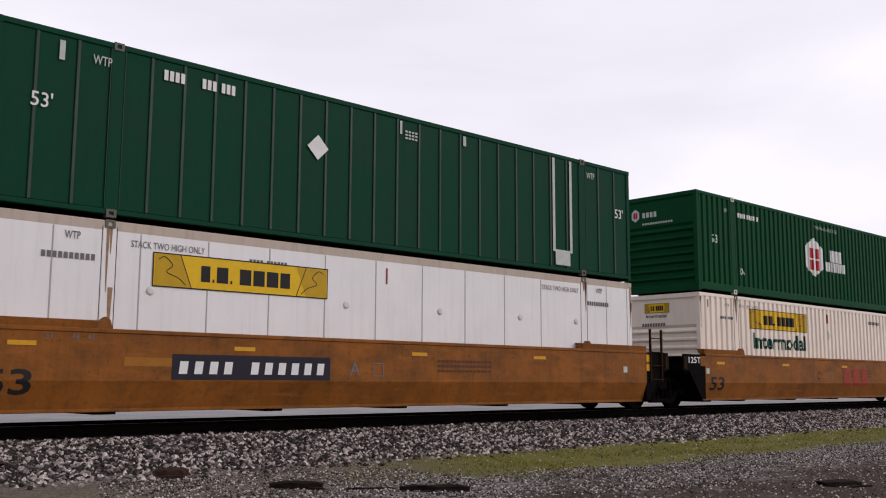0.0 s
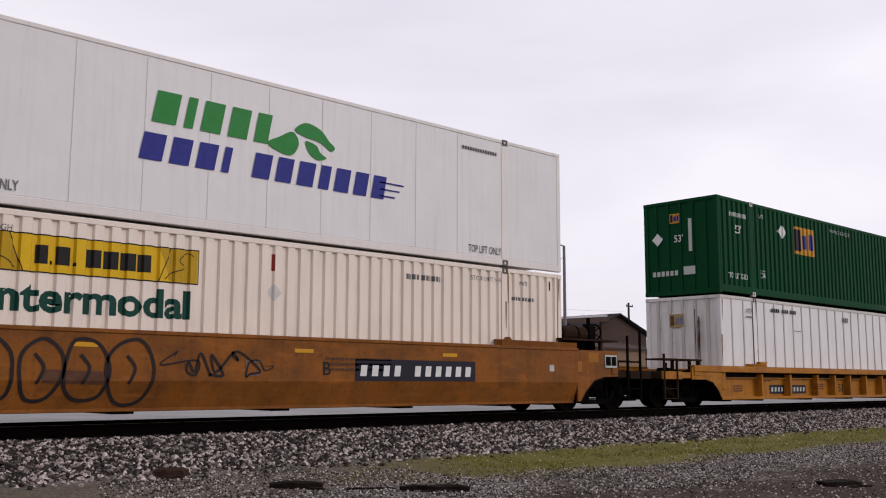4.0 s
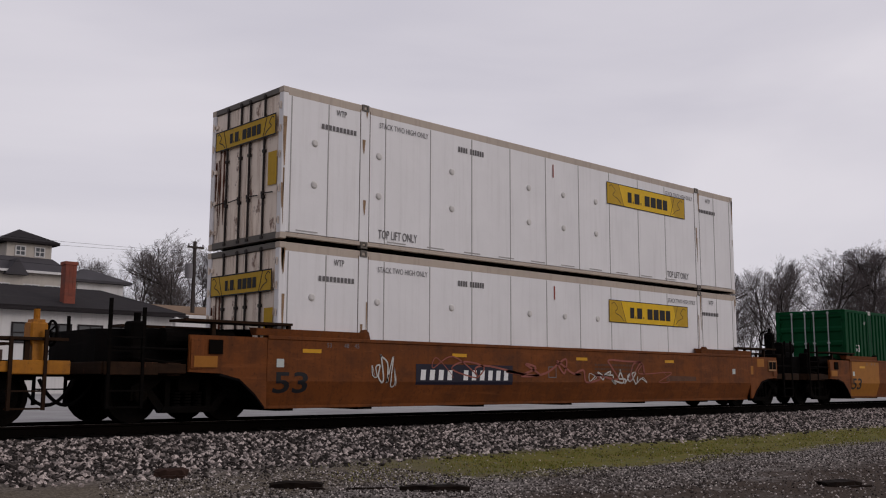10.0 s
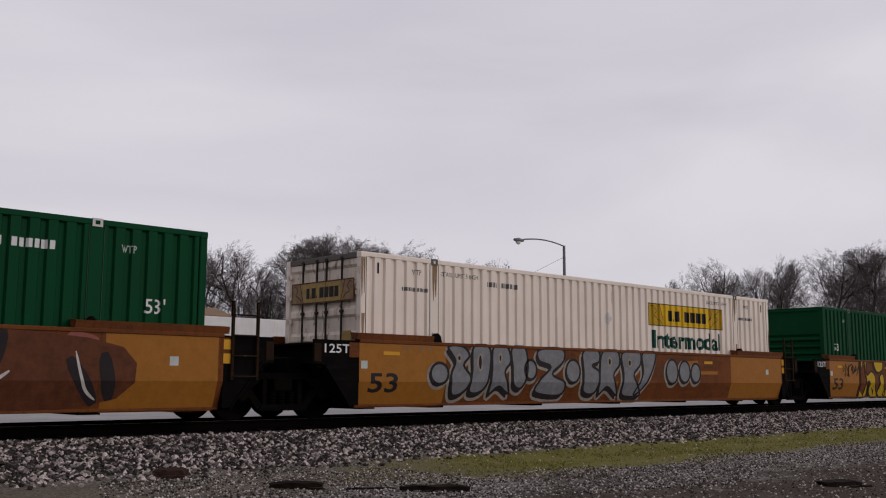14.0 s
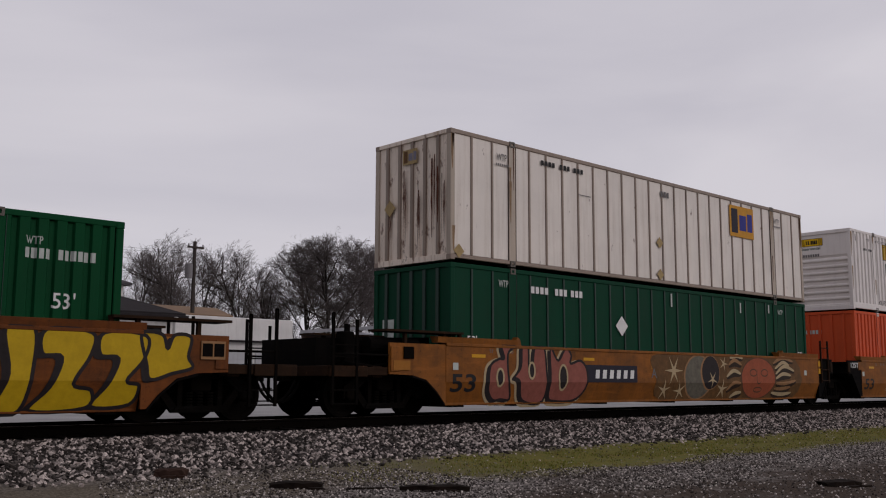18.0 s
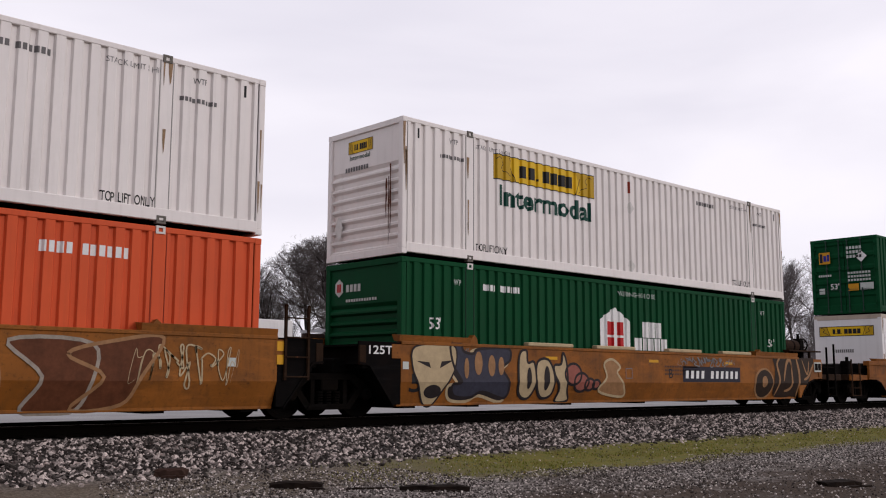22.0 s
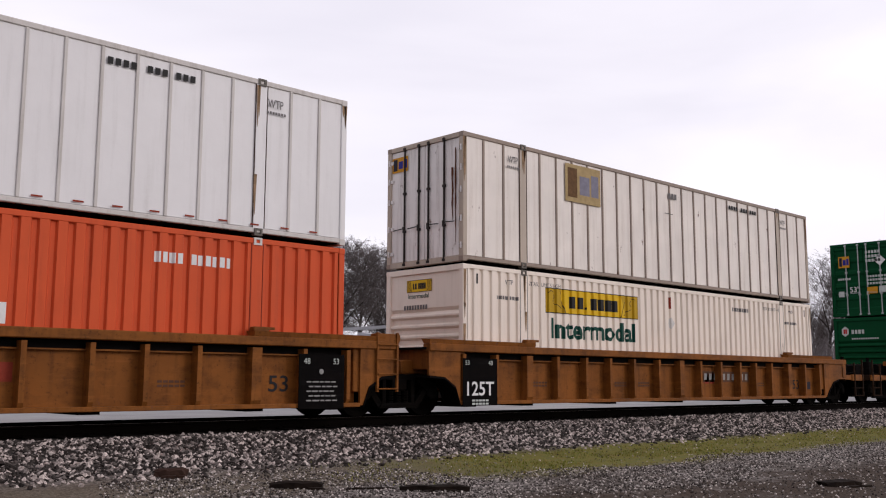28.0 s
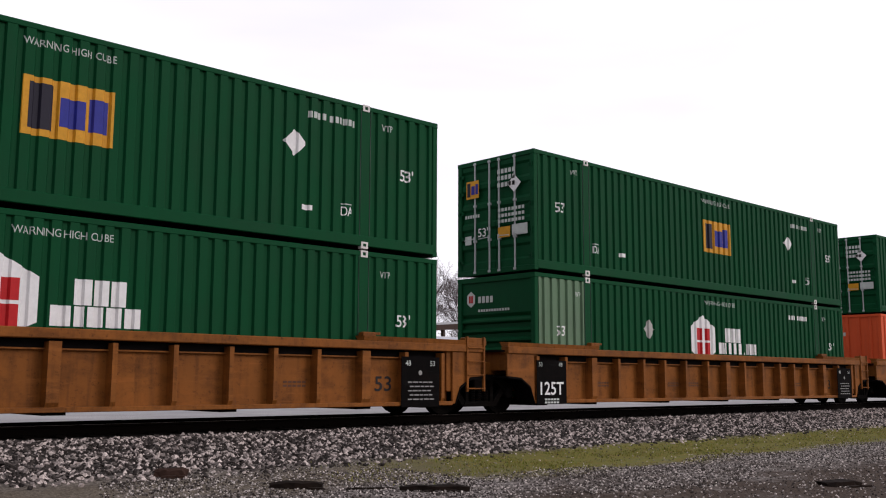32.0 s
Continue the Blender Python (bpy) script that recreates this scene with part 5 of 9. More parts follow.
for x, z0, z1, w in ((1.0, 2.42, 2.74, 0.09), (8.13, 2.5, 2.78, 0.06), (9.98, 2.56, 2.78, 0.09), (13.02, 0.5, 2.8, 0.09), (13.66, 0.5, 2.8, 0.09), (13.11, 0.18, 0.55, 0.55)):
    mark("white_strip", t, drawing(rect, x, x + w, z0, z1), WHITE_SOFT, "flat", lift=0.006)
t = white_plate(0, 0, "white smooth panelled container with a yellow banner, in the well", 2.74, "smooth", 1.9)
# 2
c2 = well_car(1, "smooth", "ochre-brown smooth-sided well car with faded red lettering blocks", "shared", "shared", BROWN)
smooth_marks(c2)
patches(c2, 2, 6, [BROWN_RED, PATCH])
[car_mark("emblem_bar", c2, drawing(rect, x, x + 0.52, 0.6, 1.19), FADED_RED, 0.008) for x in (8.42, 9.12, 9.82)]
green_hub(1, 1, "louvre", "green corrugated container with white and red emblem, on a cream one", num_u=2.3)
cream(1, 0, "cream corrugated container with yellow banner, in a brown car")
# 3
c3 = well_car(2, "smooth", "ochre-brown smooth-sided well car with black sprayed outlines", "shared", "coupled", BROWN)
smooth_marks(c3, (9.82, 12.8, 0.79))
patches(c3, 3, 6, [BROWN_RED, PATCH])
rng = random.Random(7)
bm = bmesh.new()
for k, (u, w) in enumerate(((3.0, 0.36), (3.75, 0.34), (4.45, 0.36), (5.2, 0.42))):
    ring = smooth([(u + w * math.cos(j * math.tau / 9) * rng.uniform(0.85, 1.15), 0.85 + 0.52 * math.sin(j * math.tau / 9) * rng.uniform(0.85, 1.1)) for j in range(9)], True, 5)
    ribbon(bm, ring, 0.055)
    ribbon(bm, smooth([(u - 0.1, 1.1), (u + 0.05, 0.9), (u - 0.05, 0.65)], False, 5), 0.05)
car_mark("spray_outline", c3, bm, SPRAY_DARK, 0.012, "black sprayed letter outlines")
scrawl(c3, 5.7, 7.9, 0.75, 1.2, 7, SPRAY_DARK, 0.045, 5)
t = container(2, 1, "reefer", "white refrigerated container with an open machinery frame at its front", WHITE)


def reefer(t):
    """Smooth insulated box set back behind an open end frame that holds the cooling unit."""
    x0 = 0.62
    shared("body", "rbody", lambda bm: box(bm, x0, LONG, 0.012, WIDE - 0.012, 0.13, HIGH - 0.02, 0.03), WHITE, t)
    for near in (True, False):
        y0, y1 = (0.0, 0.12) if near else (WIDE - 0.12, WIDE)
        shared("bottom_rail", ("rlow", near), lambda bm: box(bm, 0.0, LONG, y0 - 0.002, y1 + 0.002, 0.0, 0.15, 0.012), PALE, t)
        shared("top_rail", ("rtop", near), lambda bm: box(bm, 0.0, LONG, y0 - 0.002, y1 + 0.002, HIGH - 0.085, HIGH, 0.012), PALE, t)
        for x in (0.0, LONG - 0.13):
            shared("corner_post", ("rpost", near, x), lambda bm: box(bm, x, x + 0.13, y0, y1, 0.12, HIGH - 0.1, 0.015), PALE, t)
        for x in POSTS40:
            shared("stacking_post", ("rstack", near, x), lambda bm: box(bm, x - 0.11, x + 0.11, *((-0.002, 0.05) if near else (WIDE - 0.05, WIDE + 0.002)), 0.14, HIGH - 0.09, 0.01), PALE, t)
            for z in (-0.012, HIGH - 0.125):
                shared("stacking_fitting", ("rsfit", near, x, z), lambda bm: fitting(bm, x, z, near), CAST, t)
        y = 0.06 if near else WIDE - 0.06
        shared("brace", ("rbrace", near), lambda bm: (rod(bm, (0.1, y, 0.2), (0.55, y, 1.5), 0.035), rod(bm, (0.55, y, 1.5), (0.1, y, 2.75), 0.035), rod(bm, (0.1, y, 1.5), (0.62, y, 1.5), 0.035)), PALE, t)
    for z0, z1 in ((0.0, 0.16), (HIGH - 0.11, HIGH)):
        shared("end_beam", ("rbeam", z0), lambda bm: box(bm, 0.0, 0.12, 0.12, WIDE - 0.12, z0, z1, 0.012), PALE, t)
    unit = shared("cooling_unit", "rcool", lambda bm: box(bm, 0.12, 0.60, 0.42, WIDE - 0.42, 0.72, 2.72, 0.09), WHITE, t, "white cooling unit with a black grille head")
    shared("grille", "rgrille", lambda bm: box(bm, 0.07, 0.5, 0.38, WIDE - 0.38, 1.75, 2.78, 0.07), BLACK, unit)
    for i in range(9):
        shared("grille_slat", ("rslat", i), lambda bm: box(bm, 0.05, 0.075, 0.55, WIDE - 0.55, 1.9 + i * 0.085, 1.94 + i * 0.085), GRIME, unit)
    shared("vent_port", "rport", lambda bm: (box(bm, 0.105, 0.13, 0.62, 0.78, 1.28, 1.42), box(bm, 0.105, 0.13, 0.62, 0.78, 1.0, 1.12), box(bm, 0.105, 0.13, 1.6, 1.75, 1.0, 1.12)), BLACK, unit)
    shared("unit_seam", "runs", lambda bm: (box(bm, 0.112, 0.122, WIDE / 2 - 0.006, WIDE / 2 + 0.006, 0.8, 1.7), box(bm, 0.112, 0.122, 0.5, WIDE - 0.5, 1.68, 1.70)), SEAM, unit)
    tank = shared("fuel_tank", "rtank", lambda bm: rod(bm, (0.32, 0.2, 0.38), (0.32, WIDE - 0.2, 0.38), 0.22, 18), PALE, t, "silvery ribbed fuel tank")
    for i in range(6):
        y = 0.35 + i * 0.38
        shared("tank_strap", ("rstrap", i), lambda bm: rod(bm, (0.32, y, 0.38), (0.32, y + 0.05, 0.38), 0.232, 18), SEAM, tank)
    for i in range(9):
        x = 2.9 + i * 1.22
        shared("seam", ("rseam", i), lambda bm: box(bm, x - 0.005, x + 0.005, 0.006, 0.02, 0.16, HIGH - 0.1), CAST_W, t)
    # markings
    mark_each("name_bar", t, block_rects(5.45, 7.75, 1.72, 2.28, (0.9, 0.35, 0.8, 0.8, 0.6), 0.18, 0.3), LEAF_GREEN)
    mark_each("name_bar", t, block_rects(5.25, 10.55, 1.05, 1.52, (0.95, 0.85, 0.85, 0.35, -0.5, 0.85, 0.8, 0.85, 0.55, 0.8, 0.75, 0.75), 0.18, 0.3), LOGO_BLUE)
    head = bmesh.new()
    for pts in ([(7.75, 1.75), (8.0, 1.9), (8.3, 2.05), (8.45, 1.85), (8.3, 1.6), (8.0, 1.62)], [(8.35, 2.1), (8.6, 2.28), (8.95, 2.2), (9.15, 2.02), (9.3, 1.9), (9.2, 1.82), (8.95, 1.95), (8.6, 2.0)], [(8.6, 1.92), (8.85, 1.88), (8.95, 1.75), (9.1, 1.66), (8.9, 1.6), (8.7, 1.7)]):
        poly(head, smooth(pts, True, 4)[:-1])
    mark("emblem_shape", t, head, LEAF_GREEN, "flat", lift=0.004, label="green curved emblem shapes")
    mark("speed_mark", t, drawing(lambda bm: [rect(bm, 10.45, 11.1 - 0.12 * i, 1.38 - 0.14 * i, 1.41 - 0.14 * i) for i in range(3)]), LOGO_BLUE, "flat", lift=0.004)
    for x in (2.3, 13.0):
        small_words(t, "flat", "TOP LIFT ONLY", x, 0.22, 0.17, INK_SOFT, 1.05)
    bars(t, "flat", 1.0, 1.75, 2.45, 2.56, INK_SOFT)
    small_words(t, "flat", "WTP", 1.5, 2.62, 0.12, INK_SOFT, 0.24)
    bars(t, "flat", 12.8, 13.9, 2.5, 2.58, INK_SOFT, (1,) * 14)
    diamond(t, "flat", 1.35, 0.72, 0.18, SEAM)


reefer(t)
cream(2, 0, "cream corrugated container with yellow banner, under a refrigerated one")
# 4
c4 = well_car(3, "yellow", "golden yellow well car with ribbed sides and a low top chord", "coupled", "coupled", YELLOW)
t = green_emp(3, 1, "ribs", "green corrugated container with amber emblem, stacked on a white one", layout="front")
square_logo(t, "flat", 0.95, 1.3, 2.2, 2.5, "end", (-0.002, 0))
diamond(t, "flat", 0.5, 1.75, 0.2, None, "end", (-0.002, 0))
small_words(t, "flat", "53'", 1.1, 1.62, 0.22, WHITE_INK, 0.3, "end", (-0.002, 0))
bars(t, "flat", 1.6, 1.72, 1.3, 2.3, WHITE_SOFT, (1,), "end", (-0.002, 0))
mark("door_sticker", t, drawing(rect, 1.4, 1.8, 0.6, 0.85), WHITE_SOFT, "flat", "end", off=(-0.002, 0))
bars(t, "flat", 0.3, 1.2, 0.6, 0.75, WHITE_SOFT, (1,) * 6, "end", (-0.002, 0))
t = white_post(3, 0, "white sheet-and-post container with an amber square emblem", "ribs", RIB_PALE, 11.85, 1.62, WHITE)
square_logo(t, "flat", 0.85, 1.35, 2.0, 2.4, "end", (-0.002, 0), True)
mark("rust_run", t, drawing(ragged, 1.70, 1.92, 0.3, 2.6, 4, 3), RUST, "flat", "end", off=(-0.002, 0))
# 5
c5 = well_car(4, "yellow", "golden yellow well car with ribbed sides under two cream containers", "coupled", "coupled", YELLOW)
cream(4, 1, "cream corrugated container with grimy doors, stacked on its twin", True, "doors")
cream(4, 0, "cream corrugated container with grimy doors, in the well", True, "doors")
for car, x53 in ((c4, 7.3), (c5, 7.06)):
    plain_mark("size_mark", car, drawing(letters, "53", x53, 0.42, 0.27, 0.36, 0.01), INK, -0.048)
    [plain_mark("emblem_bar", car, drawing(rect, x, x + 0.4, 0.36, 0.82), FADED_RED, -0.048) for x in (10.62, 11.15, 11.66)]
    plain_mark("number_panel", car, drawing(rect, 2.6, 4.95, 0.37, 0.64), NAVY, -0.045)
    [plain_mark("number_bar", car, drawing(rect, *q), WHITE_SOFT, -0.050) for q in block_rects(2.7, 4.85, 0.44, 0.57, NUMBER, 0.12, 0.9)]
    for u0, v0 in ((12.6, 0.45), (0.5, 0.45), (2.2, 0.75), (5.7, 0.5), (14.4, 0.5)):
        plain_mark("small_print", car, drawing(lambda bm: [blocks(bm, u0, u0 + 0.5, v0 + 0.07 * i, v0 + 0.07 * i + 0.04, (1,) * 5) for i in range(3)]), SPRAY_BROWN, -0.0465)["kind"] = "stuff"
    plain_mark("tag_panel", car, drawing(rect, 12.75, 13.05, 0.42, 0.66), NAVY, -0.049)
# 6
c6 = well_car(5, "smooth", "red-brown smooth-sided well car with white scrawls", "coupled", "coupled", BROWN_RED)
smooth_marks(c6, (3.3, 5.9, 0.72), True, 0.1, "coupled")
patches(c6, 6, 8, [BROWN, SPRAY_BROWN])
scrawl(c6, 2.0, 2.7, 0.6, 1.2, 6, SPRAY_WHITE, 0.035, 61)
scrawl(c6, 3.4, 12.4, 0.7, 1.25, 12, SPRAY_PINK, 0.05, 62)
scrawl(c6, 8.8, 11.2, 0.65, 1.0, 9, SPRAY_WHITE, 0.04, 63)
white_plate(5, 1, "white smooth panelled container with rust-streaked doors, stacked on its twin", 9.94, v0=1.94)
white_plate(5, 0, "white smooth panelled container with rust-streaked doors, in a red-brown car", 9.94, v0=1.86)
# 7
c7 = well_car(6, "smooth", "red-brown smooth-sided well car with large sprayed letters", "coupled", "shared", BROWN_RED)
car_mark("fresh_panel", c7, drawing(rect, -0.2, 2.0, 0.2, 1.46), PATCH, 0.003)
car_mark("fresh_panel", c7, drawing(rect, 14.3, 16.3, 0.2, 1.46), PATCH, 0.003)
smooth_marks(c7, (3.13, 5.94, 0.82), False, 0.15, "coupled")
patches(c7, 8, 12, [PATCH, SPRAY_BROWN, SPRAY_PINK])
car_mark("spray_fill", c7, drawing(poly, smooth([(5.98, 1.41), (6.88, 1.49), (8.68, 1.49), (9.93, 1.48), (12.35, 1.47), (14.6, 1.23), (14.55, 0.42), (12.36, 0.21), (10.16, 0.22), (7.92, 0.25), (6.31, 0.28), (6.01, 0.81)], True, 3)[:-1]), SPRAY_UMBER, 0.010, "large dark sprayed letters")
car_mark("spray_splash", c7, drawing(poly, smooth([(5.86, 1.39), (6.26, 1.49), (6.45, 1.47), (6.27, 1.23), (5.97, 1.26)], True, 4)[:-1]), SPRAY_PINK, 0.0095)
car_mark("spray_splash", c7, drawing(poly, smooth([(5.85, 0.74), (6.18, 0.77), (6.23, 0.42), (5.97, 0.58)], True, 4)[:-1]), SPRAY_PINK, 0.0095)
car_mark("spray_splash", c7, drawing(poly, smooth([(5.43, 0.68), (5.57, 0.7), (5.59, 0.58), (5.47, 0.56)], True, 4)[:-1]), SPRAY_PINK, 0.0095)
car_mark("spray_splash", c7, drawing(poly, smooth([(13.73, 1.44), (14.19, 1.36), (13.99, 1.09), (13.7, 1.18)], True, 4)[:-1]), SPRAY_PINK, 0.0095)
car_mark("spray_shade", c7, drawing(ribbon, smooth([(6.04, 1.36), (6.19, 0.97), (6.4, 0.84), (6.33, 0.32)], False, 5), 0.24, True), SPRAY_DARK, 0.0125)
car_mark("spray_shade", c7, drawing(ribbon, smooth([(6.68, 0.66), (6.93, 0.37), (7.25, 0.31)], False, 5), 0.24, True), SPRAY_DARK, 0.0125)
car_mark("spray_shade", c7, drawing(ribbon, smooth([(6.89, 1.18), (6.63, 0.87)], False, 5), 0.24, True), SPRAY_DARK, 0.0125)
car_mark("spray_shade", c7, drawing(ribbon, smooth([(7.38, 1.19), (7.3, 0.74)], False, 5), 0.24, True), SPRAY_DARK, 0.0125)
car_mark("spray_shade", c7, drawing(ribbon, smooth([(7.98, 1.09), (8.47, 0.81), (8.66, 0.62)], False, 5), 0.24, True), SPRAY_DARK, 0.0125)
car_mark("spray_shade", c7, drawing(ribbon, smooth([(8.79, 1.36), (8.99, 0.85), (8.98, 0.52)], False, 5), 0.24, True), SPRAY_DARK, 0.0125)
car_mark("spray_shade", c7, drawing(ribbon, smooth([(10.05, 1.39), (10.06, 0.23)], False, 5), 0.24, True), SPRAY_DARK, 0.0125)
car_mark("spray_shade", c7, drawing(ribbon, smooth([(11.22, 1.26), (10.84, 0.75)], False, 5), 0.24, True), SPRAY_DARK, 0.0125)
car_mark("spray_shade", c7, drawing(ribbon, smooth([(11.65, 0.95), (11.96, 0.21)], False, 5), 0.24, True), SPRAY_DARK, 0.0125)
car_mark("spray_shade", c7, drawing(ribbon, smooth([(12.74, 1.46), (12.59, 0.83)], False, 5), 0.24, True), SPRAY_DARK, 0.0125)
car_mark("spray_shade", c7, drawing(ribbon, smooth([(13.73, 1.05), (14.19, 0.33)], False, 5), 0.24, True), SPRAY_DARK, 0.0125)
car_mark("spray_shade", c7, drawing(ribbon, smooth([(14.29, 1.14), (14.42, 0.39)], False, 5), 0.24, True), SPRAY_DARK, 0.0125)
car_mark("spray_shade", c7, drawing(ribbon, smooth([(7.41, 0.47), (7.62, 0.26)], False, 5), 0.24, True), SPRAY_DARK, 0.0125)
car_mark("spray_shade", c7, drawing(ribbon, smooth([(8, 0.5), (8.26, 0.25)], False, 5), 0.24, True), SPRAY_DARK, 0.0125)
car_mark("spray_highlight", c7, drawing(ribbon, smooth([(6.89, 1.23), (7, 0.98), (6.66, 0.72)], False, 5), 0.05, True), SPRAY_WHITE, 0.015)
car_mark("spray_highlight", c7, drawing(ribbon, smooth([(7.42, 1.24), (7.45, 0.85), (7.3, 0.72)], False, 5), 0.05, True), SPRAY_WHITE, 0.015)
car_mark("spray_highlight", c7, drawing(ribbon, smooth([(6.88, 0.65), (7.15, 0.32)], False, 5), 0.05, True), SPRAY_WHITE, 0.015)
car_mark("spray_highlight", c7, drawing(ribbon, smooth([(8.67, 1.2), (8.96, 1.44), (9.44, 1.36), (9.78, 1.48)], False, 5), 0.05, True), SPRAY_WHITE, 0.015)
car_mark("spray_highlight", c7, drawing(ribbon, smooth([(8.37, 1.14), (8.63, 0.78), (8.45, 0.58)], False, 5), 0.05, True), SPRAY_WHITE, 0.015)
car_mark("spray_highlight", c7, drawing(ribbon, smooth([(10.22, 1.34), (9.99, 1.01), (10.27, 0.86), (10.22, 0.31)], False, 5), 0.05, True), SPRAY_WHITE, 0.015)
car_mark("spray_highlight", c7, drawing(ribbon, smooth([(11.22, 1.18), (11.01, 0.78), (10.65, 0.61)], False, 5), 0.05, True), SPRAY_WHITE, 0.015)
car_mark("spray_highlight", c7, drawing(ribbon, smooth([(11.77, 0.93), (12.19, 0.62), (12.07, 0.21)], False, 5), 0.05, True), SPRAY_WHITE, 0.015)
car_mark("spray_highlight", c7, drawing(ribbon, smooth([(12.86, 0.84), (12.59, 0.64)], False, 5), 0.05, True), SPRAY_WHITE, 0.015)
car_mark("spray_highlight", c7, drawing(ribbon, smooth([(13.83, 1.15), (13.99, 0.61), (14.2, 0.4)], False, 5), 0.05, True), SPRAY_WHITE, 0.015)
car_mark("spray_highlight", c7, drawing(ribbon, smooth([(6.26, 1.29), (6.57, 1.34), (6.9, 1.49)], False, 5), 0.05, True), SPRAY_WHITE, 0.015)
car_mark("spray_highlight", c7, drawing(ribbon, smooth([(7.51, 0.47), (7.66, 0.33)], False, 5), 0.05, True), SPRAY_WHITE, 0.015)
car_mark("spray_highlight", c7, drawing(ribbon, smooth([(6.1, 0.84), (6.44, 0.81), (6.49, 0.58)], False, 5), 0.05, True), SPRAY_WHITE, 0.015)
car_mark("spray_highlight", c7, drawing(ribbon, smooth([(7.95, 0.5), (8.13, 0.34)], False, 5), 0.05, True), SPRAY_WHITE, 0.015)
green_hub(6, 0, "doors", "green corrugated container with a white house-shaped emblem, alone in its well")
# 8
c8 = well_car(7, "smooth", "brown smooth-sided well car with grey-blue sprayed letters", "shared", "shared", BROWN_RED)
car_mark("fresh_panel", c8, drawing(rect, -0.2, 2.1, 0.2, 1.46), PATCH, 0.003)
car_mark("fresh_panel", c8, drawing(rect, 13.4, 16.35, 0.2, 1.46), PATCH, 0.003)
smooth_marks(c8, None)
patches(c8, 9, 9, [PATCH, SPRAY_BROWN])
cream(7, 0, "cream corrugated container with doors at its end, alone in its well", True, "doors")
# 9
c9 = well_car(8, "smooth", "brown smooth-sided well car with yellow sprayed letters", "shared", "coupled", BROWN_RED)
car_mark("fresh_panel", c9, drawing(rect, -0.2, 2.0, 0.2, 1.46), PATCH, 0.003)
smooth_marks(c9, (10.21, 12.8, 0.84), False, 0.12)
patches(c9, 10, 8, [PATCH, SPRAY_BROWN])
scrawl(c9, 0.7, 2.1, 0.95, 1.35, 9, SPRAY_DARK, 0.04, 90)


import itertools

LAYER = itertools.count()


def fat_shape(car, fill, line, outer, holes=(), shine=(), halo=None, shade=(-0.10, -0.05)):
    """One big sprayed body with its outline, its openings and its highlights."""
    up = 0.00025 * (next(LAYER) % 8)
    ring = [(u, min(max(v, 0.2), 1.49)) for u, v in smooth(outer, True, 5)]
    cast = [(u + shade[0], min(max(v + shade[1], 0.2), 1.49)) for u, v in ring]
    if halo:
        car_mark("spray_halo", car, drawing(ribbon, cast, 0.13), halo, 0.0085 + up * 0.4)
    car_mark("spray_outline", car, drawing(poly, cast[:-1]), line, 0.0095 + up * 0.4)
    car_mark("spray_fill", car, drawing(poly, ring[:-1]), fill, 0.0108 + up, "sprayed rounded letter-like shape")
    car_mark("spray_outline", car, drawing(ribbon, ring, 0.06), line, 0.0135 + up)
    for q in holes:
        car_mark("spray_counter", car, drawing(poly, smooth(q, True, 4)[:-1]), line, 0.0160 + up)
        if halo:
            car_mark("spray_counter", car, drawing(ribbon, smooth(q, True, 4), 0.05), halo, 0.0185 + up * 0.3)
    for q in shine:
        car_mark("spray_highlight", car, drawing(ribbon, smooth(q, False, 4), 0.045, True), SPRAY_WHITE, 0.0190)


fat_shape(c8, SPRAY_BLUE, SPRAY_DARK, oval(1.91, 0.87, 0.25, 0.22, 10), halo=SPRAY_HAZE, shade=(-0.05, -0.05))
fat_shape(c8, SPRAY_BLUE, SPRAY_DARK, oval(4.74, 0.98, 0.2, 0.22, 10), halo=SPRAY_HAZE, shade=(-0.05, -0.05))
fat_shape(c8, SPRAY_BLUE, SPRAY_DARK, oval(6.25, 0.96, 0.26, 0.27, 10), halo=SPRAY_HAZE, shade=(-0.05, -0.05))
fat_shape(c8, SPRAY_BLUE, SPRAY_DARK, oval(10.4, 0.99, 0.27, 0.32, 10), halo=SPRAY_HAZE, shade=(-0.05, -0.05))
fat_shape(c8, SPRAY_BLUE, SPRAY_DARK, oval(11, 0.99, 0.26, 0.29, 10), halo=SPRAY_HAZE, shade=(-0.05, -0.05))
fat_shape(c8, SPRAY_BLUE, SPRAY_DARK, oval(11.54, 0.96, 0.23, 0.26, 10), halo=SPRAY_HAZE, shade=(-0.05, -0.05))
fat_shape(c8, SPRAY_BLUE, SPRAY_DARK, [(2.15, 1.43), (2.57, 1.45), (2.78, 1.26), (2.61, 1.05), (2.83, 0.79), (2.66, 0.49), (2.33, 0.43), (2.24, 0.84), (2.36, 1.14)], [oval(2.47, 1.2, 0.06, 0.07, 10)], halo=SPRAY_HAZE, shade=(-0.06, -0.09))
fat_shape(c8, SPRAY_BLUE, SPRAY_DARK, [(2.91, 1.45), (3.35, 1.47), (3.44, 1.15), (3.26, 0.55), (2.83, 0.49), (2.87, 0.97)], [oval(3.1, 1.12, 0.07, 0.17, 10)], halo=SPRAY_HAZE, shade=(-0.06, -0.09))
fat_shape(c8, SPRAY_BLUE, SPRAY_DARK, [(3.53, 1.46), (3.94, 1.49), (4.08, 1.16), (3.89, 0.91), (4.07, 0.45), (3.71, 0.6), (3.44, 0.45), (3.48, 0.97)], [oval(3.73, 1.22, 0.05, 0.09, 10)], halo=SPRAY_HAZE, shade=(-0.06, -0.09))
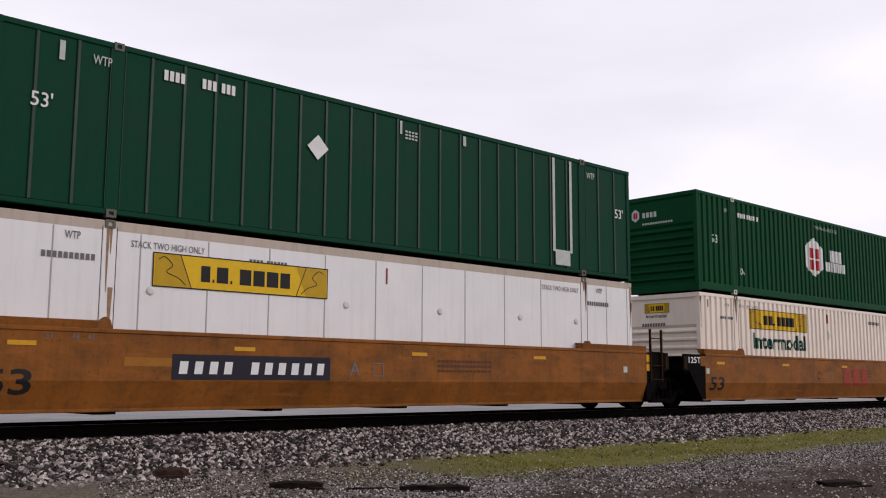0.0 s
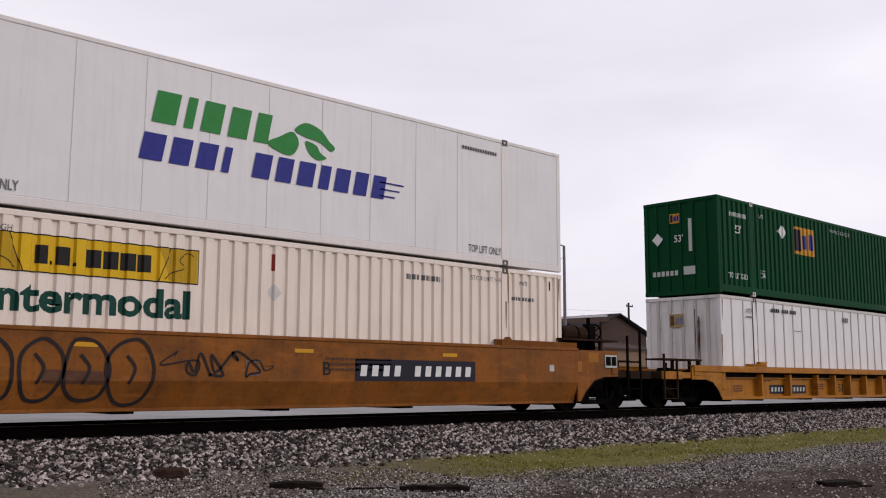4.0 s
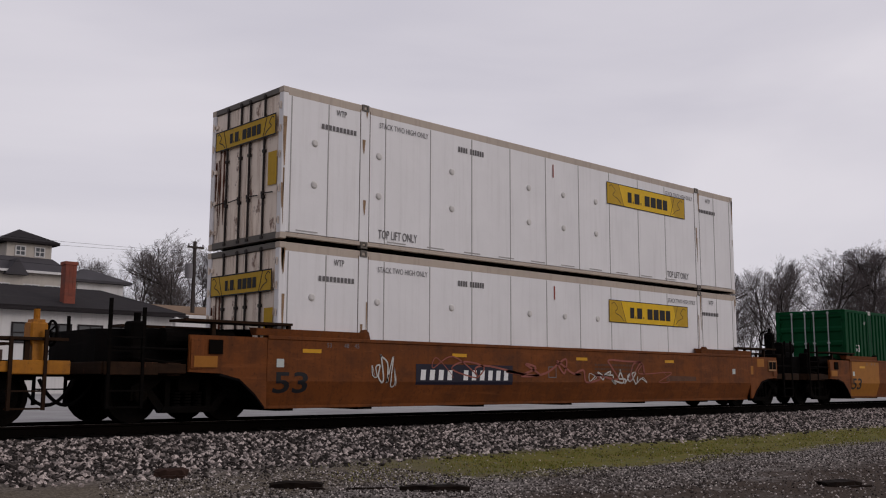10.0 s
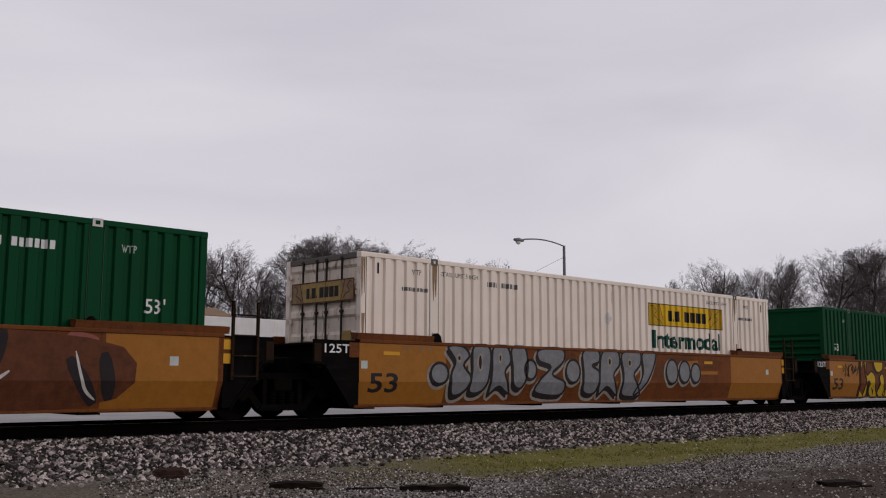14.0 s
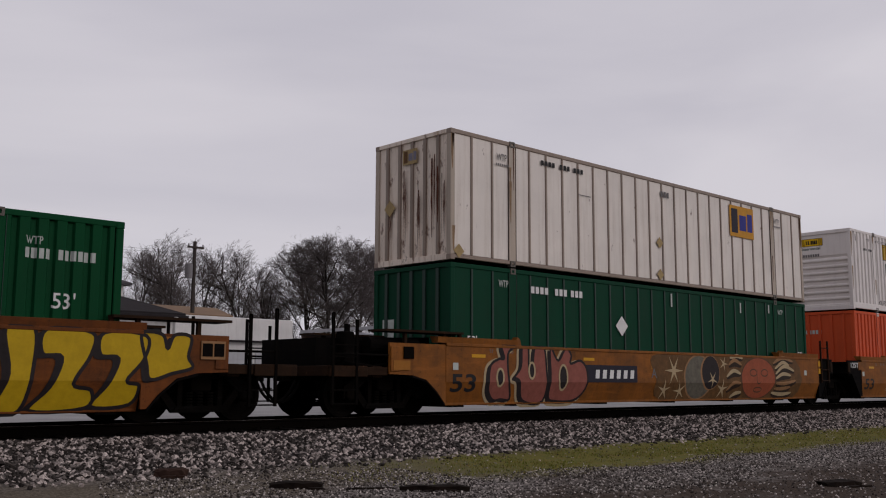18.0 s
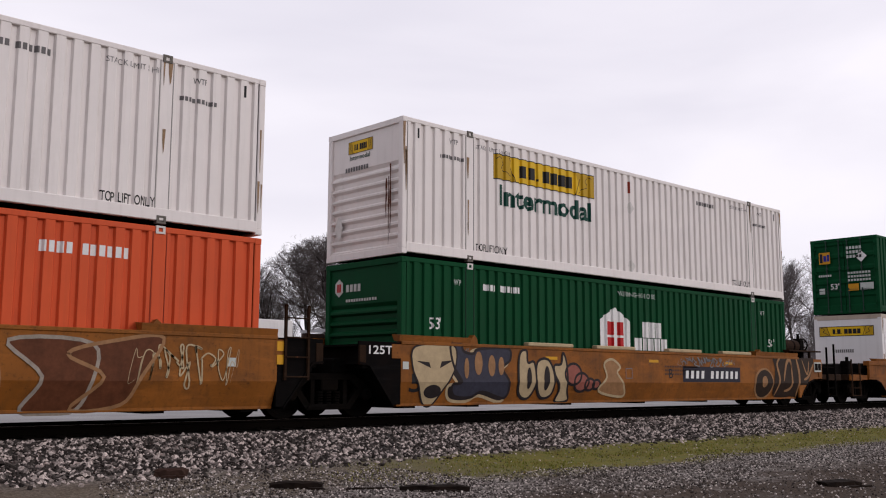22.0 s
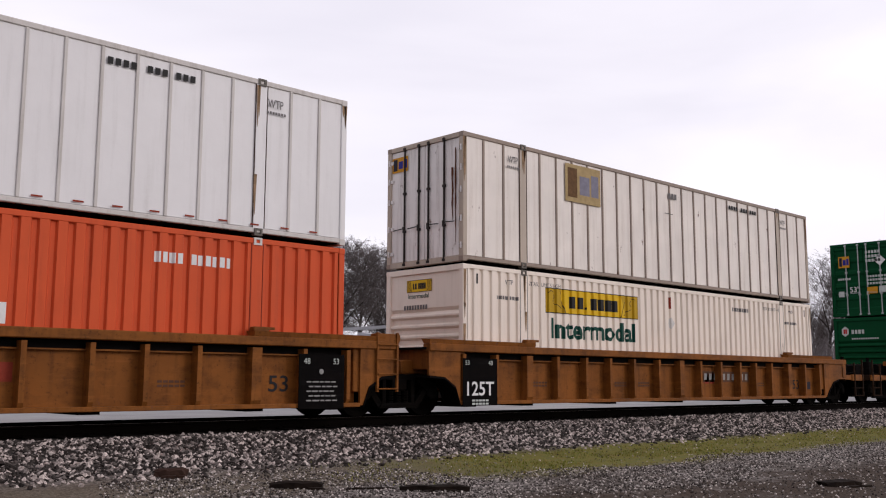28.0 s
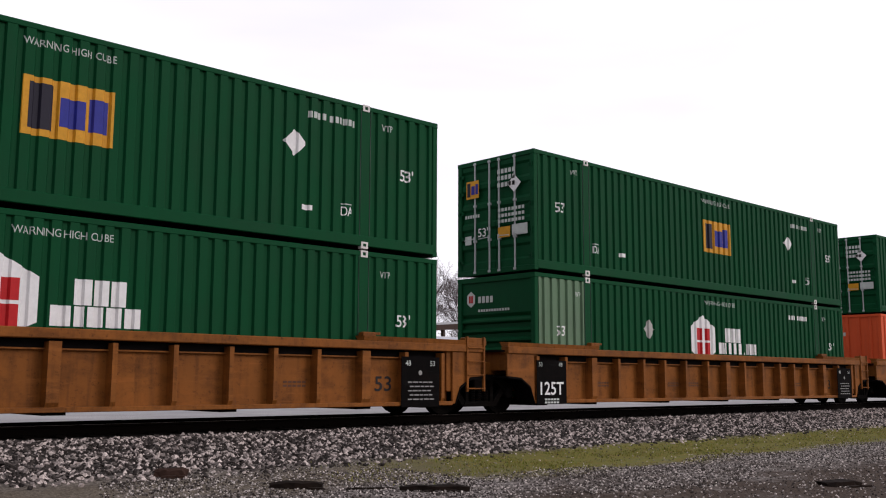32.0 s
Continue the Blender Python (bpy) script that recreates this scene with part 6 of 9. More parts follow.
fat_shape(c8, SPRAY_BLUE, SPRAY_DARK, [(4.12, 1.45), (4.55, 1.46), (4.64, 0.98), (4.45, 0.57), (4.17, 0.66), (4.14, 1.04)], halo=SPRAY_HAZE, shade=(-0.06, -0.09))
fat_shape(c8, SPRAY_BLUE, SPRAY_DARK, [(5.04, 1.44), (5.85, 1.47), (5.9, 1.19), (5.49, 0.89), (5.95, 0.69), (5.84, 0.4), (4.98, 0.46), (5.03, 0.73), (5.44, 1.05), (5.04, 1.18)], halo=SPRAY_HAZE, shade=(-0.06, -0.09))
fat_shape(c8, SPRAY_BLUE, SPRAY_DARK, [(6.65, 1.44), (7.21, 1.47), (7.26, 1.21), (6.98, 1.1), (7.26, 0.93), (7.14, 0.45), (6.69, 0.49), (6.65, 1)], halo=SPRAY_HAZE, shade=(-0.06, -0.09))
fat_shape(c8, SPRAY_BLUE, SPRAY_DARK, [(7.41, 1.45), (7.97, 1.49), (8.08, 1.15), (7.83, 0.87), (8.06, 0.38), (7.6, 0.59), (7.31, 0.42), (7.28, 0.93)], [oval(7.67, 1.21, 0.07, 0.1, 10)], halo=SPRAY_HAZE, shade=(-0.06, -0.09))
fat_shape(c8, SPRAY_BLUE, SPRAY_DARK, [(8.2, 1.43), (8.92, 1.49), (8.96, 1.16), (8.68, 0.87), (9.03, 0.4), (8.54, 0.34), (8.24, 0.44), (8.25, 0.94)], [oval(8.5, 1.19, 0.07, 0.09, 10)], halo=SPRAY_HAZE, shade=(-0.06, -0.09))
fat_shape(c8, SPRAY_BLUE, SPRAY_DARK, [(9.07, 1.45), (9.64, 1.48), (9.5, 1.02), (9.04, 0.51), (8.76, 0.4), (9.08, 0.94)], halo=SPRAY_HAZE, shade=(-0.06, -0.09))
fat_shape(c9, SPRAY_YELLOW, SPRAY_DARK, [(2.15, 0.22), (2.2, 1.49), (2.6, 1.49), (2.62, 1.0), (3.0, 1.12), (3.3, 0.95), (3.35, 0.6), (3.65, 0.25), (3.2, 0.2), (2.9, 0.4), (2.85, 0.75), (2.65, 0.7), (2.75, 0.3), (2.45, 0.2)])
fat_shape(c9, SPRAY_YELLOW, SPRAY_DARK, [(3.3, 1.49), (3.95, 1.49), (3.95, 1.2), (3.6, 1.08), (3.35, 1.2)])
fat_shape(c9, SPRAY_YELLOW, SPRAY_DARK, [(3.7, 0.95), (4.0, 1.02), (4.1, 0.6), (4.35, 0.3), (4.0, 0.2), (3.65, 0.35), (3.75, 0.65)])
fat_shape(c9, SPRAY_YELLOW, SPRAY_DARK, [(4.4, 1.49), (4.95, 1.49), (4.8, 1.0), (5.15, 0.55), (4.95, 0.22), (4.45, 0.2), (4.15, 0.35), (4.45, 0.6), (4.4, 1.0)])
fat_shape(c9, SPRAY_YELLOW, SPRAY_DARK, [(5.3, 1.49), (6.1, 1.49), (6.2, 1.1), (6.45, 0.7), (6.2, 0.25), (5.3, 0.2), (5.05, 0.3), (5.35, 0.8)], [[(5.72, 1.0), (5.9, 1.02), (5.92, 0.7), (5.75, 0.62)]])
fat_shape(c9, SPRAY_YELLOW, SPRAY_DARK, [(12.85, 0.25), (13.1, 0.7), (12.95, 1.47), (13.7, 1.44), (14.2, 1.0), (14.05, 0.5), (13.6, 0.25)], [[(13.4, 1.1), (13.65, 0.95), (13.55, 0.65), (13.4, 0.7)]])
fat_shape(c9, SPRAY_YELLOW, SPRAY_DARK, [(14.2, 0.22), (14.38, 0.8), (14.3, 1.47), (14.72, 1.47), (14.72, 0.8), (14.6, 0.25)])
fat_shape(c9, SPRAY_YELLOW, SPRAY_DARK, [(14.75, 0.25), (15.0, 0.6), (15.15, 1.05), (14.85, 1.1), (14.9, 1.47), (15.6, 1.44), (15.6, 1.1), (15.35, 0.65), (15.65, 0.55), (15.6, 0.28)])
fat_shape(c9, SPRAY_YELLOW, SPRAY_DARK, [(15.68, 0.3), (15.9, 0.65), (16.05, 1.05), (15.75, 1.1), (15.8, 1.45), (16.5, 1.42), (16.48, 1.05), (16.2, 0.7), (16.42, 0.62), (16.3, 0.32)])
fat_shape(c9, SPRAY_YELLOW, SPRAY_DARK, [(16.42, 1.46), (16.78, 1.45), (16.88, 1.22), (17.0, 1.45), (17.3, 1.42), (17.26, 1.1), (17.34, 0.92), (16.98, 0.82), (16.6, 0.72), (16.52, 0.98)])
scrawl(c9, 6.7, 8.2, 0.9, 1.35, 8, SPRAY_BROWN, 0.045, 96)
t = container(8, 0, "corrugated", "green corrugated container with an amber square emblem, alone in its well", GREEN, GREEN, GREEN, CAST, "louvre", GREEN)
square_logo(t, "corrugated", 10.55, 12.05, 1.58, 2.58)
diamond(t, "corrugated", 12.65, 2.2, 0.26)
green_marks(t)
bars(t, "corrugated", 14.6, 15.7, 2.2, 2.36, WHITE_SOFT)
# 10
c10 = well_car(9, "smooth", "brown smooth-sided well car with a painted moon, stars and sun", "coupled", "shared", BROWN)
smooth_marks(c10, (3.26, 6.22, 0.78), True, 0.14, "coupled")
patches(c10, 11, 8, [BROWN_RED, PATCH, SPRAY_BROWN])
fat_shape(c10, SPRAY_PINK, SPRAY_DARK, [(1.33, 1.49), (1.63, 1.49), (1.77, 1.49), (1.53, 1.31), (1.56, 0.75), (1.69, 0.33), (1.4, 0.32), (1.16, 0.31), (0.94, 0.57), (0.97, 1.04), (1.23, 1.2), (1.41, 1.22)], [oval(1.28, 0.8, 0.11, 0.19, 10)], halo=SPRAY_BONE)
fat_shape(c10, SPRAY_PINK, SPRAY_DARK, [(2, 1.49), (2.2, 1.49), (2.22, 0.93), (2.33, 0.81), (2.43, 1.49), (2.74, 1.49), (2.83, 1), (2.83, 0.27), (2.13, 0.29), (1.91, 0.72), (1.75, 0.81), (1.96, 1.05)], [oval(2.32, 0.96, 0.1, 0.18, 10)], halo=SPRAY_BONE)
fat_shape(c10, SPRAY_PINK, SPRAY_DARK, [(2.98, 1.49), (3.25, 1.2), (3.53, 1.49), (3.73, 1.34), (3.7, 1.14), (4.08, 1.21), (4.32, 0.98), (4.3, 0.55), (3.96, 0.28), (3.29, 0.26), (3, 0.37), (2.98, 0.94)], [oval(3.43, 0.81, 0.15, 0.29, 10)], halo=SPRAY_BONE)


def moon_and_sun(car):
    wash = smooth([(7.05, 1.39), (8.62, 1.47), (11.41, 1.45), (14.81, 1.43), (14.78, 0.21), (11.41, 0.21), (7.58, 0.25), (7.21, 0.82)], True, 4)
    car_mark("spray_wash", car, drawing(poly, [(u, min(max(v, 0.2), 1.47)) for u, v in wash[:-1]]), SPRAY_WASH, 0.0085)
    car_mark("spray_moon", car, drawing(poly, oval(9.25, 0.85, 0.74, 0.625, 28)), SPRAY_TAN, 0.0095)
    car_mark("spray_moon", car, drawing(poly, oval(9.25, 0.85, 0.68, 0.58, 28)), SPRAY_MOON, 0.0105, "sprayed grey moon")
    car_mark("spray_moon_shade", car, drawing(poly, oval(9.83, 0.98, 0.50, 0.49, 24)), SPRAY_TAN, 0.0115)
    car_mark("spray_moon_shade", car, drawing(poly, oval(9.86, 0.98, 0.45, 0.46, 24)), SPRAY_DARK, 0.0125)
    for k, (u, v, r) in enumerate(((8.03, 1.02, 0.44), (7.62, 0.5, 0.3), (8.36, 0.48, 0.3), (9.95, 0.79, 0.26), (10.55, 1.24, 0.24), (10.5, 0.52, 0.32))):
        car_mark("spray_star", car, drawing(star, u, v, r, 6 if k == 0 else 5, 0.3 * k, 0.2), SPRAY_BONE, 0.0140, "bone-coloured sprayed star")
    for p in ([(11.54, 1.19), (11.15, 1.27), (10.82, 1.18)], [(11.48, 0.93), (11.08, 0.97), (10.7, 0.84)], [(11.48, 0.66), (11.08, 0.62), (10.76, 0.45)], [(11.61, 0.4), (11.28, 0.32), (11.01, 0.25)], [(13.39, 1.26), (14.01, 1.42), (14.65, 1.33)], [(13.54, 0.94), (14.08, 1.13), (14.72, 1.04)], [(13.54, 0.66), (14.15, 0.61), (14.8, 0.75)], [(13.38, 0.38), (13.99, 0.28), (14.62, 0.37)], [(11.61, 1.38), (11.28, 1.44), (10.89, 1.38)], [(13.5, 1.1), (14.0, 1.25), (14.4, 1.2)], [(13.55, 0.8), (14.0, 0.9), (14.5, 0.9)], [(13.5, 0.5), (14.0, 0.45), (14.5, 0.55)]):
        car_mark("spray_ray", car, drawing(ribbon, smooth(p, False, 5), 0.21, True), SPRAY_SOOT, 0.0105)
        car_mark("spray_ray", car, drawing(ribbon, smooth([(u, min(v + 0.03 + 0.05 * (k % 2), 1.47)) for k, (u, v) in enumerate(p)], False, 5), 0.11, True), SPRAY_TAN if p[0][1] in (1.19, 0.66, 1.26, 0.66, 0.5) else SPRAY_BONE, 0.0125)
    car_mark("spray_disc", car, drawing(poly, oval(12.51, 0.84, 1.04, 0.63, 28)), SPRAY_BROWN, 0.0140)
    car_mark("spray_disc", car, drawing(poly, oval(12.51, 0.84, 0.98, 0.59, 28)), SPRAY_RED, 0.0150, "sprayed red sun disc")
    for u, v, a_, b_ in ((12.2, 1.0, 0.2, 0.1), (12.85, 1.0, 0.2, 0.1), (12.5, 0.5, 0.24, 0.07)):
        car_mark("spray_disc_mark", car, drawing(ribbon, oval(u, v, a_, b_, 14) + [(u + a_, v)], 0.035), SPRAY_BROWN, 0.0165)
    car_mark("spray_disc_mark", car, drawing(ribbon, smooth([(12.42, 1.1), (12.4, 0.75), (12.52, 0.68), (12.64, 0.75)], False, 4), 0.04, True), SPRAY_BROWN, 0.0165)


moon_and_sun(c10)
t = white_post(9, 1, "dirty white sheet-and-post container with rusty ribs, on a green one", "ribs", RIB_DIRTY, 11.6, 1.75, WHITE_DIRTY, DOOR_DIRTY)
for k, (u, w, v0, v1) in enumerate(((0.5, 0.12, 0.2, 1.6), (1.02, 0.1, 0.25, 2.3), (1.5, 0.1, 0.2, 1.9), (1.95, 0.26, 0.15, 2.7), (2.3, 0.12, 0.2, 2.0))):
    mark("rust_run", t, drawing(ragged, u, u + w, v0, v1, k, 3), RUST, "flat", "end", off=(-0.002, 0))
square_logo(t, "flat", 1.0, 1.5, 2.3, 2.65, "end", (-0.004, 0), True)
diamond(t, "flat", 0.55, 1.35, 0.2, LOGO_TAN, "end", (-0.004, 0))
for x, z in ((7.9, 1.15), (7.9, 0.28), (0.25, 0.2)):
    diamond(t, "flat", x, z, 0.16, LOGO_TAN)
t = container(9, 0, "post", "dark green sheet-and-post container with a white diamond placard", GREEN_POST, GREEN_POST, GREEN_POST, CAST, "ribs", GREEN_POST, RIB_GREEN)
diamond(t, "flat", 6.1, 1.78, 0.26)
bars(t, "flat", 2.6, 4.5, 2.4, 2.56, WHITE_INK, (1, 1, 1, 1, -1.4, 1, 1, 1, -0.5, 1, 1, 1))
for x in (1.5, 14.3):
    small_words(t, "flat", "WTP", x, 2.48, 0.16, WHITE_SOFT, 0.32)
for x in (0.5, 15.5):
    small_words(t, "flat", "53'", x, 1.15, 0.2, WHITE_INK, 0.3)
for x, z0, z1 in ((8.35, 2.4, 2.76), (12.0, 2.42, 2.72), (13.7, 2.5, 2.75)):
    mark("white_strip", t, drawing(rect, x, x + 0.07, z0, z1), WHITE_SOFT, "flat", lift=0.006)
mark("door_sticker", t, drawing(rect, 0.3, 0.7, 1.3, 1.75), WHITE_SOFT, "flat", "end", off=(0.03, 0))
# 11
c11 = well_car(10, "smooth", "brown smooth-sided well car with a painted skull between sprayed letters", "shared", "shared", BROWN)
smooth_marks(c11)
patches(c11, 12, 6, [BROWN_RED, PATCH])
scrawl(c11, 1.8, 2.9, 0.35, 1.35, 12, SPRAY_BONE, 0.03, 110)
fat_shape(c11, SPRAY_PINK, SPRAY_DARK, [(3.67, 1.34), (4.13, 1.44), (4.16, 1), (4.07, 0.66), (4.06, 0.27), (3.85, 0.4), (3.47, 0.34), (3.05, 0.53), (3.01, 0.93), (3.3, 1.16), (3.65, 1.13)], [oval(3.47, 0.81, 0.1, 0.16, 10)], halo=SPRAY_BONE)
fat_shape(c11, SPRAY_PINK, SPRAY_DARK, [(4.34, 1.39), (4.62, 1.45), (4.68, 0.88), (4.8, 0.77), (4.95, 1.41), (5.36, 1.38), (5.51, 1.02), (5.42, 0.38), (4.82, 0.34), (4.38, 0.62), (4.2, 0.88)], [oval(4.78, 0.79, 0.07, 0.14, 10)], halo=SPRAY_BONE)
fat_shape(c11, SPRAY_PINK, SPRAY_DARK, [(5.54, 1.22), (5.83, 1.4), (6.31, 1.41), (6.61, 1.17), (6.53, 1), (7, 1.11), (7.16, 0.83), (7.09, 0.28), (6.6, 0.3), (6.11, 0.27), (5.58, 0.28), (5.5, 0.76)], [oval(6.2, 1.06, 0.11, 0.13, 10)], halo=SPRAY_BONE)
car_mark("spray_highlight", c11, drawing(ribbon, smooth([(4.74, 0.53), (4.87, 0.4), (5.02, 0.56)], False, 4), 0.12, True), SPRAY_BONE, 0.017)
car_mark("spray_highlight", c11, drawing(ribbon, smooth([(5.93, 0.69), (6.12, 0.4), (6.34, 0.68)], False, 4), 0.12, True), SPRAY_BONE, 0.017)
fat_shape(c11, SPRAY_UMBER, SPRAY_TAN if 0 % 2 else SPRAY_HAZE, [(10.51, 0.84), (9.98, 1.12), (9.7, 0.92), (10.08, 0.76), (9.58, 0.4), (9.85, 0.21), (10.34, 0.22), (10.08, 0.45)], shade=(0.03, 0.0))
fat_shape(c11, SPRAY_UMBER, SPRAY_TAN if 1 % 2 else SPRAY_HAZE, [(10.44, 1.36), (10.78, 1.29), (11.14, 0.84), (11.55, 1.1), (11.62, 0.26), (11.26, 0.21), (10.9, 0.76), (10.68, 0.26)], shade=(0.03, 0.0))
fat_shape(c11, SPRAY_UMBER, SPRAY_TAN if 2 % 2 else SPRAY_HAZE, [(13.01, 1.27), (11.73, 1.29), (12.25, 0.76), (12, 0.23), (12.76, 0.21), (13, 0.6)], shade=(0.03, 0.0))
fat_shape(c11, SPRAY_UMBER, SPRAY_TAN if 3 % 2 else SPRAY_HAZE, [(12.62, 1.11), (13.42, 1.34), (14.19, 1.4), (13.83, 0.76), (13.55, 0.32), (12.74, 0.26), (13.21, 0.76)], shade=(0.03, 0.0))


def skull(car):
    ring = smooth([(7.26, 1.19), (7.52, 1.44), (8.2, 1.46), (8.85, 1.4), (9.16, 1.07), (9.12, 0.61), (9.0, 0.24), (8.2, 0.21), (7.46, 0.26), (7.32, 0.54)], True, 4)
    ring = [(u, min(v, 1.48)) for u, v in ring]
    car_mark("number_panel", car, drawing(rect, 6.8, 9.37, 0.62, 1.18), NAVY, 0.0085)
    car_mark("spray_skull", car, drawing(poly, ring[:-1]), SPRAY_BONE, 0.014, "sprayed bone-coloured skull shape")
    for u, v, a_, b_ in ((7.76, 0.83, 0.25, 0.23), (8.52, 0.87, 0.24, 0.22)):
        car_mark("spray_socket", car, drawing(poly, oval(u, v, a_, b_, 18)), SPRAY_DARK, 0.0165)
    car_mark("spray_skull_line", car, drawing(poly, [(7.98, 0.54), (8.1, 0.82), (8.2, 0.84), (8.33, 0.54), (8.18, 0.6)]), SPRAY_DARK, 0.0165)
    car_mark("spray_skull_line", car, drawing(ribbon, smooth([(7.59, 0.39), (7.73, 0.24), (7.87, 0.36), (8.01, 0.23), (8.15, 0.35), (8.29, 0.23), (8.43, 0.35), (8.63, 0.37), (8.8, 0.26)], False, 4), 0.04), SPRAY_DARK, 0.0165)
    car_mark("spray_skull_line", car, drawing(ribbon, smooth([(7.5, 0.4), (7.42, 0.8), (7.5, 1.25), (7.6, 1.4)], False, 4), 0.03), SPRAY_DARK, 0.0165)
    car_mark("spray_skull_line", car, drawing(ribbon, smooth([(8.95, 0.4), (8.98, 0.8), (8.8, 1.15), (8.75, 1.38)], False, 4), 0.03), SPRAY_DARK, 0.0165)
    car_mark("spray_skull_line", car, drawing(ribbon, ring, 0.05), SPRAY_DARK, 0.0165)


skull(c11)
scrawl(c11, 13.6, 15.6, 0.6, 1.3, 14, SPRAY_BONE, 0.03, 115)
cream(10, 1, "pale grey corrugated container with yellow banner, on an orange one", False, "louvre", PALE)
orange_hub(10, "orange-red corrugated container with a white house-shaped emblem")
# 12
c12 = well_car(11, "smooth", "brown smooth-sided well car with sprayed mask and letters", "shared", "coupled", BROWN)
smooth_marks(c12, (9.98, 12.68, 0.80))
patches(c12, 13, 6, [BROWN_RED, PATCH])
ring = smooth([(0.1, 1.0), (0.15, 1.4), (0.9, 1.48), (1.3, 1.42), (1.3, 1.0), (1.0, 0.55), (0.75, 0.22), (0.5, 0.25), (0.3, 0.6)], True, 4)
car_mark("spray_mask", c12, drawing(poly, ring[:-1]), SPRAY_BONE, 0.012, "sprayed bone-coloured mask shape")
car_mark("spray_mask_dark", c12, drawing(lambda b: (poly(b, [(0.2, 1.12), (0.6, 0.98), (0.55, 1.1)]), poly(b, [(0.85, 0.98), (1.25, 1.15), (0.9, 1.12)]), poly(b, smooth(oval(0.7, 0.5, 0.24, 0.14, 8), True, 3)[:-1]), ribbon(b, ring, 0.04))), SPRAY_DARK, 0.015)
fat_shape(c12, SPRAY_SLATE, SPRAY_DARK, [(1.16, 1.47), (1.45, 1.49), (1.55, 1.34), (1.83, 1.3), (2, 1.4), (2.91, 1.44), (2.99, 1.19), (2.74, 1), (2.98, 0.69), (2.9, 0.35), (2.18, 0.49), (1.82, 0.37), (1.34, 0.41), (1.24, 0.64), (1.5, 0.7), (1.25, 1.04)], halo=SPRAY_BONE)
car_mark("spray_counter", c12, drawing(poly, smooth(oval(1.63, 0.99, 0.07, 0.22, 10), True, 3)[:-1]), SPRAY_TAN, 0.017)
car_mark("spray_counter", c12, drawing(poly, smooth(oval(1.99, 1.1, 0.12, 0.25, 10), True, 3)[:-1]), SPRAY_TAN, 0.017)
car_mark("spray_counter", c12, drawing(poly, smooth(oval(2.4, 1.05, 0.11, 0.23, 10), True, 3)[:-1]), SPRAY_TAN, 0.017)
car_mark("spray_counter", c12, drawing(poly, smooth(oval(2.7, 1.05, 0.09, 0.2, 10), True, 3)[:-1]), SPRAY_TAN, 0.017)
fat_shape(c12, SPRAY_BONE, SPRAY_DARK, [(3.33, 1.36), (3.54, 1.4), (3.58, 1.14), (3.8, 1.14), (3.87, 0.63), (3.66, 0.33), (3.33, 0.47), (3.27, 1.01)], [oval(3.63, 0.79, 0.08, 0.24, 10)], shade=(-0.04, -0.03))
fat_shape(c12, SPRAY_BONE, SPRAY_DARK, [(3.91, 1.15), (4.28, 1.22), (4.5, 0.89), (4.48, 0.43), (4.13, 0.35), (3.89, 0.69)], [oval(4.24, 0.79, 0.1, 0.28, 10)], shade=(-0.04, -0.03))
fat_shape(c12, SPRAY_BONE, SPRAY_DARK, [(4.51, 1.09), (4.75, 1.13), (4.82, 1.39), (4.95, 1.13), (5.01, 0.55), (5.11, 0.28), (4.66, 0.25), (4.73, 0.56), (4.52, 0.89)], shade=(-0.04, -0.03))
fat_shape(c12, SPRAY_PINK, SPRAY_DARK, oval(5.2, 0.89, 0.3, 0.25, 10), shade=(-0.02, -0.03))
fat_shape(c12, SPRAY_PINK, SPRAY_DARK, oval(5.51, 0.7, 0.27, 0.22, 10), shade=(-0.02, -0.03))
fat_shape(c12, SPRAY_PINK, SPRAY_DARK, oval(5.83, 0.65, 0.18, 0.14, 10), shade=(-0.02, -0.03))
fat_shape(c12, SPRAY_PINK, SPRAY_DARK, oval(6.09, 0.65, 0.14, 0.11, 10), shade=(-0.02, -0.03))
fat_shape(c12, SPRAY_TAN, SPRAY_BONE, [(6.39, 1.15), (6.71, 1.27), (7.04, 1.09), (6.92, 0.94), (7.19, 0.65), (7.25, 0.35), (6.23, 0.49), (6.49, 0.83)], shade=(0.0, 0.0))
car_mark("spray_fill", c12, drawing(poly, smooth([(14.94, 0.31), (14.84, 0.65), (14.9, 1.14), (14.75, 1.49), (14.97, 1.49), (15.21, 1.49), (15.45, 1.49), (15.74, 1.49), (16.02, 1.49), (16.28, 1.49), (16.62, 1.49), (17.02, 1.49), (17.42, 1.49), (17.36, 1.19), (17.05, 0.74), (16.75, 0.48), (16.64, 0.25), (16.01, 0.29), (15.59, 0.26)], True, 3)[:-1]), SPRAY_SOOT, 0.011)
fat_shape(c12, SPRAY_SOOT, SPRAY_TAN, oval(14.25, 0.68, 0.54, 0.44, 10), shade=(-0.05, 0.02))
car_mark("spray_counter", c12, drawing(poly, smooth(oval(14.27, 0.74, 0.16, 0.17, 10), True, 3)[:-1]), SPRAY_TAN, 0.017)
car_mark("spray_highlight", c12, drawing(ribbon, smooth([(14.98, 0.31), (15.18, 0.8), (15.03, 1.27), (15.25, 1.49)], False, 5), 0.1, True), SPRAY_TAN, 0.018)
car_mark("spray_highlight", c12, drawing(ribbon, smooth([(15.43, 0.76), (15.61, 1.28), (15.82, 1.43), (15.97, 1.16)], False, 5), 0.12, True), SPRAY_TAN, 0.018)
car_mark("spray_highlight", c12, drawing(ribbon, smooth([(15.54, 0.45), (15.96, 0.61), (15.91, 1.35)], False, 5), 0.1, True), SPRAY_TAN, 0.018)
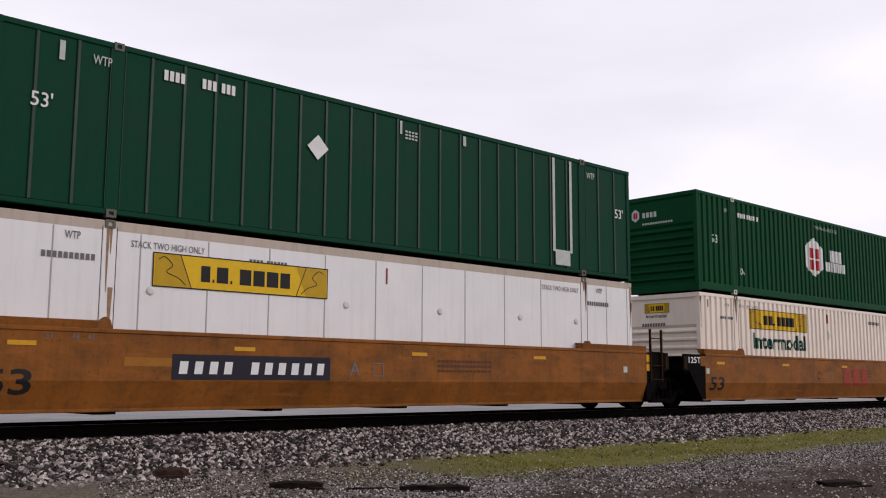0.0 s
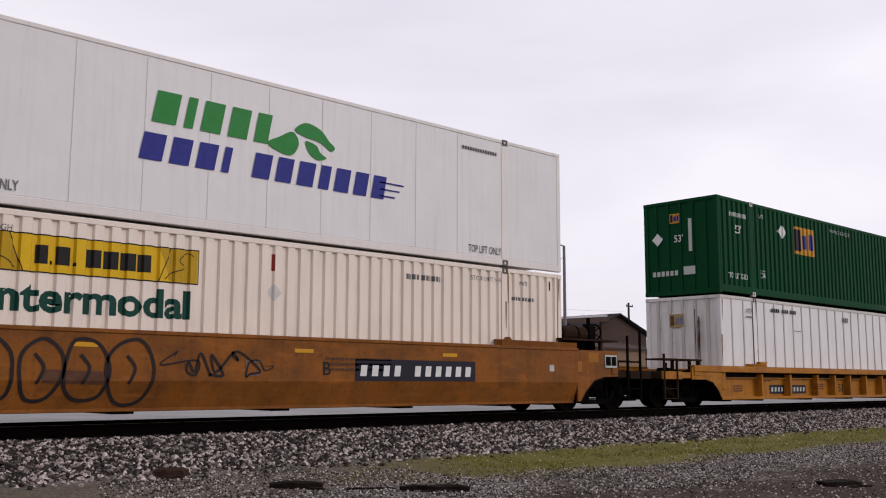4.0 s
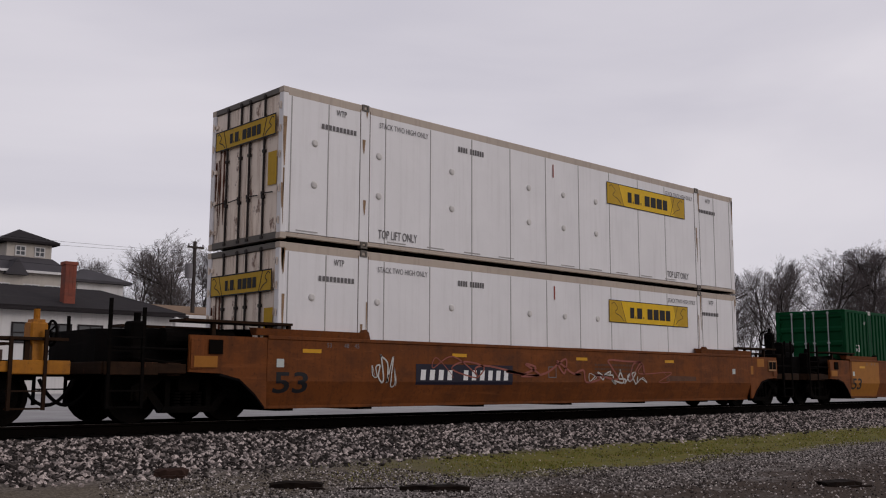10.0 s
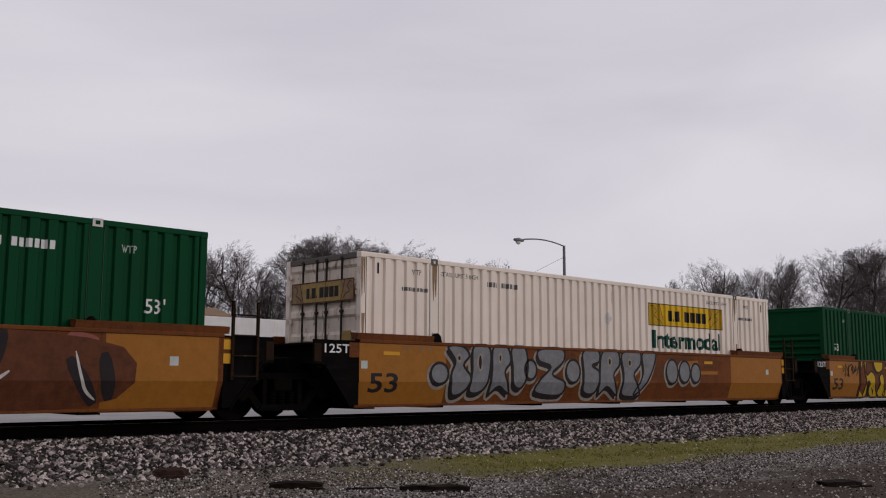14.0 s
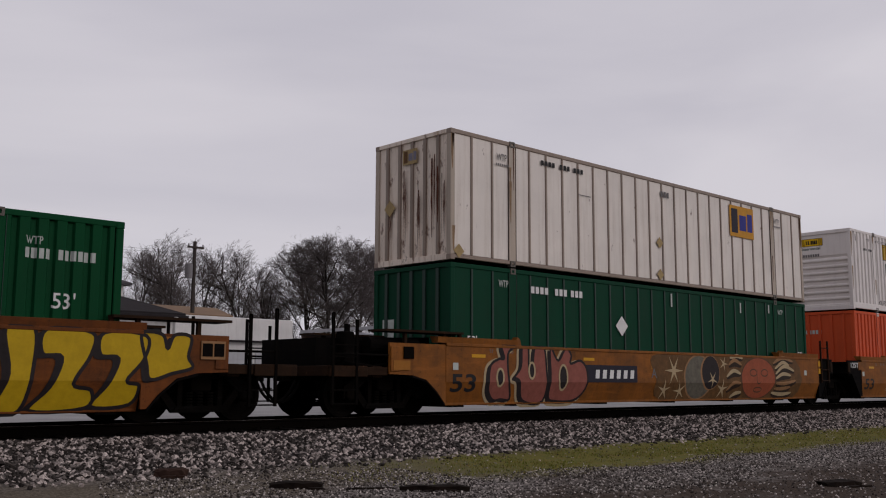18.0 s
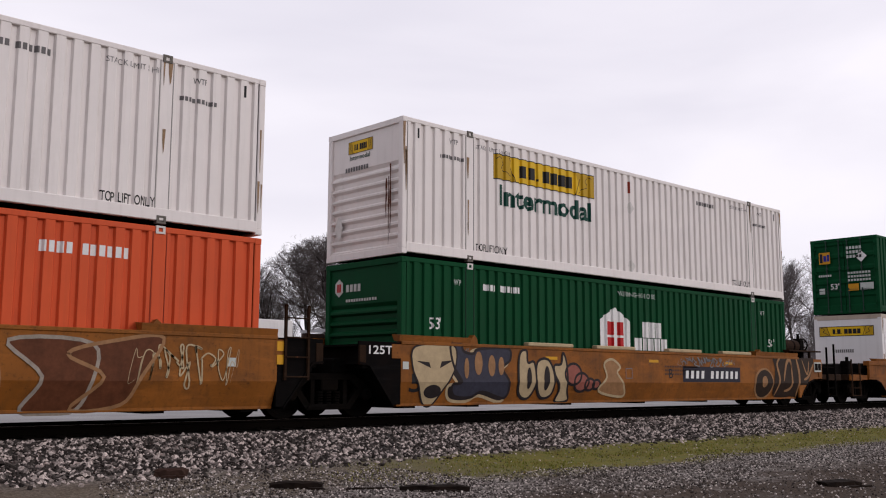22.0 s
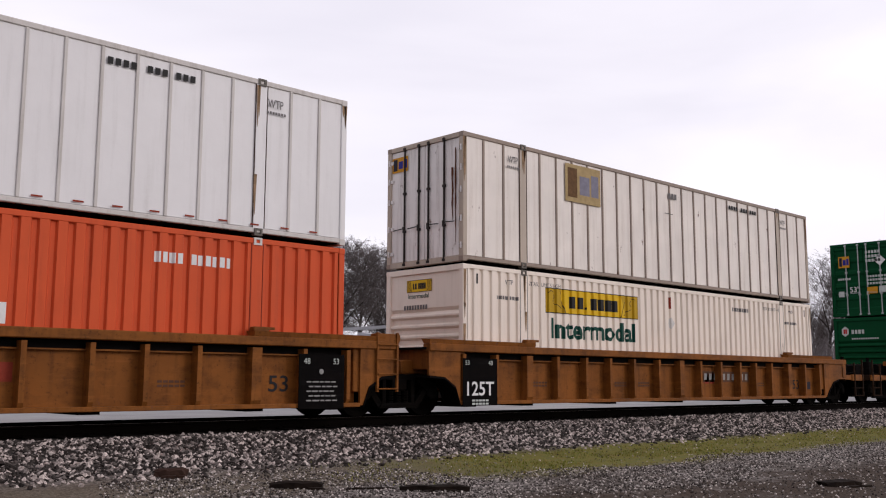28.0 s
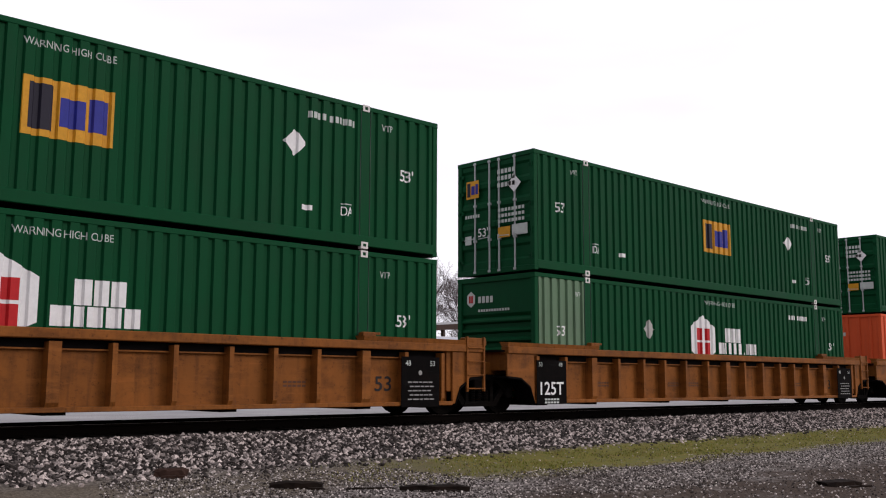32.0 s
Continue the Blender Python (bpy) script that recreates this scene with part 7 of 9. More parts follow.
car_mark("spray_highlight", c12, drawing(ribbon, smooth([(16.25, 1.49), (16.44, 0.97), (16.38, 0.27)], False, 5), 0.12, True), SPRAY_TAN, 0.018)
car_mark("spray_highlight", c12, drawing(ribbon, smooth([(16.74, 0.81), (17.04, 0.91), (17.43, 1.33)], False, 5), 0.1, True), SPRAY_TAN, 0.018)
car_mark("spray_highlight", c12, drawing(ribbon, smooth([(16.63, 1.44), (16.96, 0.98), (17.11, 1.39)], False, 5), 0.07, True), SPRAY_TAN, 0.018)
scrawl(c12, 9.6, 12.6, 1.15, 1.4, 22, SPRAY_BLUE, 0.03, 126)
for x in (3.6, 6.1, 9.2, 11.9):
    shared("chord_cap", ("cap", x), lambda bm: box(bm, x, x + 1.6, -0.27, -0.1, 1.51, 1.6, 0.02), SPRAY_BONE, c12)
t = cream(11, 1, "pale grey corrugated container with rust on its front wall", False, "louvre", PALE)
mark("rust_run", t, drawing(ragged, 2.0, 2.24, 0.2, 2.1, 5, 3), RUST, "flat", "end", off=(0.02, 0))
green_hub(11, 0, "louvre", "green corrugated container with a white house-shaped emblem, in the well", num_u=2.4)
for car, x, w in ((c1, 6.72, "A"), (c2, 6.5, "C"), (c3, 8.95, "B"), (c9, 9.2, "A"), (c10, 7.0, "A"), (c12, 9.2, "B")):
    car_mark("unit_letter", car, drawing(letters, w, x, 0.82, 0.26, None, 0.01), INK_SOFT if car in (c1, c10) else INK, 0.009)
# 13 to 15
for u, f, r, txt in ((12, "coupled", "shared", "weathered tan well car with many upright side ribs"), (13, "shared", "shared", "weathered tan ribbed well car with black load panels"), (14, "shared", "coupled", "weathered tan ribbed well car at the end of its set"), (15, "coupled", "shared", "weathered tan ribbed well car under two green containers"), (16, "shared", "shared", "weathered tan ribbed well car with black load panels"), (17, "shared", "coupled", "weathered tan ribbed well car at the tail")):
    c = well_car(u, "ribbed", txt, f, r, RIBBED)
    Yp = -0.046
    if f == "shared":
        shared("load_panel", ("loadp", 0), lambda bm: box(bm, -0.27, 0.78, -0.275, -0.262, 0.2, 1.2), BLACK, c, "black load limit panel")
        plain_mark("load_limit_mark", c, drawing(letters, "125T", -0.15, 0.42, 0.3, 0.82, 0.02), WHITE_INK, -0.279)
        plain_mark("small_print", c, drawing(lambda bm: [blocks(bm, 0.0, 0.5, 0.22 + 0.07 * i, 0.26 + 0.07 * i, (1,) * 5) for i in range(2)]), WHITE_SOFT, -0.279)["kind"] = "stuff"
        for x, w in ((-0.2, "53"), (0.5, "48")):
            plain_mark("size_mark", c, drawing(letters, w, x, 1.06, 0.1), WHITE_SOFT, -0.279)
    else:
        [plain_mark("number_bar", c, drawing(rect, *q), INK_GREY, Yp - 0.006) for q in block_rects(2.2 if u == 12 else 3.0, 4.4, 0.74, 0.93, NUMBER, 0.12, 0.9)]
        plain_mark("number_panel", c, drawing(rect, 2.1 if u == 12 else 2.9, 4.5, 0.68, 0.99), SPRAY_BROWN, Yp)
    if r == "shared":
        shared("load_panel", ("loadp", 1), lambda bm: box(bm, 14.95, 15.98, -0.275, -0.262, 0.2, 1.2), BLACK, c, "black load limit panel")
        for i in range(5):
            plain_mark("small_print", c, drawing(blocks, 15.12 + 0.05 * (i % 2), 15.82 - 0.04 * (i % 3), 0.34 + 0.085 * i, 0.365 + 0.085 * i, (1, 1.4, 0.8, 1.2, 1)), INK_GREY, -0.279)["kind"] = "stuff"
        plain_mark("round_mark", c, drawing(poly, oval(15.45, 0.88, 0.05, 0.05, 12)), INK_GREY, -0.279)
        for x, w in ((15.05, "48"), (15.72, "53")):
            plain_mark("size_mark", c, drawing(letters, w, x, 1.02, 0.11), WHITE_SOFT, -0.279)
        plain_mark("size_mark", c, drawing(letters, "53", 14.45, 0.52, 0.3, 0.42, 0.01), INK, Yp - 0.004)
    else:
        plain_mark("size_mark", c, drawing(letters, "53", 14.6, 0.52, 0.3, 0.42, 0.01), INK, Yp - 0.004)
        plain_mark("tag_panel", c, drawing(rect, 15.4, 15.8, 0.5, 0.75), NAVY, Yp - 0.004)
        [plain_mark("number_bar", c, drawing(rect, *q), INK_GREY, Yp - 0.006) for q in block_rects(9.2, 11.8, 0.78, 0.96, NUMBER, 0.12, 0.9)]
        plain_mark("number_panel", c, drawing(rect, 9.15, 11.9, 0.72, 1.02), SPRAY_BROWN, Yp)
    if u in (13, 14):
        [plain_mark("emblem_bar", c, drawing(rect, x, x + 0.22, 0.68, 0.97), FADED_RED, Yp) for x in (9.2, 9.48, 9.76)]
    for k in (2.2, 5.3, 6.3, 12.3):
        plain_mark("small_print", c, drawing(lambda bm: [blocks(bm, k, k + 0.5, 0.6 + 0.07 * i, 0.64 + 0.07 * i, (1,) * 5) for i in range(2)]), SPRAY_BROWN, Yp - 0.002)["kind"] = "stuff"
    if u == 13:
        pts = [(4.95 + 0.07 * i, -0.30, 1.05 - 0.42 * math.sin(math.pi * i / 12) ** 0.7) for i in range(13)]
        shared("tie_chain", "chain", lambda bm: tube(bm, pts, 0.028), GRIME, c)
t = green_emp(12, 1, "doors", "green corrugated container with stickered doors, stacked on a white one", True, "rear")
white_plate(12, 0, "white smooth panelled container with yellow banners on side and end", 2.74, "smooth", 1.89)
white_post(13, 1, "white sheet-and-post container with amber emblem, on an orange one", "doors", RIB_PALE, 3.53, 1.62, WHITE, DOOR_WHITE)
orange_hub(13, "orange-red corrugated container with a white house-shaped emblem, in a ribbed car")
white_post(14, 1, "dirty white sheet-and-post container with a bleached emblem and grey doors", "doors", RIB_DIRTY, 3.52, 1.8, WHITE_DIRTY, DOOR_WHITE, tan=True)
cream(14, 0, "cream corrugated container with yellow banner, in a ribbed car")
green_emp(15, 1, "doors", "green corrugated container with stickered doors, on another green one", True)
green_hub(15, 0, "louvre", "green corrugated container with white house-shaped emblem, in a ribbed car", num_u=2.3)
green_emp(16, 1, "doors", "green corrugated container with stickered doors and an amber emblem", True)
t = green_hub(16, 0, "louvre", "green corrugated container with one faded pale green end panel", True)
mark("faded_panel", t, drawing(rect, 0.15, 1.84, 0.16, HIGH - 0.1), GREEN_FADED, "corrugated", lift=0.002)
diamond(t, "corrugated", 4.6, 1.75, 0.26, SEAM)
green_emp(17, 1, "doors", "green corrugated container with stickered doors, on an orange one", True)
orange_hub(17, "orange-red corrugated container under a green one, at the tail")


# ---- ground ----
def ground_z(x, y):
    """Height of the ground: flat verge, ballast shoulder, track bed, lot beyond."""
    pts = [(-1e4, -0.66), (10.3, -0.65), (11.75, -0.59), (14.0, -0.28), (14.64, -0.25), (18.04, -0.25), (19.6, -0.34), (24, -0.33), (48, 0.0), (66, 0.2), (90, 0.6), (130, 0.75), (1e4, 0.8)]
    z = float(np.interp(y, [p[0] for p in pts], [p[1] for p in pts]))
    if y > 60:
        z += min((y - 60) * 0.02, 1.5)
    if y < 11.5 and -10 < x < 60:
        z += 0.03 * noise.noise(Vector((x * 0.5, y * 0.5, 0))) + 0.012 * noise.noise(Vector((x * 2.1, y * 2.1, 3)))
    return z


def ground_material():
    m, nt, b = shader("verge_gravel_grass_and_lot", 0.95, 0.0, 0.15)
    tc = nt.nodes.new("ShaderNodeTexCoord").outputs["Object"]
    sep = nt.nodes.new("ShaderNodeSeparateXYZ")
    nt.links.new(tc, sep.inputs[0])
    x, y = sep.outputs[0], sep.outputs[1]

    def math_node(op, a, c):
        n = nt.nodes.new("ShaderNodeMath")
        n.operation = op
        for s, v in zip(n.inputs, (a, c)):
            if isinstance(v, (int, float)):
                s.default_value = v
            else:
                nt.links.new(v, s)
        return n.outputs[0]
    grain = noise_node(nt, tc, 38.0, 3.0, 0.6)
    mid = noise_node(nt, tc, 5.0, 5.0, 0.6)
    big = noise_node(nt, tc, 0.55, 4.0)
    vor = nt.nodes.new("ShaderNodeTexVoronoi")
    vor.inputs["Scale"].default_value = 26.0
    nt.links.new(tc, vor.inputs["Vector"])
    pebble = mixed(nt, vor.outputs["Color"], (0.020, 0.016, 0.014), (0.38, 0.335, 0.305))
    pebble = mixed(nt, ramped(nt, grain, 0.35, 0.65), mixed(nt, 0.6, pebble, (0.03, 0.026, 0.024)), pebble)
    soil = mixed(nt, ramped(nt, grain, 0.3, 0.7), (0.016, 0.010, 0.007), (0.085, 0.060, 0.044))
    dirtmix = math_node("ADD", math_node("MULTIPLY", big, 0.8), math_node("MULTIPLY", mid, 0.4))
    dirtmix = math_node("ADD", dirtmix, ramped(nt, y, 8.4, 6.2, -0.12, 0.16))
    gravel = mixed(nt, ramped(nt, dirtmix, 0.48, 0.68), pebble, soil)
    wob = math_node("ADD", y, math_node("MULTIPLY", math_node("SUBTRACT", mid, 0.5), 1.1))
    wob = math_node("ADD", wob, math_node("MULTIPLY", math_node("SUBTRACT", big, 0.5), 1.2))
    grass = mixed(nt, ramped(nt, grain, 0.3, 0.7), (0.075, 0.085, 0.009), (0.18, 0.165, 0.026))
    grass = mixed(nt, ramped(nt, mid, 0.46, 0.7, 0.0, 0.85), grass, (0.17, 0.115, 0.05))
    grass = mixed(nt, ramped(nt, noise_node(nt, tc, 14.0, 5.0, 0.7), 0.55, 0.7, 0.0, 0.8), grass, (0.055, 0.042, 0.02))
    band = math_node("MULTIPLY", ramped(nt, wob, 8.9, 9.6), ramped(nt, wob, 12.3, 11.6))
    band = math_node("MULTIPLY", band, ramped(nt, x, 8.6, 11.5))
    band = math_node("MULTIPLY", band, ramped(nt, mid, 0.3, 0.5, 0.45, 1.0))
    tan = mixed(nt, ramped(nt, grain, 0.3, 0.7), (0.06, 0.045, 0.028), (0.16, 0.13, 0.09))
    left = math_node("MULTIPLY", ramped(nt, wob, 9.2, 10.2), ramped(nt, wob, 12.2, 11.2))
    col = mixed(nt, math_node("MULTIPLY", left, 0.7), gravel, tan)
    col = mixed(nt, band, col, grass)
    # ballast bed, near-black below the train: oil stain plus the train's shade, painted in
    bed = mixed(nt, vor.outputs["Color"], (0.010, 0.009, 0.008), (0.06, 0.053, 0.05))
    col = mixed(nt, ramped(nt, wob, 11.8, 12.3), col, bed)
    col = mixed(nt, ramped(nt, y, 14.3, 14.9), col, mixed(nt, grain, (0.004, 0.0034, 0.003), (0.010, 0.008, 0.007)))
    # pale lot behind the track
    lot = mixed(nt, ramped(nt, big, 0.3, 0.7), (0.30, 0.29, 0.285), (0.42, 0.41, 0.40))
    lot = mixed(nt, ramped(nt, grain, 0.3, 0.7, 0.0, 0.3), lot, (0.25, 0.24, 0.23))
    col = mixed(nt, ramped(nt, wob, 18.6, 19.4), col, lot)
    field = mixed(nt, ramped(nt, big, 0.35, 0.65), (0.06, 0.07, 0.025), (0.15, 0.12, 0.06))
    col = mixed(nt, ramped(nt, y, 68, 74), col, field)
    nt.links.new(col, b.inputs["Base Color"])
    bumped(nt, b, math_node("ADD", math_node("MULTIPLY", grain, 0.5), vor.outputs["Distance"]), 0.5, 0.03)
    return m


def build_ground():
    xs = list(np.arange(-12, 60.01, 0.75))
    xs = [-3000, -600, -150, -50, -25] + xs + [66, 75, 90, 120, 200, 500, 1200, 3000]
    ys = [-3000, -500, -100, -30, -10, -3] + list(np.arange(0, 20.01, 0.4)) + [22, 26, 32, 40, 50, 60, 68, 80, 100, 135, 200, 500, 1200, 3000]
    verts = [(x, y, ground_z(x, y)) for y in ys for x in xs]
    n = len(xs)
    faces = [(j * n + i, j * n + i + 1, (j + 1) * n + i + 1, (j + 1) * n + i) for j in range(len(ys) - 1) for i in range(n - 1)]
    me = bpy.data.meshes.new("ground")
    me.from_pydata(verts, [], faces)
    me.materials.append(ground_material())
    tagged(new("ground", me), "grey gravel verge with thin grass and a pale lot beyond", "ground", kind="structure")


build_ground()


def stone_material(name, lo, hi):
    m, nt, b = shader(name, 0.9, 0.0, 0.2)
    geo = nt.nodes.new("ShaderNodeNewGeometry").outputs["Random Per Island"]
    tc = nt.nodes.new("ShaderNodeTexCoord").outputs["Object"]
    col = nt.nodes.new("ShaderNodeValToRGB")
    for e, p, c in zip(col.color_ramp.elements, (0.0, 1.0), (lo, hi)):
        e.position, e.color = p, (*c, 1)
    for p, k in ((0.42, 0.04), (0.64, 0.27), (0.87, 0.82)):
        e = col.color_ramp.elements.new(p)
        e.color = (*[a * (1 - k) + c * k for a, c in zip(lo, hi)], 1)
    nt.links.new(geo, col.inputs[0])
    nt.links.new(mixed(nt, ramped(nt, noise_node(nt, tc, 40.0, 3.0), 0.35, 0.7, 0.0, 0.55), col.outputs[0], (0.04, 0.030, 0.024)), b.inputs["Base Color"])
    return m


STONE = stone_material("crushed_limestone", (0.007, 0.0055, 0.005), (0.72, 0.61, 0.56))
PEBBLE = stone_material("small_grey_gravel", (0.016, 0.012, 0.010), (0.74, 0.66, 0.61))


def scatter_stones(name, label, n, area, size, mat, seed, keep=None):
    """Crushed stone: many small uneven six-sided lumps in one mesh."""
    r = np.random.RandomState(seed)
    x0, x1, y0, y1 = area
    X = x0 + (x1 - x0) * r.rand(n) ** 1.25
    Yy = r.uniform(y0, y1, n)
    if keep is not None:
        ok = keep(X, Yy, r)
        X, Yy = X[ok], Yy[ok]
    n = len(X)
    Zz = np.array([ground_z(a, b) for a, b in zip(X, Yy)])
    base = np.array([(1, 0, -0.2), (0.3, 0.95, -0.1), (-0.8, 0.6, -0.25), (-0.8, -0.6, 0.0), (0.3, -0.95, -0.2), (0.15, 0.1, 0.75), (-0.25, -0.1, 0.7), (0, 0, -0.8)])
    tri = np.array([(0, 1, 5), (1, 6, 5), (1, 2, 6), (2, 3, 6), (3, 4, 6), (4, 5, 6), (4, 0, 5), (1, 0, 7), (2, 1, 7), (3, 2, 7), (4, 3, 7), (0, 4, 7)])
    S = size * r.uniform(0.55, 1.35, n)
    P = base[None] * r.uniform(0.65, 1.35, (n, 8, 3)) * S[:, None, None]
    ang = r.uniform(0, math.tau, n)
    til = r.uniform(-0.7, 0.7, n)
    ca, sa, ct, st = np.cos(ang), np.sin(ang), np.cos(til), np.sin(til)
    y2, z2 = P[:, :, 1] * ct[:, None] - P[:, :, 2] * st[:, None], P[:, :, 1] * st[:, None] + P[:, :, 2] * ct[:, None]
    Q = np.stack([P[:, :, 0] * ca[:, None] - y2 * sa[:, None] + X[:, None], P[:, :, 0] * sa[:, None] + y2 * ca[:, None] + Yy[:, None], z2 + (Zz + S * r.uniform(0.0, 0.55, n))[:, None]], -1)
    F = tri[None] + (np.arange(n) * 8)[:, None, None]
    me = bpy.data.meshes.new(name)
    me.vertices.add(n * 8)
    me.vertices.foreach_set("co", Q.reshape(-1))
    me.loops.add(n * 36)
    me.loops.foreach_set("vertex_index", F.reshape(-1).astype(np.int32))
    me.polygons.add(n * 12)
    me.polygons.foreach_set("loop_start", np.arange(0, n * 36, 3, dtype=np.int32))
    me.update(calc_edges=True)
    me.validate()
    me.shade_flat()
    me.materials.append(mat)
    tagged(new(name, me), label, "gravel", kind="stuff")


scatter_stones("ballast", "crushed pale and dark ballast stones along the track", 40000, (2.5, 46, 11.4, 14.58), 0.036, STONE, 5, lambda X, Y, r: r.rand(len(X)) < np.clip((Y - 11.6) / 0.5, 0.06, 1))
scatter_stones("ballast", "ballast stones behind the far rail", 5000, (2.5, 44, 17.74, 19.44), 0.045, STONE, 6)
scatter_stones("gravel", "small grey gravel scattered over the verge", 70000, (3.0, 30, 4.6, 11.9), 0.014, PEBBLE, 8, lambda X, Y, r: (X > 0.9 * Y - 5.2) & (X > 0.45 * Y) & (r.rand(len(X)) < np.where((Y > 9.4 + 0.3 * np.sin(X * 1.3)) & (X > 9.5), 0.07, np.where(Y < 7.2 + 0.5 * np.sin(X * 0.9 + 1), 0.3, 1.0))))

# grass of the verge
GRASS, nt_g, b_g = shader("thin_spring_grass", 0.8, 0.0, 0.2)
geo_g = nt_g.nodes.new("ShaderNodeNewGeometry").outputs["Random Per Island"]
nt_g.links.new(mixed(nt_g, geo_g, (0.085, 0.115, 0.010), (0.24, 0.19, 0.045)), b_g.inputs["Base Color"])


def build_grass():
    r = np.random.RandomState(11)
    verts, faces = [], []
    for i in range(46000):
        x, y = 8.0 + 36 * r.rand() ** 1.5, r.uniform(8.7, 12.0)
        if r.rand() > (0.12 + 0.88 * min(1, max(0, (x - 8.5) / 3))) * min(1, 1.5 * (1 - abs(y - 10.5) / 1.6)):
            continue
        if noise.noise(Vector((x * 0.9, y * 1.4, 7))) + 0.5 * noise.noise(Vector((x * 3.1, y * 4.0, 2))) < -0.16:
            continue
        h, a, w = r.uniform(0.012, 0.045), r.uniform(0, math.tau), r.uniform(0.005, 0.012)
        z = ground_z(x, y) - 0.005
        dx, dy = math.cos(a), math.sin(a)
        k = len(verts)
        lean = r.uniform(0.0, 0.04)
        verts += [(x - dx * w, y - dy * w, z), (x + dx * w, y + dy * w, z), (x - dy * lean, y + dx * lean, z + h)]
        faces.append((k, k + 1, k + 2))
    me = bpy.data.meshes.new("grass")
    me.from_pydata(verts, [], faces)
    me.materials.append(GRASS)
    tagged(new("grass", me), "thin yellowish spring grass on the verge", "grass", kind="stuff")


build_grass()

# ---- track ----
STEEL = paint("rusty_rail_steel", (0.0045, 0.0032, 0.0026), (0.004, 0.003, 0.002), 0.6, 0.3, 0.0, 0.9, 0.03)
SHINE, _, _b = shader("worn_rail_head", 0.35, 0.9, 0.5)
_b.inputs["Base Color"].default_value = (0.12, 0.10, 0.09, 1)
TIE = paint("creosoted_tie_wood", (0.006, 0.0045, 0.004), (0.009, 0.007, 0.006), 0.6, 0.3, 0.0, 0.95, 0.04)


def build_track():
    track = thing("railway_track", "rusty steel rails on dark creosoted ties", "railway track", pose(0, MID, RAIL_Z), kind="structure")
    prof = [(-0.076, -0.17), (0.076, -0.17), (0.07, -0.155), (0.012, -0.135), (0.01, -0.045), (0.036, -0.035), (0.036, -0.008), (0.028, 0.0), (-0.028, 0.0), (-0.036, -0.008), (-0.036, -0.035), (-0.01, -0.045), (-0.012, -0.135), (-0.07, -0.155)]
    for s in (-1, 1):
        y = s * (GAUGE + 0.036)
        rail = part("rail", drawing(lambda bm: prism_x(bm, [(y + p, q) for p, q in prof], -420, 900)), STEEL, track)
        part("rail_head", drawing(lambda bm: box(bm, -420, 900, y - 0.027, y + 0.027, -0.001, 0.0015)), SHINE, rail)
    r = random.Random(3)
    far = bmesh.new()
    for i in range(-60, 300):
        x = i * 0.52
        q = pose(x, r.uniform(-0.03, 0.03), 0, 0, 0, r.uniform(-1, 1))
        if 4 <= i < 100:
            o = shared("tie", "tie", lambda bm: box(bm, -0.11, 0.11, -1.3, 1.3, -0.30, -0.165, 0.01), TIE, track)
            o.matrix_basis = q
            if i < 60:
                for s in (-1, 1):
                    p = shared("tie_plate", ("tplate", s), lambda bm: (box(bm, -0.09, 0.09, s * 0.75 - 0.17, s * 0.75 + 0.17, -0.168, -0.15), *[box(bm, u - 0.012, u + 0.012, s * 0.75 + v - 0.012, s * 0.75 + v + 0.012, -0.16, -0.125) for u in (-0.05, 0.05) for v in (-0.1, 0.1)]), STEEL, o)
        else:
            box(far, x - 0.11, x + 0.11, -1.3, 1.3, -0.30, -0.165)
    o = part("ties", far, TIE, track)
    o["kind"] = "stuff"


build_track()

# ---- loose timber on the verge ----
OLD_WOOD = paint("rotten_dark_timber", (0.012, 0.008, 0.006), (0.025, 0.015, 0.01), 0.9, 0.4, 0.0, 0.9, 0.1)
OLD_RED = paint("reddish_rotten_timber", (0.045, 0.024, 0.018), (0.03, 0.018, 0.012), 0.9, 0.4, 0.0, 0.9, 0.1)


def timber(label, x, y, ln, w, h, rz, mat, seed):
    r = random.Random(seed)
    t = thing("broken_timber", label, "timber", pose(x, y, ground_z(x, y) - 0.01, 0, 0, rz), "old ties on the verge")
    bm = bmesh.new()
    rings = []
    n = 7
    for i in range(n):
        u = -ln / 2 + ln * i / (n - 1)
        k = 0.75 if i in (0, n - 1) else 1.0
        rings.append([(u + r.uniform(-0.03, 0.03), p * w / 2 * k * r.uniform(0.85, 1.1), q * h * k * r.uniform(0.8, 1.1)) for p, q in ((-1, 0), (1, 0), (1, 0.9), (0.3, 1), (-0.4, 1), (-1, 0.85))])
    hull(bm, rings)
    part("log", bm, mat, t)
    for k in range(3):
        bm = bmesh.new()
        u = r.uniform(-0.4, 0.4) * ln
        prism(bm, [(u, 0.0), (u + r.uniform(0.08, 0.2), 0.0), (u + 0.12, h * 0.35), (u + 0.02, h * 0.3)], -w * 0.75 - 0.02 * k, -w * 0.5)
        part("splinter", bm, mat, t)


timber("short reddish stub of an old wooden tie", 6.22, 11.7, 0.42, 0.2, 0.13, -30, OLD_RED, 1)
timber("blackened broken wooden tie lying in the gravel", 7.03, 10.05, 0.66, 0.2, 0.10, -42, OLD_WOOD, 2)
timber("long dark half-buried wooden tie", 8.06, 8.65, 0.82, 0.16, 0.075, -41, OLD_WOOD, 3)
timber("thin broken strip of dark wood", 7.61, 9.29, 0.6, 0.10, 0.035, -36, OLD_WOOD, 4)
timber("dark clod of wood and weeds on the gravel", 12.39, 5.72, 0.5, 0.3, 0.08, -30, OLD_WOOD, 5)


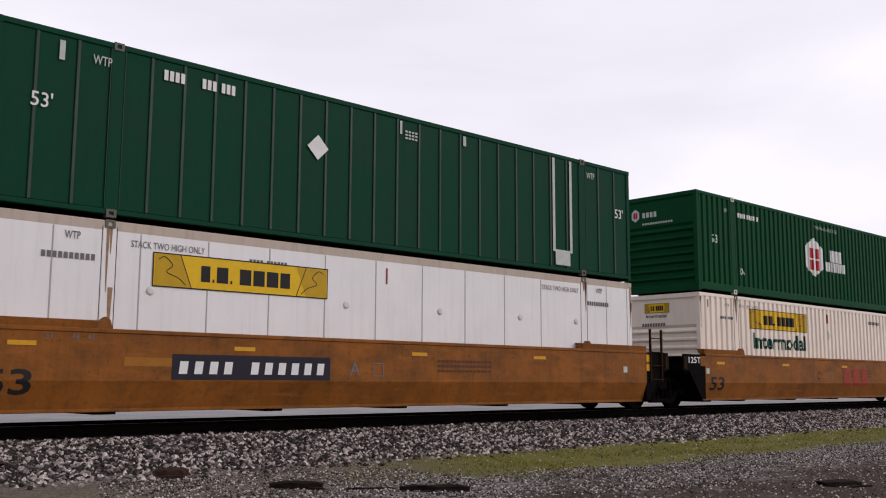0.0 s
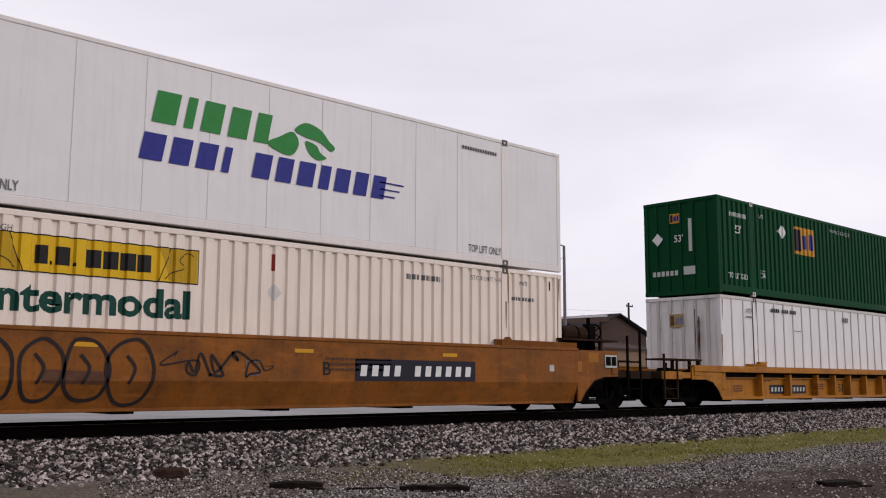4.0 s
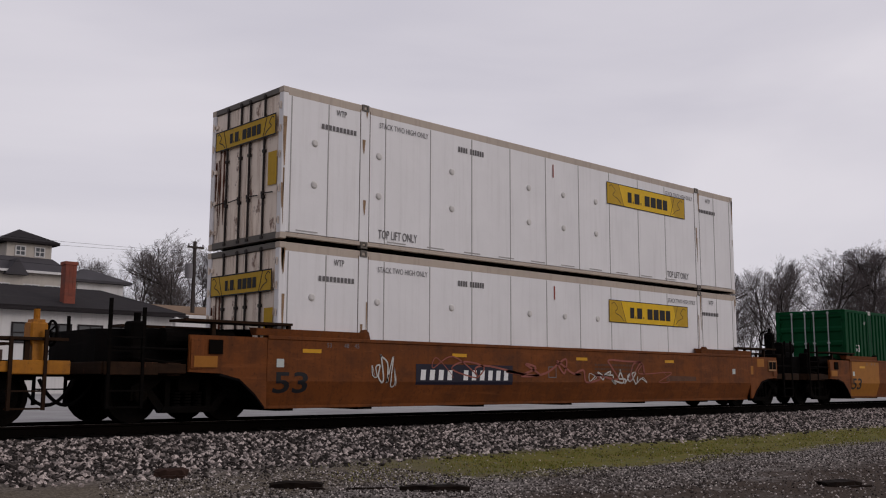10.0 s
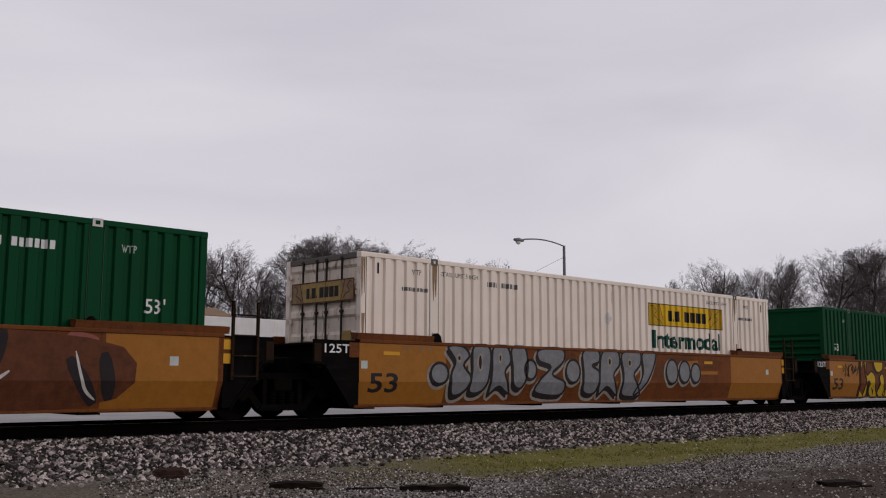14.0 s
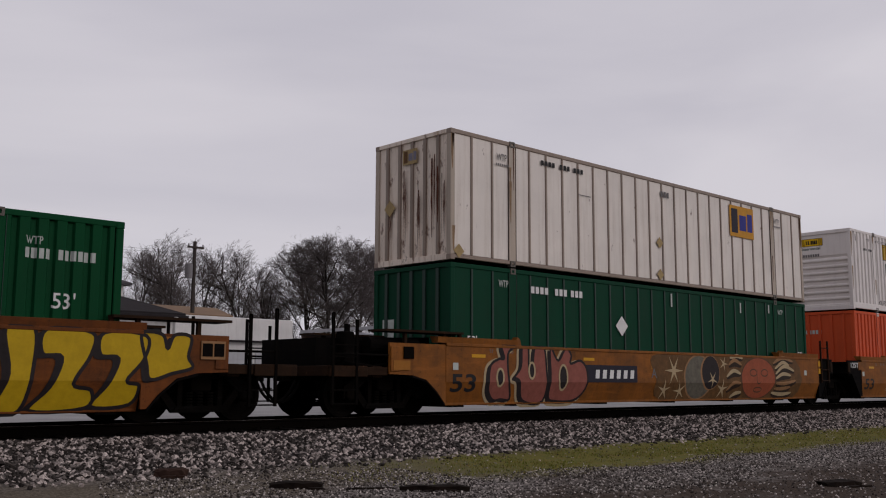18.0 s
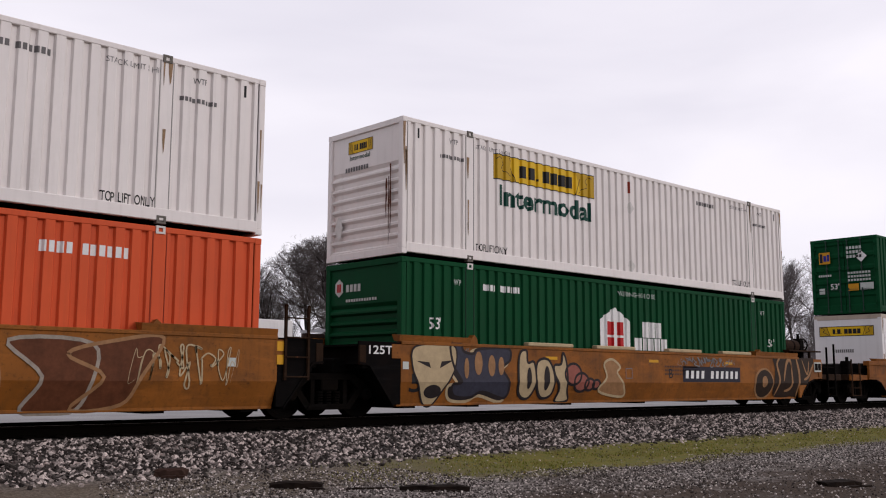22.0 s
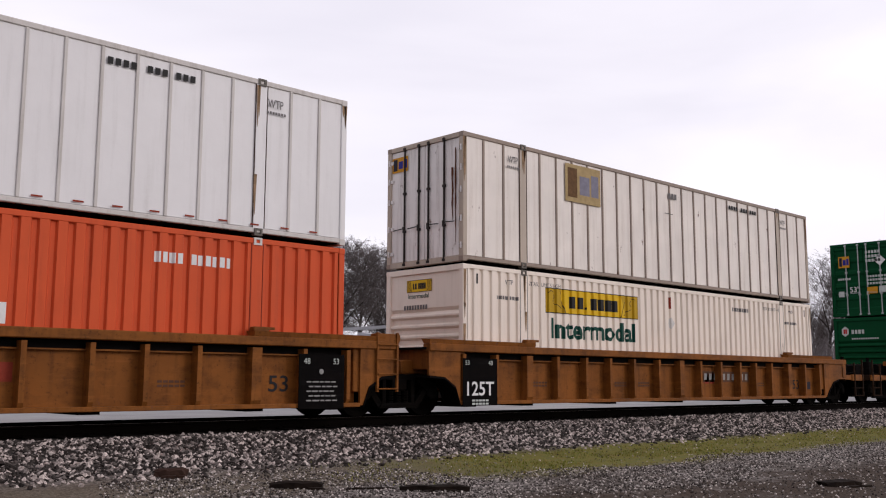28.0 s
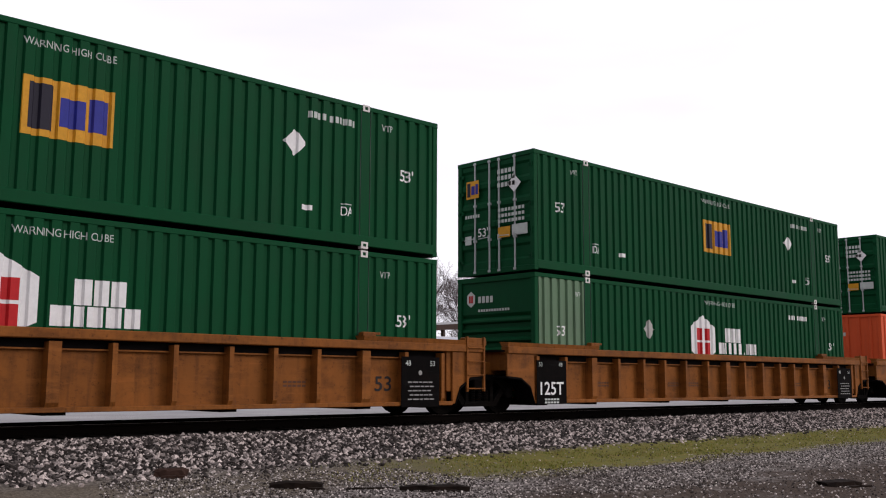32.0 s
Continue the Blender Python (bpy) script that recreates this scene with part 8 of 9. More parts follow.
# ---- beyond the track ----
SHINGLE = paint("dark_grey_shingles", (0.030, 0.026, 0.027), (0.018, 0.016, 0.016), 0.7, 0.3, 0.0, 0.9, 0.1)
SHINGLE2 = paint("mid_grey_shingles", (0.075, 0.07, 0.075), (0.04, 0.036, 0.036), 0.6, 0.3, 0.0, 0.9, 0.1)
METAL_ROOF = paint("pale_grey_metal_roof", (0.42, 0.42, 0.44), (0.22, 0.21, 0.21), 0.5, 0.3, 0.1, 0.55)
SIDING = paint("white_siding", (0.66, 0.64, 0.62), (0.30, 0.27, 0.25), 0.4, 0.25, 0.0, 0.7)
STUCCO = paint("beige_stucco", (0.52, 0.47, 0.41), (0.28, 0.24, 0.2), 0.5, 0.3, 0.0, 0.8)
BRICK = paint("red_brick", (0.24, 0.065, 0.04), (0.09, 0.05, 0.04), 0.8, 0.3, 0.0, 0.85)
BARN = paint("dark_brown_boards", (0.060, 0.034, 0.026), (0.03, 0.02, 0.016), 0.8, 0.4, 0.0, 0.85)
TANWALL = paint("tan_board_wall", (0.22, 0.14, 0.085), (0.10, 0.07, 0.05), 0.6, 0.3, 0.0, 0.85)
POLE = paint("grey_brown_pole_wood", (0.06, 0.05, 0.045), (0.03, 0.025, 0.02), 0.6, 0.3, 0.0, 0.9, 0.1)
GALV = paint("dull_galvanised_steel", (0.16, 0.15, 0.155), (0.08, 0.07, 0.065), 0.4, 0.2, 0.0, 0.5)
GLASS, _, gb = shader("dark_window_glass", 0.08, 0.0, 0.6)
gb.inputs["Base Color"].default_value = (0.03, 0.035, 0.04, 1)


def lot(y):
    """Stand of a building whose front lies at y: on the rising lot."""
    return pose(-0.006 * y + 0.05, 0.16, ground_z(30, y) - 0.02)




def gable_roof(bm, x0, x1, y0, y1, z, rise, over=0.4, along="x"):
    if along == "x":
        ym = (y0 + y1) / 2
        hull(bm, [[(x, y0 - over, z), (x, y0 - over, z + 0.15), (x, ym, z + rise + 0.15), (x, y1 + over, z + 0.15), (x, y1 + over, z), (x, ym, z + rise)] for x in (x0 - over, x1 + over)])
    else:
        xm = (x0 + x1) / 2
        hull(bm, [[(x0 - over, y, z), (x0 - over, y, z + 0.15), (xm, y, z + rise + 0.15), (x1 + over, y, z + 0.15), (x1 + over, y, z), (xm, y, z + rise)] for y in (y0 - over, y1 + over)])


def hip_roof(bm, x0, x1, y0, y1, z, rise, over=0.5, ridge=0.0):
    xm, ym = (x0 + x1) / 2, (y0 + y1) / 2
    a = [(x0 - over, y0 - over, z), (x1 + over, y0 - over, z), (x1 + over, y1 + over, z), (x0 - over, y1 + over, z)]
    b = [(p[0], p[1], z + 0.18) for p in a]
    hull(bm, [a, b])
    t = [(xm - ridge, ym - 0.1, z + rise), (xm + ridge + 0.05, ym - 0.1, z + rise), (xm + ridge + 0.05, ym + 0.1, z + rise), (xm - ridge, ym + 0.1, z + rise)]
    hull(bm, [[(p[0], p[1], z + 0.18) for p in a], t])


def window(parent, x, y, z, w, h, frame_mat):
    """A window in a wall that faces -y."""
    us = (x - w / 2 - 0.08, x - w / 2, x - 0.03, x + 0.03, x + w / 2, x + w / 2 + 0.08)
    vs = (z - 0.08, z, z + h / 2 - 0.03, z + h / 2 + 0.03, z + h, z + h + 0.08)

    def lattice(bm):
        grid = [[bm.verts.new((u, y, v)) for u in us] for v in vs]
        faces = [bm.faces.new((grid[b][a], grid[b][a + 1], grid[b + 1][a + 1], grid[b + 1][a])) for a in range(5) for b in range(5) if a % 2 == 0 or b % 2 == 0]
        out = bmesh.ops.extrude_face_region(bm, geom=faces)["geom"]
        bmesh.ops.translate(bm, vec=(0, -0.06, 0), verts=[g for g in out if isinstance(g, bmesh.types.BMVert)])
    f = part("window", drawing(lattice), frame_mat, parent)
    part("pane", drawing(lambda bm: box(bm, x - w / 2, x + w / 2, y - 0.03, y - 0.005, z, z + h)), GLASS, f)


# beige house with a low hip roof on its tower
h = thing("house", "tall beige stucco house with a dark hipped roof", "house", lot(65.0))
part("tower_wall", drawing(lambda bm: box(bm, 23.2, 26.2, 66.8, 71.4, 0, 9.6)), STUCCO, h)
part("tower_roof", drawing(lambda bm: hip_roof(bm, 23.2, 26.2, 66.8, 71.4, 9.6, 1.25, 0.42)), SHINGLE, h)
part("wall", drawing(lambda bm: box(bm, 17.5, 26.6, 65.0, 74.0, 0, 7.5)), STUCCO, h)
part("skirt_roof", drawing(lambda bm: hull(bm, [[(17.1, 64.6, 7.5), (27.0, 64.6, 7.5), (27.0, 74.4, 7.5), (17.1, 74.4, 7.5)], [(19.0, 66.7, 8.65), (26.25, 66.7, 8.65), (26.25, 72.0, 8.65), (19.0, 72.0, 8.65)]])), SHINGLE2, h)
part("eave_trim", drawing(lambda bm: box(bm, 17.05, 27.05, 64.5, 64.6, 7.38, 7.54)), SIDING, h)
part("gable_dormer", drawing(lambda bm: prism(bm, [(22.4, 7.2), (23.9, 7.2), (23.15, 8.3)], 64.4, 66.8)), SHINGLE2, h)
part("corner_board", drawing(lambda bm: box(bm, 26.5, 26.63, 64.95, 65.1, 0, 7.4)), SIDING, h)
for x in (18.8, 20.6, 22.4, 24.3, 25.7):
    window(h, x, 65.0, 5.1, 0.9, 1.5, SIDING)
for x in (24.1, 25.4):
    window(h, x, 66.8, 8.8, 0.55, 0.55, SIDING)

# long low building with a dark roof and white wall, brick chimney
h = thing("house", "long white building with a dark shingle roof and brick chimney", "house", lot(47.5))
part("wall", drawing(lambda bm: box(bm, 6.0, 25.3, 47.5, 57.0, 0, 4.05)), SIDING, h)
part("roof", drawing(lambda bm: hip_roof(bm, 6.0, 25.3, 47.5, 57.0, 4.05, 1.6, 0.5, 7.6)), SHINGLE, h)
ch = part("chimney", drawing(lambda bm: (box(bm, 19.55, 20.12, 47.9, 48.45, 3.8, 6.55, 0.02), box(bm, 19.5, 20.17, 47.85, 48.5, 6.42, 6.6, 0.02))), BRICK, h, "red brick chimney stack")
for i in range(9):
    part("brick", drawing(lambda bm: [box(bm, 19.56 + k * 0.19, 19.73 + k * 0.19, 47.885, 47.9, 4.9 + i * 0.17, 5.04 + i * 0.17) for k in range(3)]), BRICK, ch)
for x in (17.6, 19.2, 20.8, 22.4, 24.0):
    window(h, x, 47.5, 2.5, 1.15, 0.85, SHINGLE)
part("door", drawing(lambda bm: box(bm, 15.6, 16.6, 47.44, 47.5, 0, 2.1, 0.01)), BARN, h)
part("porch_post", drawing(lambda bm: box(bm, 25.0, 25.15, 46.6, 46.75, 0, 4.0)), SIDING, h)
part("gutter", drawing(lambda bm: box(bm, 5.6, 25.9, 46.85, 47.0, 3.98, 4.12, 0.02)), SHINGLE, h)

# grey-roofed house behind it
h = thing("house", "pale house with a mid-grey hipped roof", "house", lot(70.3))
part("wall", drawing(lambda bm: box(bm, 29.6, 33.2, 70.3, 76.0, 0, 7.4)), SIDING, h)
part("roof", drawing(lambda bm: hip_roof(bm, 29.6, 33.2, 70.3, 76.0, 7.4, 1.3, 0.5, 0.3)), SHINGLE2, h)
for x in (30.4, 32.3):
    window(h, x, 70.3, 4.2, 1.0, 1.5, SIDING)

# white shed
h = thing("storage_building", "long white storage building with a flat parapet", "building", lot(50.0))
part("wall", drawing(lambda bm: box(bm, 27.0, 34.4, 50.0, 58.0, 0, 3.0)), SIDING, h)
part("parapet", drawing(lambda bm: box(bm, 26.8, 34.6, 49.75, 58.2, 3.0, 4.35, 0.03)), SIDING, h)
part("trim_band", drawing(lambda bm: box(bm, 26.75, 34.65, 49.7, 49.76, 2.9, 3.02)), SHINGLE, h)
for x in (28.4, 30.8, 33.2):
    door = part("roller_door", drawing(lambda bm: box(bm, x - 1.1, x + 1.1, 49.93, 50.0, 0, 2.4)), METAL_ROOF, h)
    for i in range(7):
        part("slat", drawing(lambda bm: box(bm, x - 1.1, x + 1.1, 49.915, 49.93, 0.1 + 0.3 * i, 0.37 + 0.3 * i)), METAL_ROOF, door)
h = thing("cabin", "small tan-roofed brown cabin beside the white shed", "building", lot(60.0))
part("wall", drawing(lambda bm: box(bm, 31.0, 36.0, 60.0, 64.0, 0, 4.9)), BARN, h)
part("roof", drawing(lambda bm: gable_roof(bm, 31.0, 36.0, 60.0, 64.0, 4.9, 0.7)), TANWALL, h)

# open-sided sheds with pale metal roofs
h = thing("open_shed", "wide open-sided shed with a pale grey metal roof", "building", lot(46.2))
part("roof", drawing(lambda bm: prism(bm, [(39.5, 4.0), (61.5, 5.75), (61.5, 5.95), (39.5, 4.2)], 46.0, 56.0)), METAL_ROOF, h)
part("fascia", drawing(lambda bm: prism(bm, [(39.4, 3.7), (61.6, 5.4), (61.6, 5.78), (39.4, 4.05)], 45.9, 46.0)), BARN, h)
part("wall", drawing(lambda bm: box(bm, 39.6, 61.0, 55.7, 56.0, 0, 4.0)), BARN, h)
part("tan_wall", drawing(lambda bm: box(bm, 52.0, 57.5, 46.5, 47.0, 0, 4.3)), TANWALL, h)
for x in (40, 44, 48, 52, 57, 61):
    part("post", drawing(lambda bm: box(bm, x, x + 0.18, 46.2, 46.4, 0, 3.9 + (x - 40) * 0.075)), BARN, h)
h = thing("open_shed", "low shed with a pale sloping metal roof", "building", lot(36.2))
part("roof", drawing(lambda bm: prism_x(bm, [(36.0, 2.75), (42.0, 3.35), (42.0, 3.5), (36.0, 2.9)], 33.5, 43.0)), METAL_ROOF, h)
for x in (33.8, 37, 40, 42.7):
    part("post", drawing(lambda bm: box(bm, x, x + 0.14, 36.2, 36.34, 0, 2.8)), BARN, h)
part("wall", drawing(lambda bm: box(bm, 33.6, 43, 41.7, 41.9, 0, 3.3)), BARN, h)

# dark barn and small store at the right
h = thing("barn", "dark gabled barn with brown board walls", "barn", lot(58.0))
part("wall", drawing(lambda bm: box(bm, 74.0, 84.0, 58.0, 66.0, 0, 5.2)), BARN, h)
part("gable", drawing(lambda bm: prism(bm, [(74.0, 5.2), (84.0, 5.2), (79.0, 7.1)], 58.0, 58.3)), BARN, h)
part("roof", drawing(lambda bm: gable_roof(bm, 74.0, 84.0, 58.0, 66.0, 5.2, 2.0, 0.5, "y")), SHINGLE, h)
part("lean_to", drawing(lambda bm: box(bm, 70.5, 78.0, 54.0, 58.0, 0, 3.6)), TANWALL, h)
part("lean_to_roof", drawing(lambda bm: prism_x(bm, [(53.6, 3.55), (58.0, 4.5), (58.0, 4.65), (53.6, 3.7)], 70.2, 78.3)), BARN, h)
h = thing("storage_building", "low white store with a flat roof", "building", lot(62.0))
part("wall", drawing(lambda bm: box(bm, 84.0, 100.0, 62.0, 70.0, 0, 3.2)), SIDING, h)
part("roof", drawing(lambda bm: box(bm, 83.7, 100.3, 61.7, 70.3, 3.2, 3.5, 0.02)), METAL_ROOF, h)


# ---- poles ----
def street_lamp(x, y, top):
    t = thing("street_lamp", "grey steel street lamp with a long curved arm", "street lamp", pose(x, y, ground_z(x, y) - 0.02))
    part("pole", drawing(lambda bm: rod(bm, (0, 0, 0), (0, 0, top), 0.13, 10, 0.09)), GALV, t)
    arm = [(-0.05 - 4.0 * (i / 9), 0, top - 0.25 + 0.42 * math.sin(math.pi * (0.18 + 0.62 * i / 9))) for i in range(10)]
    part("arm", drawing(lambda bm: tube(bm, arm, 0.045, 8)), GALV, t)
    e = arm[-1]
    part("lamp_head", drawing(lambda bm: hull(bm, [[(e[0] + a, r * math.cos(j * math.tau / 10), e[2] - 0.08 + 0.7 * r * math.sin(j * math.tau / 10)) for j in range(10)] for a, r in ((0.1, 0.06), (-0.15, 0.16), (-0.45, 0.21), (-0.75, 0.12))])), GALV, t)
    part("glass_bowl", drawing(lambda bm: hull(bm, [[(e[0] - 0.42 + r * math.cos(j * math.tau / 10), r * 0.8 * math.sin(j * math.tau / 10), z) for j in range(10)] for z, r in ((e[2] - 0.15, 0.2), (e[2] - 0.3, 0.15), (e[2] - 0.36, 0.05))])), CAST_W, t)
    part("stay_wire", drawing(lambda bm: rod(bm, (0, 0, top - 0.75), (-2.9, 0.8, top - 2.2), 0.012, 4)), GALV, t)


street_lamp(49.03, 40.36, 9.66)


def utility_pole(x, y, top, drum=True):
    t = thing("utility_pole", "weathered wooden utility pole with a crossarm", "utility pole", pose(x, y, ground_z(x, y) - 0.02))
    part("pole", drawing(lambda bm: rod(bm, (0, 0, 0), (0, 0, top), 0.17, 10, 0.12)), POLE, t)
    arm = part("crossarm", drawing(lambda bm: box(bm, -0.62, 0.62, -0.2, -0.08, top - 0.5, top - 0.36, 0.01)), POLE, t)
    for k in (-0.55, 0.55):
        part("insulator", drawing(lambda bm: rod(bm, (k, -0.14, top - 0.36), (k, -0.14, top - 0.2), 0.05, 8)), GALV, arm)
    if drum:
        part("transformer", drawing(lambda bm: rod(bm, (-0.45, -0.1, top - 2.6), (-0.45, -0.1, top - 1.6), 0.27, 12)), GALV, t)


utility_pole(33.09, 60.17, 10.1)
utility_pole(93.0, 67.0, 9.5, False)


def wires(label, a, b, sag):
    pts = [tuple(Vector(a).lerp(Vector(b), i / 24) - Vector((0, 0, sag * 4 * (i / 24) * (1 - i / 24)))) for i in range(25)]
    tagged(part("overhead_wire", drawing(lambda bm: tube(bm, pts, 0.010, 4)), BLACK, None), label, "wire")


wires("thin overhead power line from pole to pole", (32.5, 60.0, 9.45), (-25, 70.0, 15.0), 1.6)
wires("thin overhead power line from pole to pole", (34.4, 60.0, 9.45), (-25, 72.0, 14.5), 1.8)
wires("thin overhead service line towards the houses", (33.4, 60.0, 8.0), (5, 55.0, 8.2), 0.6)
wires("thin overhead power line from pole to pole", (34.4, 60.0, 9.45), (92.0, 67.0, 8.8), 1.0)

# ---- bare trees ----
BARK, nt_b, b_b = shader("grey_brown_bark", 0.95, 0.0, 0.1)
nt_b.links.new(mixed(nt_b, noise_node(nt_b, nt_b.nodes.new("ShaderNodeTexCoord").outputs["Object"], 2.0, 5.0), (0.03, 0.025, 0.024), (0.08, 0.07, 0.066)), b_b.inputs["Base Color"])
TWIG, nt_t, b_t = shader("mauve_brown_twigs", 0.95, 0.0, 0.05)
nt_t.links.new(mixed(nt_t, noise_node(nt_t, nt_t.nodes.new("ShaderNodeTexCoord").outputs["Object"], 0.6, 3.0), (0.075, 0.062, 0.060), (0.17, 0.148, 0.148)), b_t.inputs["Base Color"])


def branch_quads(segs):
    """Tapered three-sided sticks from (start, end, radius, radius)."""
    verts, faces = [], []
    for a, b, r0, r1 in segs:
        d = (b - a).normalized()
        u = d.orthogonal().normalized()
        v = d.cross(u)
        k = len(verts)
        for p, r in ((a, r0), (b, r1)):
            for j in range(3):
                verts.append(p + (u * math.cos(j * math.tau / 3) + v * math.sin(j * math.tau / 3)) * r)
        for j in range(3):
            faces.append((k + j, k + (j + 1) % 3, k + 3 + (j + 1) % 3, k + 3 + j))
    return verts, faces


def make_tree(seed, height, wide, label, fork=0.3, spread=0.72, full=0.8):
    """A bare crown: a trunk that forks low, limbs that arch out and up, then three orders of ever finer twigs."""
    r = random.Random(seed)
    limbs, fine = [], []

    def stick(p, d, ln, rad, lev, up):
        n = (6, 5, 4, 3, 2)[lev]
        for i in range(n):
            q = p + d * (ln / n)
            k0, k1 = 1 - 0.55 * i / n, 1 - 0.55 * (i + 1) / n
            (limbs if lev < 2 else fine).append((p.copy(), q.copy(), max(rad * k0, 0.0065), max(rad * k1, 0.0048)))
            p = q
            d = (d + Vector((r.gauss(0, 0.13), r.gauss(0, 0.13), r.gauss(up, 0.07)))).normalized()
            if lev == 4 or (lev == 0 and i < n * fork):
                continue
            for _ in range((3, 3, 3, 2)[lev] if i < n - 1 else (3, 3, 3, 3)[lev]):
                a = r.uniform(0, math.tau)
                out = Vector((math.cos(a), math.sin(a), r.uniform(-0.1, 0.35)))
                out = (out - d * out.dot(d)).normalized()
                tilt = r.uniform(0.4, 1.15) * spread
                nd = (d * math.cos(tilt) + out * math.sin(tilt)).normalized()
                frac = (0.66, 0.54, 0.48, 0.5)[lev] * r.uniform(0.7, 1.15) * (1.0 - 0.35 * i / n)
                stick(p, nd, ln * frac, rad * (0.42, 0.45, 0.5, 0.6)[lev] * k1 ** 0.5, lev + 1, (0.08, 0.07, 0.06, 0.04)[lev])
    stick(Vector((0, 0, 0)), Vector((0, 0, 1)), height * 0.78, height * 0.017, 0, 0.02)
    # the crown keeps to a lumpy rounded outline
    lump = [(r.uniform(0, math.tau), r.uniform(2, 5)) for _ in range(3)]

    def inside(q):
        a = math.atan2(q.y, q.x)
        k = 1 + 0.10 * sum(math.sin(f * a + o + q.z) for o, f in lump) / 2
        return (q.x * q.x + q.y * q.y) / (wide * height * k) ** 2 + ((q.z - 0.53 * height) / (0.48 * height * k)) ** 2 < 1 or q.z < 0.25 * height
    r2 = random.Random(seed + 50)
    fine = [g for g in fine if inside(g[1]) and r2.random() < full]
    limbs = [g for g in limbs if inside(g[1])]
    t = thing("tree", label, "tree", pose(0, 0, 0), "bare trees beyond the track")
    for nm, segs, mat in (("trunk", limbs, BARK), ("crown", fine, TWIG)):
        v, f = branch_quads(segs)
        me = bpy.data.meshes.new(nm)
        me.from_pydata(v, [], f)
        me.materials.append(mat)
        link_part(nm, me, t)
    return t


def plant_trees():
    kinds = [make_tree(s, 10, w, lb, fk, sp, fl) for s, w, lb, fk, sp, fl in ((3, 0.36, "bare spreading deciduous tree with fine grey-brown twigs", 0.12, 0.85, 0.72), (8, 0.25, "bare upright deciduous tree with fine twigs", 0.15, 0.66, 0.62), (14, 0.44, "bare broad-crowned dark tree with dense twigs", 0.08, 0.95, 1.0), (21, 0.28, "slender bare tree with mauve-grey twigs", 0.25, 0.70, 0.5), (33, 0.05, "dead bare tree trunk with short stubs", 0.3, 0.5, 0.5))]
    r = random.Random(17)
    # x, y, height, kind of each tree in the front rows
    spots = [(40.9, 100, 12.3, 1), (44.8, 104, 12.6, 3), (44.6, 98, 12.7, 1), (46.1, 96, 13.3, 3), (47.7, 94, 14.2, 1), (48.0, 90, 14.7, 0), (53.6, 95, 14.0, 3), (56.9, 92, 14.6, 0), (63.3, 97, 12.8, 3), (66.7, 99, 13.0, 1), (65.9, 93, 15.8, 2), (66.0, 88, 16.3, 2), (74.7, 94, 16.7, 2), (81.9, 97, 17.1, 0), (81.9, 92, 17.2, 0), (89.9, 96, 17.5, 1), (98.4, 99, 16.7, 0), (106.1, 101, 17.4, 3), (139.9, 90, 18.3, 1), (134.8, 82, 18.8, 0), (150.0, 86, 19.7, 1), (168.7, 92, 21.0, 3), (152.6, 80, 20.9, 0), (176.0, 88, 22.8, 3), (166.7, 78, 22.9, 0), (204.1, 90, 24.8, 1), (178.1, 74, 24.9, 2), (191.8, 76, 27.2, 0)]
    spots += [(62.0, 95, 14.5, 4), (62.8, 95.5, 14.2, 4)]
    for i in range(24):
        spots.append((26 + 66 * i / 23 + r.uniform(-1.5, 1.5), r.uniform(106, 130), r.uniform(8.5, 11.5), r.choice((0, 1, 3))))
    for i in range(10):
        spots.append((134 + 12.0 * i + r.uniform(-2, 2), r.uniform(96, 116), r.uniform(10, 13) + i * 0.7, r.choice((0, 1, 3))))
    used = set()
    for x, y, h_, k in spots:
        q = Matrix.Translation((x, y, ground_z(x, y) - 0.1)) @ Matrix.Rotation(r.uniform(0, math.tau), 4, "Z") @ Matrix.Scale(h_ / 10, 4)
        o = copy_thing(kinds[k], Matrix.Identity(4)) if k in used else kinds[k]
        used.add(k)
        o.matrix_basis = q


plant_trees()


